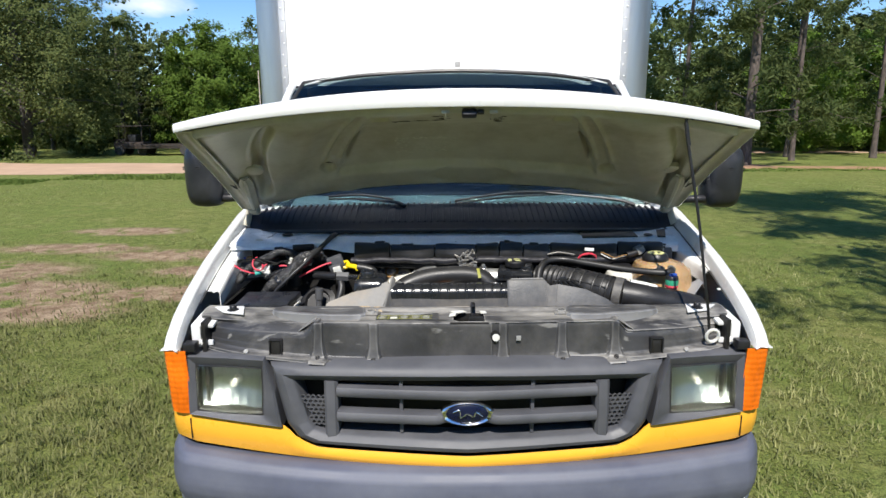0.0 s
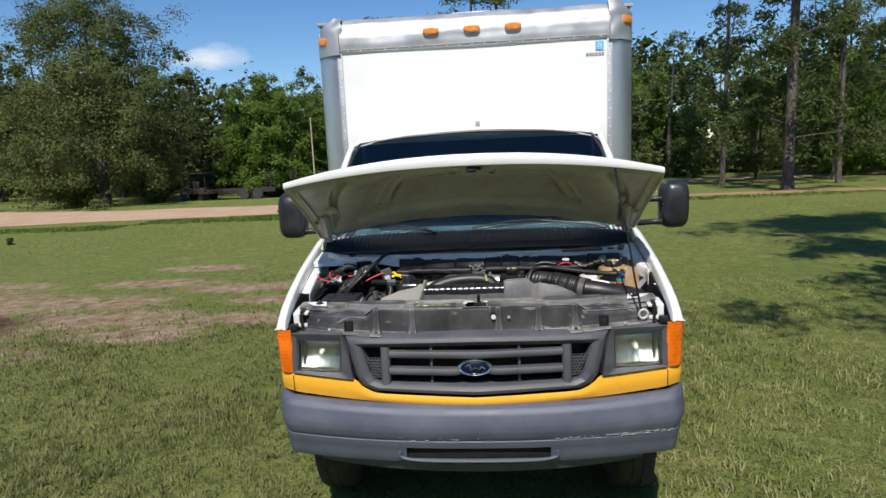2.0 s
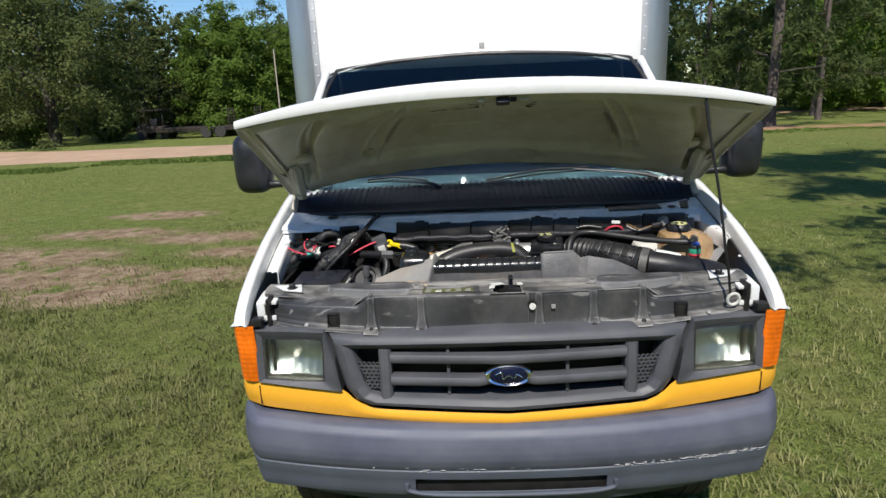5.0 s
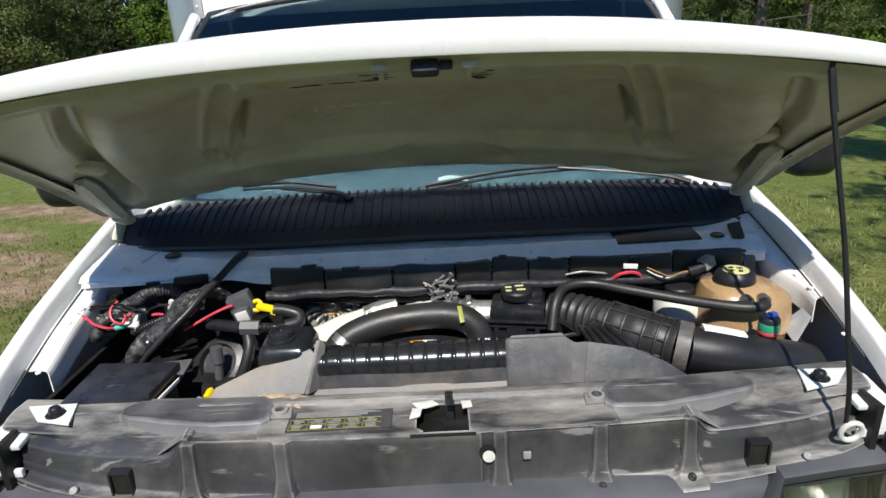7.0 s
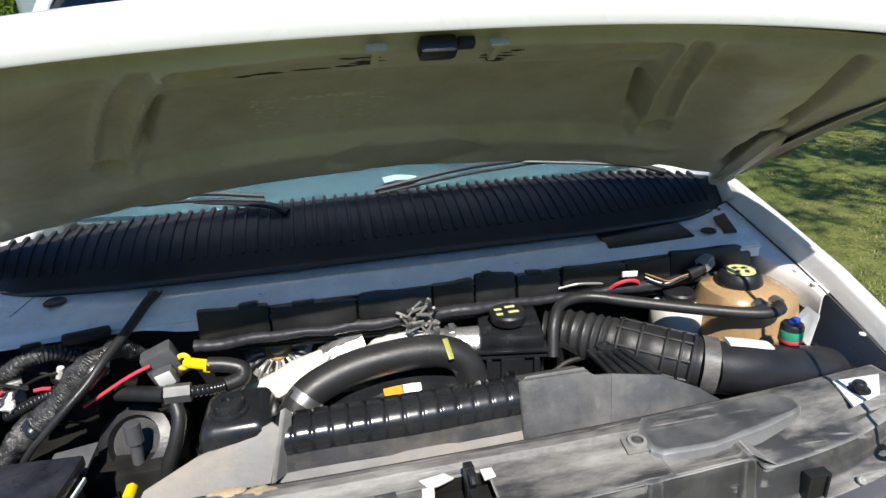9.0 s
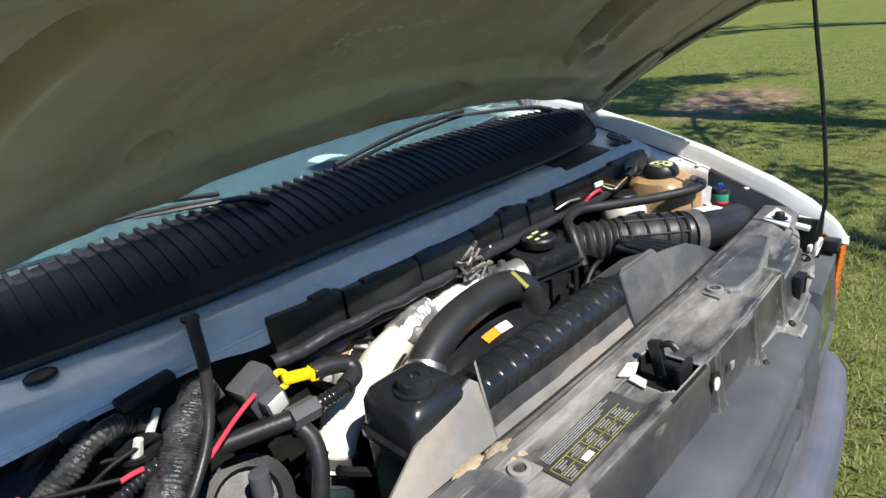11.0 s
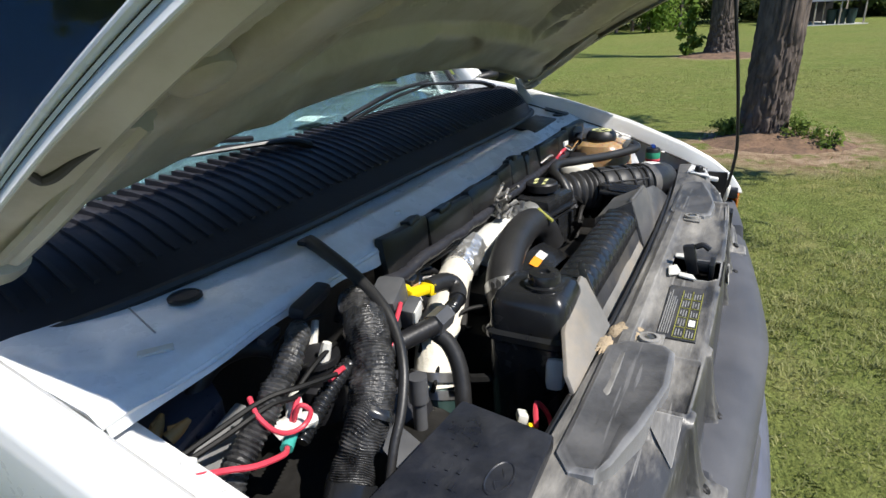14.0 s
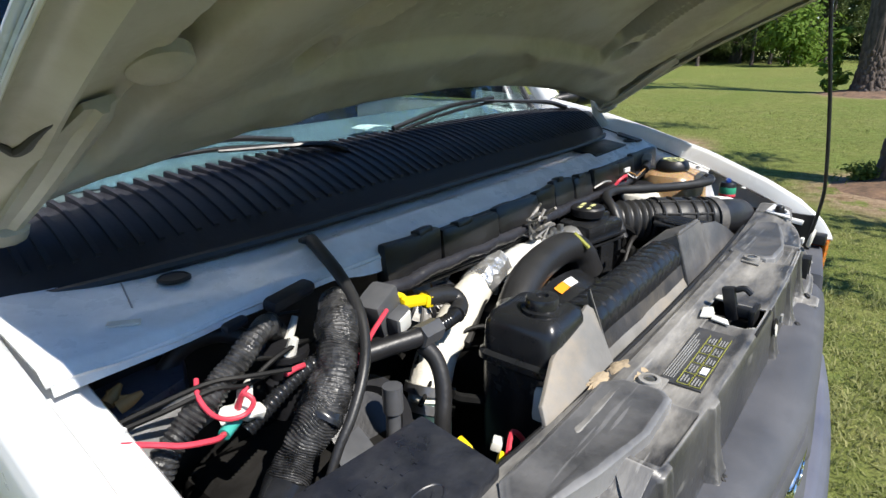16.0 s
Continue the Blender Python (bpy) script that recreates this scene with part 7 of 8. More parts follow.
tube(bm, [(-0.455 + 0.011 * math.cos(t), 0.462 + 0.005 * math.sin(t), 1.334 + 0.011 * math.sin(t)) for t in [2 * math.pi * k / 14 for k in range(15)]], 0.0055, n=30, sides=8)
block(bm, (-0.406, 0.449, 1.325), (0.016, 0.026, 0.020), 0.005, rot=(0, 12, -14))
part("yellow_handle", bm, M_YCAP, truck, "bright yellow plastic dipstick handle")
bm = B()
tube(bm, [(-0.408, 0.450, 1.326), (-0.375, 0.447, 1.322), (-0.345, 0.440, 1.312), (-0.347, 0.425, 1.300), (-0.375, 0.412, 1.297)], 0.0155, n=30, sides=12)
elbow = part("breather_hose", bm, M_RUBBER, truck, "black breather hose with a connector")
bm = B()
tube(bm, [(-0.375, 0.412, 1.297), (-0.400, 0.408, 1.297), (-0.438, 0.404, 1.300)], 0.0125, n=28, sides=12, rib=0.22, every=3)
part("corrugated_end", bm, M_SATIN, elbow)
bm = B()
tube(bm, [(-0.436, 0.404, 1.300), (-0.482, 0.402, 1.303)], 0.0185, n=2, sides=6)
part("connector", bm, M_SENSOR, elbow)
bm = B()
tube(bm, [(-0.480, 0.402, 1.303), (-0.524, 0.420, 1.301), (-0.575, 0.440, 1.298)], 0.015, n=10, sides=12)
part("tail", bm, M_BLACK, elbow)
bm = B()
tube(bm, [(-0.470, 0.405, 1.285), (-0.462, 0.385, 1.262), (-0.470, 0.365, 1.225), (-0.492, 0.350, 1.17), (-0.50, 0.345, 1.08)], 0.0135, n=24, sides=10)
part("lower_hose", bm, M_RUBBER, truck)
bm = B()
prism(bm, [(-0.615, 0.40, 1.225), (-0.680, 0.375, 1.232), (-0.690, 0.345, 1.215), (-0.625, 0.345, 1.205)], (0, 0, -0.006), 0.001)
part("grey_plate", bm, M_SENSOR, truck)
bm = B()
lathe(bm, (-0.560, 0.460, 1.165), [(0.055, 0), (0.06, 0.02), (0.06, 0.035), (0.07, 0.045), (0.05, 0.05), (0.045, 0.035), (0, 0.035)], axis=(-0.1, -0.75, 0.65), sides=26)
part("pulley_housing", bm, M_BLACK, truck, "dark round pulley housing")
bm = B()
rod(bm, (-0.560, 0.390, 1.06), (-0.551, 0.394, 1.220), 0.011)
rod(bm, (-0.551, 0.394, 1.215), (-0.550, 0.395, 1.256), 0.015)
part("tube_stub", bm, M_SENSOR, truck, "grey tube stub")
random.seed(14)
for k, m_ in enumerate((M_PALE, M_YCAP, M_PALE, M_GREYPART, M_YCAP)):
    bm = B()
    block(bm, (-0.525 + 0.03 * (k % 3) - 0.01 * k, 0.235 + 0.022 * (k // 2), 1.165 + 0.008 * k), (0.026, 0.016, 0.014), 0.004, rot=(random.uniform(-30, 30), random.uniform(-30, 30), random.uniform(0, 90)))
    part("small_connector", bm, m_, truck)
bm = B()
tube(bm, [(-0.50, 0.23, 1.18), (-0.47, 0.24, 1.20), (-0.455, 0.225, 1.17), (-0.48, 0.21, 1.14)], 0.004, n=16, sides=6)
part("red_wire", bm, M_RED, truck)

# alternator, and plain dark blocks added below to fill the unlit bay
bm = B()
AX = Vector((-0.15, -0.62, 0.77)).normalized()
AU = AX.orthogonal().normalized()
AW = AX.cross(AU)
AC = Vector((-0.278, 0.600, 1.236))
lathe(bm, AC, [(0.070, 0), (0.075, 0.01), (0.075, 0.050), (0.062, 0.058), (0.060, 0.050), (0.020, 0.050), (0.018, 0.066), (0.0, 0.066)], axis=AX, sides=32)
alt = part("alternator", bm, M_CAST, truck, "cast alternator with cooling fins")
for k in range(18):
    t = 2 * math.pi * k / 18
    d = AU * math.cos(t) + AW * math.sin(t)
    bm = B()
    tube(bm, [AC + AX * 0.058 + d * 0.034, AC + AX * 0.066 + d * 0.056, AC + AX * 0.052 + d * 0.077], [0.0035, 0.005, 0.0045], n=6, sides=6)
    part("fin", bm, M_CAST if k % 2 else M_BLACK, alt)
bm = B()
lathe(bm, AC + AX * 0.051, [(0.030, 0), (0.028, 0.004), (0.0, 0.005)], axis=AX, sides=20)
part("pulley_face", bm, M_BROWN, alt)
bm = B()
block(bm, (-0.02, 0.47, 0.97), (0.52, 0.24, 0.42), 0.03)
part("engine_block", bm, M_DARK, truck, "dark engine block, plain filler")
for nm, c, s in (("valve_cover", (-0.03, 0.50, 1.19), (0.36, 0.14, 0.08)), ("accessory_bracket", (0.30, 0.42, 1.02), (0.30, 0.26, 0.34)), ("heater_box", (-0.64, 0.47, 0.96), (0.30, 0.22, 0.42))):
    bm = B()
    block(bm, c, s, 0.025)
    part(nm, bm, M_DARK, truck)
random.seed(31)
for k in range(26):
    a = Vector((random.uniform(-0.45, 0.55), random.uniform(0.36, 0.49), random.uniform(1.16, 1.24)))
    b = a + Vector((random.uniform(-0.22, 0.22), random.uniform(-0.06, 0.06), random.uniform(-0.05, 0.05)))
    bm = B()
    tube(bm, [a, lerp(a, b, 0.5) + Vector((random.uniform(-0.04, 0.04), random.uniform(-0.03, 0.03), random.uniform(0, 0.04))), b], random.choice((0.004, 0.006, 0.009)), n=14, sides=7)
    part("engine_line", bm, random.choice((M_WIRE, M_RUBBER, M_WIRE, M_DARK)), truck)

# ---- the place round it ----
def ground_material():
    m = bpy.data.materials.new("lawn_and_earth")
    m.use_nodes = True
    t = m.node_tree
    p = t.nodes["Principled BSDF"]
    p.inputs["Roughness"].default_value = 0.95
    p.inputs["Specular IOR Level"].default_value = 0.1
    co = t.nodes.new("ShaderNodeTexCoord")

    def tex(scale, detail=5.0):
        n = t.nodes.new("ShaderNodeTexNoise")
        n.inputs["Scale"].default_value, n.inputs["Detail"].default_value = scale, detail
        n.inputs["Roughness"].default_value = 0.65
        t.links.new(co.outputs["Object"], n.inputs["Vector"])
        return n.outputs["Fac"]

    def ranged(value, a, b, lo=0.0, hi=1.0):
        r = t.nodes.new("ShaderNodeMapRange")
        r.inputs["From Min"].default_value, r.inputs["From Max"].default_value = a, b
        r.inputs["To Min"].default_value, r.inputs["To Max"].default_value = lo, hi
        t.links.new(value, r.inputs["Value"])
        return r.outputs["Result"]

    def mix(f, a, b):
        x = t.nodes.new("ShaderNodeMix")
        x.data_type = "RGBA"
        for key, v in (("A", a), ("B", b)):
            if isinstance(v, tuple):
                x.inputs[key].default_value = (*v, 1)
            else:
                t.links.new(v, x.inputs[key])
        t.links.new(f, x.inputs["Factor"])
        return x.outputs["Result"]

    def maths(op, a, b):
        x = t.nodes.new("ShaderNodeMath")
        x.operation, x.use_clamp = op, True
        for k, v in ((0, a), (1, b)):
            if isinstance(v, float):
                x.inputs[k].default_value = v
            else:
                t.links.new(v, x.inputs[k])
        return x.outputs["Value"]

    grass = mix(ranged(tex(0.5), 0.35, 0.65), (0.100, 0.162, 0.034), (0.180, 0.222, 0.062))
    grass = mix(ranged(tex(1.5, 8), 0.50, 0.66, 0, 0.75), grass, (0.300, 0.250, 0.120))
    grass = mix(ranged(tex(0.23, 6), 0.44, 0.66, 0, 0.70), grass, (0.240, 0.205, 0.080))
    grass = mix(ranged(tex(8.0), 0.42, 0.60, 0, 0.92), grass, (0.056, 0.076, 0.018))
    grass = mix(ranged(tex(3.6, 6), 0.44, 0.62, 0, 0.55), grass, (0.095, 0.120, 0.028))
    grass = mix(ranged(tex(48.0, 4), 0.38, 0.66, 0, 0.75), grass, (0.268, 0.298, 0.082))
    earth = mix(ranged(tex(6.0), 0.35, 0.65), (0.230, 0.150, 0.092), (0.50, 0.375, 0.250))
    earth = mix(ranged(tex(40.0), 0.4, 0.7, 0, 0.6), earth, (0.17, 0.112, 0.068))
    # bare patches where wheels have worn the lawn
    sep = t.nodes.new("ShaderNodeSeparateXYZ")
    t.links.new(co.outputs["Object"], sep.inputs["Vector"])

    def patch(cx, cy, rx, ry):
        v = t.nodes.new("ShaderNodeVectorMath")
        v.operation = "SUBTRACT"
        v.inputs[1].default_value = (cx, cy, 0)
        t.links.new(co.outputs["Object"], v.inputs[0])
        s = t.nodes.new("ShaderNodeVectorMath")
        s.operation = "MULTIPLY"
        s.inputs[1].default_value = (1 / rx, 1 / ry, 0)
        t.links.new(v.outputs["Vector"], s.inputs[0])
        n = t.nodes.new("ShaderNodeVectorMath")
        n.operation = "LENGTH"
        t.links.new(s.outputs["Vector"], n.inputs[0])
        return ranged(n.outputs["Value"], 1.0, 0.25)
    bare = None
    for q in PATCHES:
        k = patch(*q)
        bare = k if bare is None else maths("MAXIMUM", bare, k)
    bare = maths("MULTIPLY", bare, ranged(tex(2.8, 9.0), 0.38, 0.50, 0.0, 2.0))
    soil = maths("MULTIPLY", patch(-7.6, 4.6, 1.5, 1.15), ranged(tex(1.7, 7.0), 0.36, 0.52, 0.0, 1.6))
    earth = mix(soil, earth, (0.070, 0.040, 0.026))
    col = mix(bare, grass, earth)
    t.links.new(col, p.inputs["Base Color"])
    b = t.nodes.new("ShaderNodeBump")
    b.inputs["Strength"].default_value, b.inputs["Distance"].default_value = 0.85, 0.06
    t.links.new(tex(35.0, 6), b.inputs["Height"])
    t.links.new(b.outputs["Normal"], p.inputs["Normal"])
    return m


PATCHES = [(-7.6, 4.6, 2.2, 1.5), (-8.2, 6.1, 2.2, 0.9), (-6.4, 6.0, 1.8, 0.7), (-5.4, 5.0, 1.9, 0.7), (-4.5, 4.3, 1.3, 0.6), (-3.4, 4.9, 1.2, 0.45), (-6.2, 3.4, 1.4, 0.5), (-9.6, 7.4, 2.0, 0.7), (-6.0, 7.5, 1.5, 0.5), (-4.2, 7.0, 1.3, 0.5), (-5.9, 9.0, 1.3, 0.5), (-3.3, 6.0, 1.0, 0.4),
           (9.8, 3.6, 2.0, 1.2), (7.9, -0.4, 1.9, 1.6), (24.5, 1.3, 2.4, 2.0), (13.2, 23.2, 4.0, 1.0)]


def ground_z(x, y):
    return G0 + 0.05 * noise.noise((x * 0.10, y * 0.10, 0)) * min(1, max(0, (math.hypot(x, y - 1) - 3) / 4))


bm = B()
xs = sorted({round(v, 2) for v in list(np.linspace(-24, 40, 90)) + list(np.linspace(-400, 400, 40))})
ys = sorted({round(v, 2) for v in list(np.linspace(-14, 44, 84)) + list(np.linspace(-400, 500, 40))})
gv = [[bm.verts.new((x, y, ground_z(x, y))) for y in ys] for x in xs]
for i in range(len(xs) - 1):
    for j in range(len(ys) - 1):
        bm.faces.new((gv[i][j], gv[i + 1][j], gv[i + 1][j + 1], gv[i][j + 1]))
ground = part("ground", bm, ground_material(), None, "mown lawn with worn bare patches of earth", sharp=180)
tagged(ground, kind="structure", category="ground")

M_ROAD = mat("pale_clay_road", (0.46, 0.31, 0.20), 0.95, var=0.16, scale=0.8, bump=0.3, bscale=8, dust=(0.36, 0.23, 0.14), dust_amount=0.6, dust_scale=0.5)
M_REDCLAY = mat("red_clay_strip", (0.36, 0.20, 0.11), 0.95, var=0.2, scale=1.2, bump=0.3, bscale=8, dust=(0.10, 0.11, 0.03), dust_amount=0.7, dust_scale=1.0)


def strip(name, pts, halves, material, label):
    bm = B()
    c = spline(pts, 60)
    rows = []
    for k, q in enumerate(c):
        tt = (c[min(k + 1, 59)] - c[max(k - 1, 0)]).normalized()
        nn = Vector((-tt.y, tt.x, 0))
        h = lerp(halves[0], halves[1], k / 59)
        rows.append([q + nn * (h * f + (0.4 * noise.noise((q.x * 0.3, q.y * 0.3, f)) if abs(f) == 1 else 0)) + Vector((0, 0, ground_z(q.x, q.y) + 0.012 + 0.05 * (1 - f * f))) for f in (-1, -0.6, 0, 0.6, 1)])
    rings(bm, rows, closed=False, cap=False)
    return tagged(part(name, bm, material, None, label), kind="structure", category="road")


strip("road", [(-70, 42, 0), (-48, 34.5, 0), (-31, 27.8, 0), (-21, 25.2, 0), (-13.5, 24.8, 0), (-6, 25.6, 0), (2, 27.0, 0), (8, 28, 0)], (5.2, 1.6), M_ROAD, "pale clay farm road")
strip("track", [(4, 23.6, 0), (9, 23.4, 0), (14, 23.0, 0), (20, 22.0, 0), (34, 19.0, 0)], (0.6, 0.9), M_REDCLAY, "narrow red clay track")
strip("lane", [(8, 38, 0), (16, 37, 0), (26, 35, 0), (40, 30, 0), (60, 20, 0)], (1.2, 1.2), M_ROAD, "pale gravel lane")

# grass blades
rng = np.random.default_rng(4)


def patch_mask(x, y):
    k = np.zeros_like(x)
    for cx, cy, rx, ry in PATCHES:
        k = np.maximum(k, 1 - np.hypot((x - cx) / rx, (y - cy) / ry))
    return np.clip(k * 1.6, 0, 0.93)


def blades(name, n, xr, yr, h0, h1, w, fall, label, material, spread=0.03):
    k = 9
    x = np.repeat(rng.uniform(*xr, n // k), k) + rng.normal(0, spread, n // k * k)
    y = np.repeat(rng.uniform(*yr, n // k), k) + rng.normal(0, spread, n // k * k)
    n = len(x)
    keep = rng.random(n) > patch_mask(x, y)
    keep &= ~((np.abs(x) < 1.0) & (y > -0.1) & (y < 6.5))
    # the sown area thins out towards its outer sides
    rim = np.minimum(np.minimum(y - yr[0], yr[1] - y), np.where(x > 0, xr[1] - x, x - xr[0]) if xr[0] < 0 < xr[1] else np.where(abs(xr[1]) > abs(xr[0]), xr[1] - x, x - xr[0]))
    keep &= rng.random(n) < np.clip(rim / min(1.6, 0.2 * (yr[1] - yr[0])), 0, 1)
    if fall:
        d = np.hypot(x, y + 2.5)
        keep &= rng.random(n) < np.clip(fall / d, 0, 1) ** 1.3
    x, y = x[keep], y[keep]
    n = len(x)
    cl = np.sin(x * 1.7 + np.sin(y * 2.3)) * np.sin(y * 1.3 + np.cos(x * 1.9))
    d = np.hypot(x, y + 2.0)
    h = rng.uniform(h0, h1, n) * (0.85 + 0.35 * cl)
    ww = w * (1 + 0.09 * np.clip(d - 4, 0, 20))
    a = rng.uniform(0, 2 * np.pi, n)
    lean = rng.uniform(0.25, 1.25, n) * h
    dx, dy = np.cos(a), np.sin(a)
    sx, sy = -dy * ww, dx * ww
    z = np.full(n, G0 - 0.015) + 0.03
    base = np.stack([x, y, z - 0.03], 1)
    v0 = base + np.stack([sx, sy, 0 * x], 1)
    v1 = base - np.stack([sx, sy, 0 * x], 1)
    mid = base + np.stack([dx * lean * 0.35, dy * lean * 0.35, h * 0.62], 1)
    v2 = mid - np.stack([sx, sy, 0 * x], 1) * 0.75
    v3 = mid + np.stack([sx, sy, 0 * x], 1) * 0.75
    tip = base + np.stack([dx * lean, dy * lean, h * np.where(lean > h * 0.9, 0.72, 0.95)], 1)
    verts = np.stack([v0, v1, v2, v3, tip], 1).reshape(-1, 3)
    i = np.arange(n)[:, None] * 5
    tris = np.concatenate([i + np.array([[0, 1, 2]]), i + np.array([[0, 2, 3]]), i + np.array([[3, 2, 4]])], 1).reshape(-1, 3)
    ob = raw_part(name, verts, tris, material, None, label)
    return tagged(ob, category="grass", kind="stuff")


M_GRASS = leafy("grass_blades", (0.080, 0.110, 0.026), (0.385, 0.372, 0.165), 0.38, 5.0)
M_DRYGRASS = leafy("drier_grass_blades", (0.105, 0.140, 0.034), (0.520, 0.500, 0.230), 0.40, 3.0)
M_WEED = leafy("weed_leaves", (0.12, 0.19, 0.04), (0.25, 0.31, 0.08), 0.5, 0.5)
blades("lawn_grass", 240000, (-8.6, 9.5), (-3.6, 9), 0.024, 0.062, 0.0030, 7.0, "short green lawn grass with dry blades", M_GRASS)
blades("lawn_grass", 80000, (-26, 26), (-4, 24), 0.012, 0.032, 0.006, 20.0, "short green lawn grass farther off", M_GRASS, 0.4)
blades("lawn_grass", 110000, (0.0, 7.6), (-3.6, 6.5), 0.04, 0.10, 0.0042, 3.6, "short green lawn grass beside the truck, half of it dry", M_DRYGRASS)
blades("lawn_grass", 135000, (-7.2, 0.0), (-3.6, 5.9), 0.035, 0.095, 0.0042, 4.0, "longer tufted lawn grass in front of the truck", M_GRASS)
blades("rough_grass", 900, (7.5, 8.9), (-1.2, 0.8), 0.05, 0.17, 0.005, 0, "weedy grass round the pine's foot", M_WEED, 0.12)
blades("rough_grass", 16000, (-24, -14), (17.6, 19.6), 0.05, 0.13, 0.008, 0, "taller rough grass beside the road", M_WEED)
blades("rough_grass", 12000, (-14, -6), (19.2, 21.6), 0.05, 0.13, 0.008, 0, "taller rough grass at the road's bend", M_WEED)
blades("rough_grass", 14000, (5, 26), (21.0, 22.6), 0.05, 0.13, 0.008, 0, "rough grass beside the clay track", M_WEED)

M_BARK = mat("pine_bark", (0.125, 0.098, 0.084), 0.95, var=0.55, scale=7, bump=1.0, bscale=16, stretch=(1, 1, 0.35), dust=(0.030, 0.024, 0.021), dust_amount=1.0, dust_scale=10)
M_BARK2 = mat("grey_bark", (0.075, 0.063, 0.052), 0.95, var=0.35, scale=6, bump=0.8, bscale=14, stretch=(1, 1, 0.4), dust=(0.05, 0.045, 0.038), dust_amount=0.7, dust_scale=8)
L_OAK = leafy("oak_leaves", (0.066, 0.102, 0.032), (0.175, 0.215, 0.072), 0.45, 0.30)
L_LIGHT = leafy("sweetgum_leaves", (0.115, 0.195, 0.034), (0.235, 0.345, 0.066), 0.5, 0.30)
L_OLIVE = leafy("hickory_leaves", (0.072, 0.098, 0.032), (0.170, 0.192, 0.066), 0.45, 0.22)
L_PINE = leafy("pine_needles", (0.060, 0.095, 0.030), (0.170, 0.200, 0.070), 0.45, 0.4)
L_FAR = leafy("woodland_leaves", (0.056, 0.085, 0.028), (0.160, 0.195, 0.065), 0.4, 0.12)


def leaf_cloud(centres, radii, per, size, rg, flat=0.75, long=1.6):
    """Small pointed leaves round clump centres, facing outwards and up as leaves do."""
    c = np.repeat(centres, per, 0)
    r = np.repeat(radii, per)[:, None]
    n = len(c)
    off = rg.normal(0, 0.5, (n, 3)) * r
    off[:, 2] *= flat
    p = c + off
    mid = centres.mean(0)
    out = (p - mid) / (np.abs(centres - mid).max() + 0.1)
    nn = off / r * 0.55 + out * 0.55 + np.array([0, 0, 0.55]) + rg.normal(0, 0.42, (n, 3))
    nn /= np.linalg.norm(nn, axis=1)[:, None] + 1e-6
    a = np.cross(nn, rg.normal(0, 1, (n, 3)))
    a /= np.linalg.norm(a, axis=1)[:, None] + 1e-6
    b = np.cross(nn, a)
    s = rg.uniform(0.6, 1.25, n)[:, None] * size
    verts = np.stack([p - a * s * long * 0.5, p + b * s * 0.5, p + a * s * long * 0.5, p - b * s * 0.5], 1).reshape(-1, 3)
    faces = np.arange(4 * n).reshape(-1, 4)
    return verts, faces


def broadleaf(name, seed, h, cr, tr, leaves, bark, leaf_m, label, leaf_size=0.22, clear=0.18, per=95, clumps=150, m=None, fullness=0.6, limbs=16):
    rg = np.random.default_rng(seed)
    ob = thing(name, label, "tree", m=m)
    bm = B()
    top = Vector((rg.uniform(-0.4, 0.4), rg.uniform(-0.4, 0.4), h * 0.84))
    trunk = [Vector((0, 0, -0.15)), Vector((0.05, 0, h * 0.2)), Vector((top.x * 0.4, top.y * 0.5, h * 0.5)), top]
    tube(bm, trunk, [tr * 1.35, tr, tr * 0.65, tr * 0.12], n=22, sides=12)
    axis_pts = spline(trunk, 40)
    cen, rad = [], []
    for k in range(limbs):
        f = lerp(clear + 0.05, 0.92, (k + rg.uniform(0, 0.8)) / limbs)
        s = axis_pts[min(39, int(f * 39))]
        az = k * 2.4 + rg.uniform(-0.5, 0.5)
        env = math.sin(min(1, (f - clear * 0.6) / (1.03 - clear * 0.6)) ** 0.75 * math.pi) ** fullness
        reach = cr * env * (rg.uniform(0.75, 1.12) if limbs < 20 else rg.uniform(0.86, 1.06))
        e = s + Vector((math.cos(az) * reach, math.sin(az) * reach, rg.uniform(0.05, 0.35) * reach))
        mid = lerp(s, e, 0.5) + Vector((0, 0, 0.12 * reach))
        tube(bm, [s, mid, e], [tr * 0.32 * (1.1 - f), tr * 0.17 * (1.1 - f), 0.012], n=9, sides=6)
        for j in range(clumps // limbs):
            g = rg.uniform(0.3, 1.05) ** 0.7
            q = lerp(s, e, g) + Vector(rg.normal(0, 1, 3)) * reach * 0.20
            cen.append(q)
            rad.append(rg.uniform(0.35, 0.75) * cr * 0.24)
    for k in range(max(4, clumps // 14)):
        cen.append(top + Vector((rg.normal(0, 0.16) * cr, rg.normal(0, 0.16) * cr, rg.uniform(-0.10, 0.10) * h)))
        rad.append(rg.uniform(0.4, 0.7) * cr * 0.24)
    part("trunk", bm, bark, ob)
    v, fc = leaf_cloud(np.array([list(q) for q in cen]), np.array(rad), per, leaf_size, rg)
    raw_part("crown", v, fc, leaf_m, ob)
    return ob


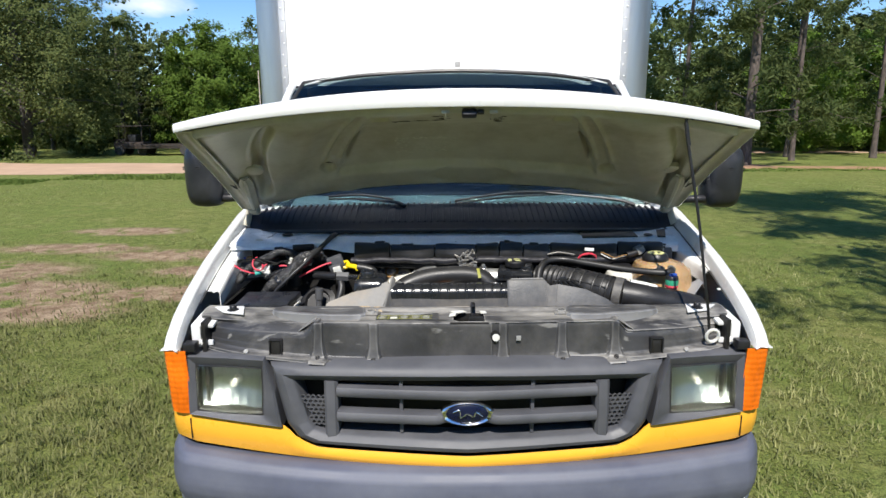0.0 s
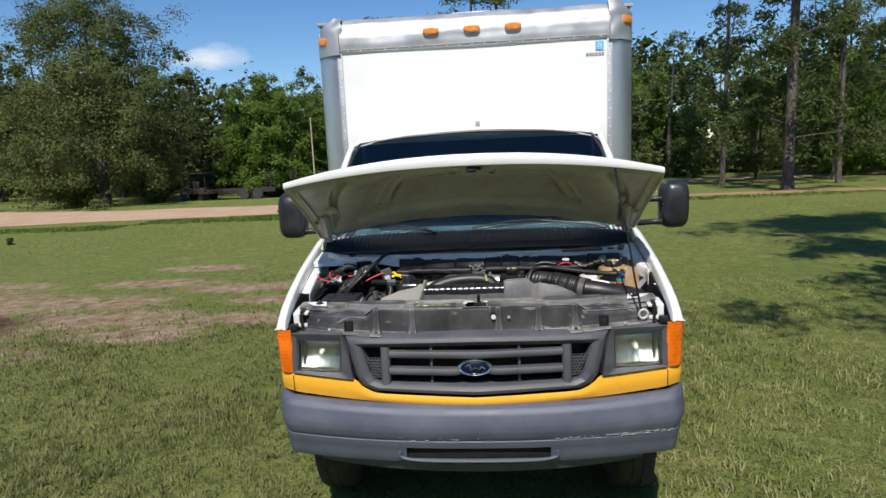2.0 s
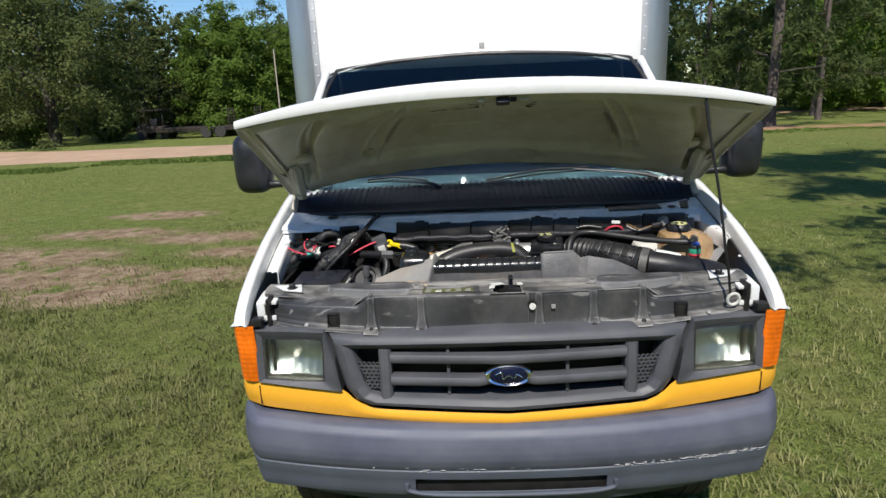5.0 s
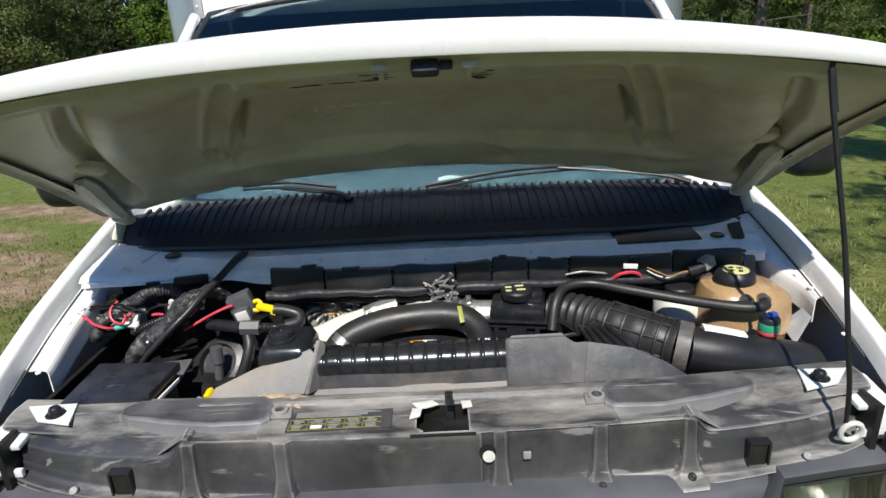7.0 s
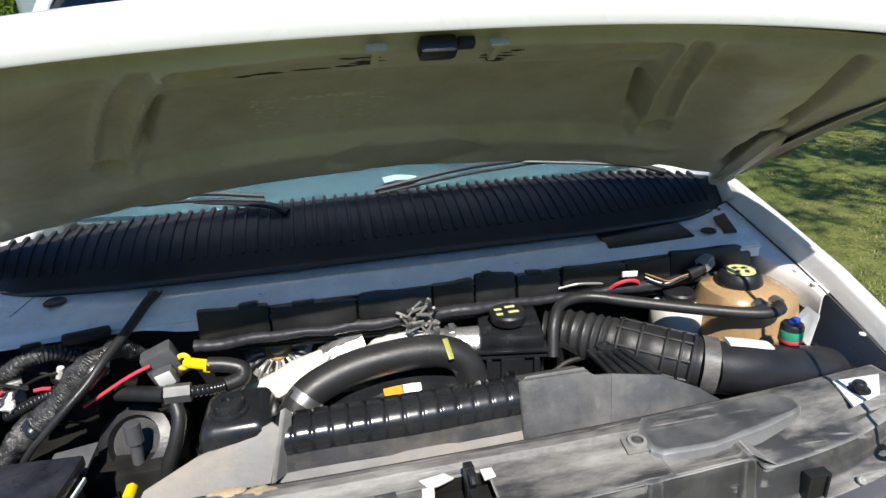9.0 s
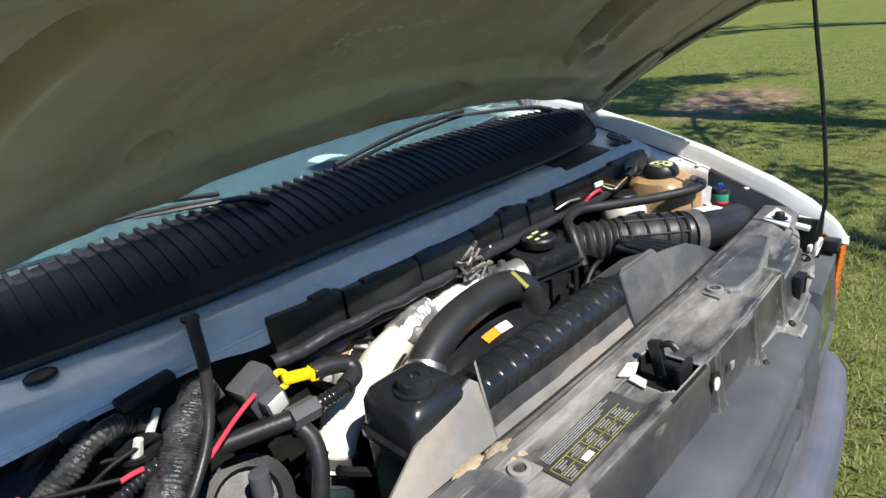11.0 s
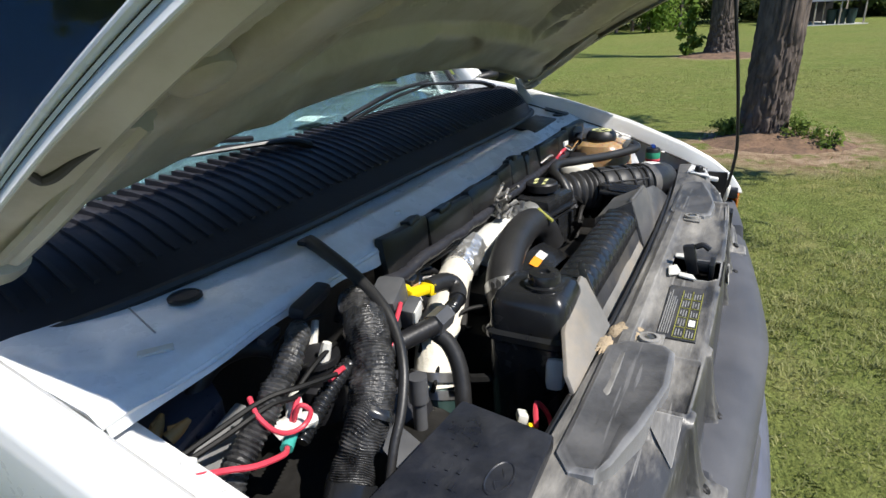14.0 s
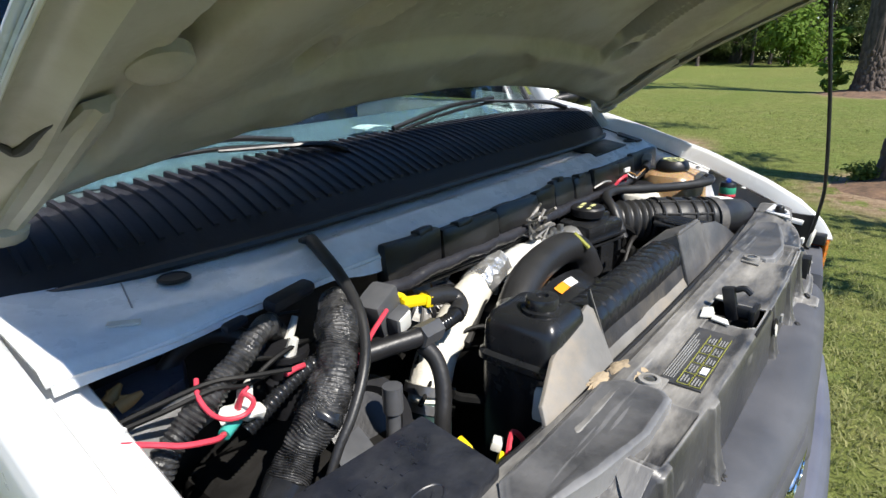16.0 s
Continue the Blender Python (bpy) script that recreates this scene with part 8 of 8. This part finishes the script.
def pine(name, seed, h, tr, label, clear=0.5, cr=2.6, clumps=90, per=70, lean=0.0, m=None, base_flare=1.5, needle=0.075, rough=0, sides=10):
    """A pine: bare lower trunk, whorls of limbs, needle tufts; rough: rows of bark plates modelled on the lower trunk."""
    rg = np.random.default_rng(seed)
    ob = thing(name, label, "tree", m=m)
    bm = B()
    trunk = [Vector((0, 0, -0.2)), Vector((lean * 0.05, 0, 0.5)), Vector((lean * 0.35, 0.0, h * 0.35)), Vector((lean * 0.8, 0.1, h * 0.7)), Vector((lean, 0, h))]
    c = spline(trunk, 60)
    stops = spline(trunk, 600)[:int(600 * 0.3)] + spline(trunk, 60)[18:] if rough else c[::3] + [c[-1]]
    if rough:
        sides = 110
    rows = []
    for q in stops:
        f = max(0, q.z) / h
        r = tr * (1 - 0.86 * f ** 1.3) * (1 + (base_flare - 1) * math.exp(-max(0, q.z) / 0.35))
        row = []
        for k in range(sides):
            t = 2 * math.pi * k / sides
            bump = 0.07 * noise.noise((3 * math.cos(t), 3 * math.sin(t), q.z * 1.3 + seed))
            if rough:
                dist, _ = noise.voronoi((3.4 * math.cos(t) + 0.5 * noise.noise((q.z * 3, t, 1)), 3.4 * math.sin(t), q.z * 3.4 + seed))
                gap = min(1.0, (dist[1] - dist[0]) * 3.2)
                bump += 0.13 * (gap ** 0.6 - 0.8) + 0.05 * noise.noise((11 * math.cos(t), 11 * math.sin(t), q.z * 9)) + 0.025 * noise.noise((20 * math.cos(t), 20 * math.sin(t), q.z * 40))
            row.append(q + Vector((math.cos(t), math.sin(t), 0)) * r * (1 + bump))
        rows.append(row)
    rings(bm, rows)
    cen, rad = [], []
    nb = 26
    for k in range(nb):
        f = lerp(clear, 0.985, (k + rg.uniform(0, 0.9)) / nb)
        s = c[min(59, int(f * 59))]
        az = k * 2.4 + rg.uniform(-0.6, 0.6)
        reach = cr * (1.05 - 0.75 * ((f - clear) / (1 - clear)) ** 1.4) * rg.uniform(0.55, 1.15)
        e = s + Vector((math.cos(az) * reach, math.sin(az) * reach, rg.uniform(-0.05, 0.28) * reach))
        tube(bm, [s, lerp(s, e, 0.5) + Vector((0, 0, 0.06 * reach)), e], [tr * 0.16, tr * 0.09, 0.012], n=5, sides=4)
        for j in range(max(1, clumps // nb)):
            q = lerp(s, e, rg.uniform(0.35, 1.08)) + Vector(rg.normal(0, 1, 3)) * reach * 0.13
            cen.append(q)
            rad.append(rg.uniform(0.3, 0.65) * (0.5 + 0.12 * cr))
    part("trunk", bm, M_BARK, ob, sharp=50)
    v, fc = leaf_cloud(np.array([list(q) for q in cen]), np.array(rad), per, needle, rg, 0.7, 4.0)
    raw_part("crown", v, fc, L_PINE, ob)
    return ob


def at(x, y, turn=0.0, s=1.0):
    return Matrix.Translation((x, y, ground_z(x, y))) @ Matrix.Rotation(radians(turn), 4, "Z") @ Matrix.Diagonal((s, s, s, 1))


def put(ob, x, y, turn=0.0, s=1.0):
    """A copy of a tree of another size and turn."""
    made = copy_thing(ob, at(x, y, turn))
    made.scale = (s, s, s)
    return made


oak = broadleaf("tree", 1, 15.5, 6.0, 0.27, 0, M_BARK2, L_OLIVE, "tall spreading tree with olive-green leaves beside the road", 0.105, 0.10, 200, 420, at(-25.2, 34.6, 20), 0.50, 40)
gum = broadleaf("tree", 2, 8.9, 3.6, 0.18, 0, M_BARK2, L_LIGHT, "rounded bright green tree at the wood's edge", 0.115, 0.05, 170, 330, at(-15.2, 39.5), 0.42, 30)
dark = broadleaf("tree", 3, 14.0, 4.6, 0.22, 0, M_BARK2, L_OAK, "dark green oak in the woods", 0.19, 0.08, 75, 150, at(-36.0, 44.0))
thin = broadleaf("tree", 5, 12.5, 3.0, 0.13, 0, M_BARK2, L_OLIVE, "slender tree in the woods", 0.19, 0.13, 75, 110, at(-30.5, 45.0))
far_oak = broadleaf("tree", 8, 15.0, 5.0, 0.36, 0, M_BARK2, L_OAK, "broad oak in the distant woods", 0.42, 0.08, 34, 120, at(60, 14))
pine("pine_tree", 4, 24.0, 0.205, "tall pine with a bare lower trunk beside the clay track", 0.31, 3.2, 220, 100, 0.1, at(12.95, 23.9), sides=16)
for ob in (oak, gum, dark, thin, far_oak):
    tagged(ob, group="woodland trees")
pine("pine_tree", 6, 20.0, 0.30, "thick-barked pine trunk standing on a weedy mound", 0.42, 5.4, 300, 90, -0.9, at(8.30, -0.12, 90), 1.1, rough=1)
pine("pine_tree", 7, 22.0, 0.46, "broad pine trunk with a shrub at its foot", 0.50, 3.6, 140, 60, -0.3, at(24.6, 1.35), 1.4, rough=1)
pine_far = pine("pine_tree", 9, 19.0, 0.12, "slim pine at the wood's edge", 0.30, 2.9, 130, 76, 0.3, at(12.6, 30.2), needle=0.07)
tagged(pine_far, group="pines")
random.seed(77)
# left woods
for x, y, k, s in ((-21, 49, dark, 0.74), (-43, 47, dark, 0.80), (-50, 44, dark, 0.9), (-58, 46, far_oak, 0.8), (-27.5, 50, thin, 1.05), (-24, 46, thin, 0.7), (-34, 53, dark, 1.1), (-18.5, 45.5, dark, 0.62),
                   (-16.8, 52, dark, 0.78), (-10.5, 45, gum, 1.15), (-8.0, 52, dark, 1.05), (-4.5, 49, thin, 1.15), (-2, 56, dark, 1.0), (-40, 56, far_oak, 0.95), (-66, 50, far_oak, 0.9), (-11.0, 58, dark, 1.15), (-30, 58, dark, 0.9), (-46, 42, dark, 0.66)):
    put(k, x, y, random.uniform(0, 360), s * random.uniform(0.93, 1.07))
# right woods
for x, y, k, s in ((7.5, 42, dark, 0.60), (10.5, 45, gum, 0.95), (9.2, 36, thin, 0.50), (13.0, 41, dark, 0.72), (17.5, 44, dark, 0.72), (22, 47, dark, 0.62), (27, 44, dark, 0.9), (33, 45, thin, 1.2), (37, 40, dark, 0.95), (43, 38, dark, 0.8),
                   (50, 36, far_oak, 0.9), (3, 50, dark, 0.9), (5, 60, far_oak, 0.9), (26, 55, far_oak, 0.6), (15, 53, far_oak, 0.78), (56, 30, thin, 1.2), (45, 47, far_oak, 1.1), (16, 34, thin, 0.62), (22, 36, gum, 0.88), (29, 37, gum, 0.94), (36, 34, thin, 0.7)):
    put(k, x, y, random.uniform(0, 360), s * random.uniform(0.93, 1.07))
for x, y, s in ((17.3, 27.9, 0.95), (18.8, 31.0, 1.08), (22.5, 29.5, 1.1), (26.5, 31.5, 1.15), (31, 28, 1.05), (29, 24.5, 1.12), (35.5, 30, 1.0), (0.8, 36, 1.12), (-0.9, 38, 1.1), (38, 22, 1.05), (34, 18.5, 1.1)):
    put(pine_far, x, y, random.uniform(0, 360), s)
# woods beyond the lawn
for x, y, s in ((64, 8, 0.9), (70, 0, 1.1), (72, -8, 1.0), (74, -16, 1.0), (70, -24, 1.0), (56, 20, 0.9), (64, 18, 1.1), (66, -30, 0.9), (78, -4, 1.1)):
    put(far_oak, x, y, random.uniform(0, 360), s)
for x, y, s in ((53.5, 8.6, 0.95), (55.5, 10.2, 1.0), (52.8, 11.0, 0.9), (57, 6.5, 1.0), (60, 3.5, 1.1), (58.5, 13.2, 1.0), (50.5, 14.5, 0.95), (47, 18, 1.0)):
    put(pine_far, x, y, random.uniform(0, 360), s)
# woods behind the camera
for x, y, s in ((-40, -50, 1.0), (-22, -55, 1.0), (-8, -58, 1.0), (6, -60, 1.0), (22, -56, 1.0), (38, -48, 1.0), (-60, -30, 1.0), (-30, -27, 1.1), (-20, -30, 1.15), (-11, -28, 1.2), (-3, -31, 1.2), (5, -29, 1.2), (13, -32, 1.1), (-25, -33, 1.2), (-66, -5, 1.0), (-64, 18, 1.0), (52, -42, 1.0)):
    put(far_oak, x, y, random.uniform(0, 360), s)

# undergrowth at the edge of the woods
rg = np.random.default_rng(12)
cs, rs = [], []
for a, b, n in (((-90, 55), (-29, 59), 190), ((-29, 59), (-3, 60), 150), ((-3, 58), (8, 50), 60), ((8, 45), (32, 42), 150), ((32, 42), (58, 27), 130), ((58, 27), (76, -4), 130), ((76, -4), (72, -34), 90)):
    for k in range(n):
        f = rg.random()
        x, y = a[0] + (b[0] - a[0]) * f + rg.normal(0, 1.6), a[1] + (b[1] - a[1]) * f + abs(rg.normal(0, 3.0))
        z = rg.random() ** 1.3 * 8.5
        cs.append((x, y, G0 + 0.5 + z))
        rs.append(rg.uniform(0.8, 1.9))
v, fc = leaf_cloud(np.array(cs), np.array(rs), 120, 0.24, rg, 0.8)
tagged(raw_part("undergrowth", v, fc, L_FAR, None, "dense dark undergrowth along the wood's edge"), category="bushes", kind="stuff")


cs, rs = [], []
for a, b, n in (((-90, 50), (-30, 62), 120), ((-30, 62), (12, 64), 100), ((12, 62), (52, 48), 110), ((52, 48), (84, 0), 260), ((84, 0), (78, -44), 330), ((-70, -45), (60, -60), 60)):
    for k in range(n):
        f = rg.random()
        cs.append((a[0] + (b[0] - a[0]) * f + rg.normal(0, 2), a[1] + (b[1] - a[1]) * f + rg.normal(0, 2), G0 + 0.6 + rg.random() ** 1.2 * 11))
        rs.append(rg.uniform(1.4, 2.8))
for a, b, n in (((-90, 50), (-30, 60), 90), ((-30, 60), (12, 62), 90), ((12, 60), (52, 47), 90)):
    for k in range(n):
        f = rg.random()
        cs.append((a[0] + (b[0] - a[0]) * f, a[1] + (b[1] - a[1]) * f + rg.normal(0, 1.5), G0 + 0.4 + rg.random() * 4.0))
        rs.append(rg.uniform(1.4, 2.4))
v, fc = leaf_cloud(np.array(cs), np.array(rs), 80, 0.44, rg, 0.8)
tagged(raw_part("distant_woods", v, fc, L_FAR, None, "dense wall of distant woodland leaves"), category="woods", kind="stuff")


def bush(seed, x, y, r, h, material, label, size=0.10, n=26, per=70):
    rg = np.random.default_rng(seed)
    c = np.stack([rg.normal(0, 0.45, n) * r, rg.normal(0, 0.45, n) * r, rg.uniform(0.1, 0.9, n) * h], 1)
    v, fc = leaf_cloud(c, np.full(n, r * 0.45), per, size, rg, 0.8, 2.2)
    ob = thing("bush", label, "bush", m=at(x, y))
    bm = B()
    for k in range(6):
        tube(bm, [(0, 0, -0.05), (c[k][0] * 0.4, c[k][1] * 0.4, c[k][2] * 0.6), tuple(c[k])], [0.02, 0.012, 0.006], n=6, sides=5)
    part("stems", bm, M_BARK2, ob)
    raw_part("leaves", v, fc, material, ob)
    return ob


bush(41, -22.3, 35.5, 1.0, 1.3, L_OAK, "dark bush beside the parked trailer", 0.12, 30, 80)
bush(42, -26.6, 34.2, 0.7, 2.2, L_LIGHT, "young green sapling beside the tree")
bush(43, 8.05, -0.62, 0.24, 0.50, M_WEED, "green weeds growing at the pine's foot", 0.035, 16, 30)
bush(44, 8.2, 0.25, 0.22, 0.26, M_WEED, "small weeds at the pine's foot", 0.03, 18, 36)
bush(48, 7.75, -0.95, 0.20, 0.24, M_WEED, "low weeds on the pine's mound", 0.03, 12, 26)
bush(45, 24.4, 2.5, 0.42, 2.3, L_LIGHT, "sparse broad-leaved shrub beside the pine trunk", 0.15, 16, 28)
bush(47, -14.8, 14.4, 0.12, 0.22, L_OAK, "small dark weed on the mown lawn", 0.04, 10, 24)
bush(46, 50.5, 8.0, 2.0, 4.5, L_LIGHT, "sunlit young trees beyond the lawn", 0.2, 34, 70)

# mounds of needles and roots
M_NEEDLE = mat("pine_litter", (0.19, 0.115, 0.070), 0.95, var=0.45, scale=14, bump=0.9, bscale=40, dust=(0.050, 0.036, 0.024), dust_amount=1.0, dust_scale=2.2)
for cx, cy, r, h in ((8.20, -0.30, 1.25, 0.20), (24.5, 1.35, 2.1, 0.2), (13.3, 23.7, 1.6, 0.15)):
    bm = B()
    rows = []
    for k in range(9):
        f = k / 8
        rows.append([(cx + r * (1 - f * 0.97) * math.cos(t) * (1 + 0.16 * noise.noise((math.cos(t) * 2, math.sin(t) * 2, cx))), cy + r * (1 - f * 0.97) * math.sin(t) * (1 + 0.16 * noise.noise((math.cos(t) * 2, math.sin(t) * 2, cx))),
                      G0 - 0.03 + h * step(0, 1, f) + 0.03 * noise.noise((math.cos(t) * 3 * f, math.sin(t) * 3 * f, cx + f * 4))) for t in [2 * math.pi * a / 28 for a in range(28)]])
    rings(bm, rows)
    tagged(part("mound", bm, M_NEEDLE, None, "low mound of earth and pine needles", sharp=80), category="mound", kind="structure")

# flatbed trailer with a machine on it
M_RUST = mat("weathered_dark_steel", (0.035, 0.03, 0.028), 0.7, metal=0.3, var=0.3, scale=4, dust=(0.12, 0.07, 0.04), dust_amount=0.4, dust_scale=3)
tx, ty = -16.0, 36.2
trailer = thing("trailer", "dark steel flatbed trailer with raised loading ramps", "trailer", m=Matrix.Translation((tx, ty, ground_z(tx, ty))))
bm = B()
block(bm, (-0.6, 0, 0.62), (5.4, 1.9, 0.14), 0.02)
block(bm, (-0.6, -0.9, 0.52), (5.4, 0.08, 0.16), 0.01)
part("deck", bm, M_RUST, trailer)
for k in range(2):
    bm = B()
    for j in range(7):
        block(bm, (1.5 + 1.75 * k, -0.4, 0.75 + 0.16 * j), (0.42, 0.06, 0.05), 0.01)
    for sx in (-0.2, 0.2):
        block(bm, (1.5 + 1.75 * k + sx, -0.4, 1.22), (0.05, 0.06, 1.15), 0.01)
    part("ramp", bm, M_RUST, trailer)
    bm = B()
    lathe(bm, (0.9 * k, -1.0, 0.36), [(0.16, 0), (0.34, 0.0), (0.36, 0.05), (0.36, 0.17), (0.34, 0.2), (0.0, 0.2)], axis=(0, 1, 0), sides=22)
    part("wheel", bm, M_TYRE, trailer)
bm = B()
tube(bm, [(-3.2, 0, 0.6), (-4.6, 0, 0.6)], 0.07, n=2, sides=8)
part("drawbar", bm, M_RUST, trailer)
mx, my = -19.9, 36.6
buggy = thing("utility_vehicle", "dark roofed utility vehicle parked by the trailer", "vehicle", m=Matrix.Translation((mx, my, ground_z(mx, my))))
bm = B()
block(bm, (0, 0, 0.62), (1.9, 1.2, 0.42), 0.08)
block(bm, (-0.55, 0, 0.9), (0.7, 1.1, 0.22), 0.06)
part("body", bm, M_RUST, buggy)
bm = B()
block(bm, (0.1, 0, 1.82), (1.7, 1.3, 0.07), 0.03)
part("roof", bm, M_RUST, buggy)
for px in (-0.6, 0.85):
    for py in (-0.55, 0.55):
        bm = B()
        tube(bm, [(px, py, 0.7), (px + 0.05, py, 1.82)], 0.03, n=2, sides=8)
        part("post", bm, M_RUST, buggy)
        bm = B()
        lathe(bm, (px, py - 0.1, 0.32), [(0.14, 0), (0.30, 0.0), (0.32, 0.05), (0.32, 0.17), (0.30, 0.2), (0.0, 0.2)], axis=(0, 1, 0), sides=20)
        part("wheel", bm, M_TYRE, buggy)
bm = B()
block(bm, (0.2, 0, 1.05), (0.5, 1.0, 0.5), 0.08)
part("seat", bm, M_BLACK, buggy)

# refuse container
M_BIN = mat("dark_green_steel", (0.010, 0.032, 0.026), 0.5, var=0.2, scale=3, dust=(0.05, 0.06, 0.05), dust_amount=0.3, dust_scale=2)
M_LID = mat("light_blue_plastic", (0.06, 0.33, 0.68), 0.4, var=0.08, scale=3)
dx_, dy_ = -31.3, 30.8
bin_ob = thing("refuse_container", "dark green steel refuse container with light blue lids", "dumpster", m=Matrix.Translation((dx_, dy_, ground_z(dx_, dy_))) @ Matrix.Rotation(radians(38), 4, "Z"))
bm = B()
block(bm, (0, 0, 0.72), (2.0, 1.7, 1.4), 0.03, taper=(0.0, 0.04))
part("body", bm, M_BIN, bin_ob)
for k in (-1, 1):
    bm = B()
    prism(bm, [(k * 0.03, -0.85, 1.44), (k * 1.0, -0.85, 1.44), (k * 1.0, 0.1, 1.85), (k * 0.03, 0.1, 1.85)], (0, 0.02, 0.05), 0.01)
    prism(bm, [(k * 0.03, 0.1, 1.85), (k * 1.0, 0.1, 1.85), (k * 1.0, 0.85, 1.45), (k * 0.03, 0.85, 1.45)], (0, 0.02, 0.05), 0.01)
    part("lid", bm, M_LID, bin_ob)
bm = B()
for k in range(3):
    block(bm, (0.55, -0.865, 1.05 - 0.12 * k), (0.5, 0.01, 0.07), 0.0)
part("lettering_bars", bm, M_LABEL, bin_ob)

# pavilion
M_SHINGLE = mat("dark_shingle_roof", (0.085, 0.080, 0.080), 0.85, var=0.25, scale=5)
M_ROOFTIN = mat("grey_tin_roof", (0.15, 0.16, 0.18), 0.5, metal=0.3, var=0.15, scale=3)
M_WOODGREY = mat("weathered_boards", (0.16, 0.15, 0.15), 0.9, var=0.25, scale=4, stretch=(6, 6, 0.6))
M_POST = mat("pale_timber", (0.42, 0.36, 0.30), 0.85, var=0.2, scale=5)
pav = thing("pavilion", "open-sided pavilion with a grey tin roof and boarded gable", "pavilion", m=Matrix.Translation((57.0, -3.4, ground_z(57, -3.4))) @ Matrix.Rotation(radians(-80), 4, "Z") @ Matrix.Diagonal((0.56, 0.8, 0.66, 1)))
for s in SIDES:
    bm = B()
    prism(bm, [(0, -3.6, 5.4), (s * 4.3, -3.6, 3.1), (s * 4.3, 6.0, 3.1), (0, 6.0, 5.4)], (0, 0, 0.08))
    part("roof", bm, M_SHINGLE, pav)
bm = B()
prism(bm, [(-3.5, -3.2, 3.3), (3.5, -3.2, 3.3), (0, -3.2, 5.2)], (0, 0.06, 0))
part("gable", bm, M_WOODGREY, pav)
for k in range(9):
    bm = B()
    x = -3.2 + 0.8 * k
    block(bm, (x, -3.22, 3.3 + 0.5 * max(0.1, 1.75 * (1 - abs(x) / 3.6))), (0.05, 0.03, 1.75 * max(0.1, 1 - abs(x) / 3.6)), 0.0)
    part("batten", bm, M_POST, pav)
bm = B()
prism(bm, [(-4.5, -3.3, 3.3), (4.5, -3.3, 3.3), (4.5, -5.2, 2.5), (-4.5, -5.2, 2.5)], (0, 0, 0.06))
part("porch_roof", bm, M_ROOFTIN, pav)
for x in (-4.2, -1.5, 1.4, 4.2):
    for y in (-5.0, 0.5, 5.6):
        bm = B()
        block(bm, (x, y, 1.27), (0.16, 0.16, 2.55), 0.01)
        part("post", bm, M_POST, pav)
bm = B()
block(bm, (0, 0.3, 0.04), (9.2, 11.5, 0.12), 0.0)
part("slab", bm, M_PALE, pav)
bm = B()
block(bm, (0, 5.2, 1.4), (8.4, 0.1, 2.6), 0.0)
part("back_wall", bm, M_DARK, pav)
for x in (-1.8, -0.9, 0.0):
    bn = thing("waste_bin", "dark waste bin by the pavilion", "bin", "bins", m=Matrix.Translation((54.0, -4.4 + 0.7 * x, ground_z(54, -4.4) + 0.02)))
    bm = B()
    lathe(bm, (0, 0, 0), [(0.28, 0), (0.33, 0.95), (0.35, 0.97), (0.35, 1.02), (0.1, 1.1), (0, 1.1)], sides=16)
    part("body", bm, M_BIN, bn)
pole = thing("utility_pole", "plain grey utility pole", "pole", m=Matrix.Translation((43.5, -7.4, ground_z(43.5, -7.4))))
bm = B()
tube(bm, [(0, 0, -0.1), (0.05, -0.25, 4.0), (0.1, -0.5, 8.5)], [0.085, 0.075, 0.06], n=10, sides=12)
part("shaft", bm, M_POST, pole)
cone = thing("traffic_cone", "orange traffic cone on the lawn", "cone", m=Matrix.Translation((25.9, -5.1, G0)))
bm = B()
lathe(bm, (0, 0, 0.015), [(0.09, 0), (0.078, 0.03), (0.02, 0.36), (0.012, 0.38), (0.0, 0.38)], sides=18)
part("body", bm, mat("orange_plastic", (0.85, 0.13, 0.02), 0.5, var=0.08), cone)
bm = B()
block(bm, (0, 0, 0.015), (0.21, 0.21, 0.03), 0.006)
part("base", bm, M_BLACK, cone)
post = thing("marker_post", "thin pale marker post", "post", m=Matrix.Translation((-11.7, 37.0, ground_z(-11.7, 37))))
bm = B()
rod(bm, (0, 0, -0.1), (0, 0, 5.2), 0.05, 0.04)
part("shaft", bm, M_POST, post)
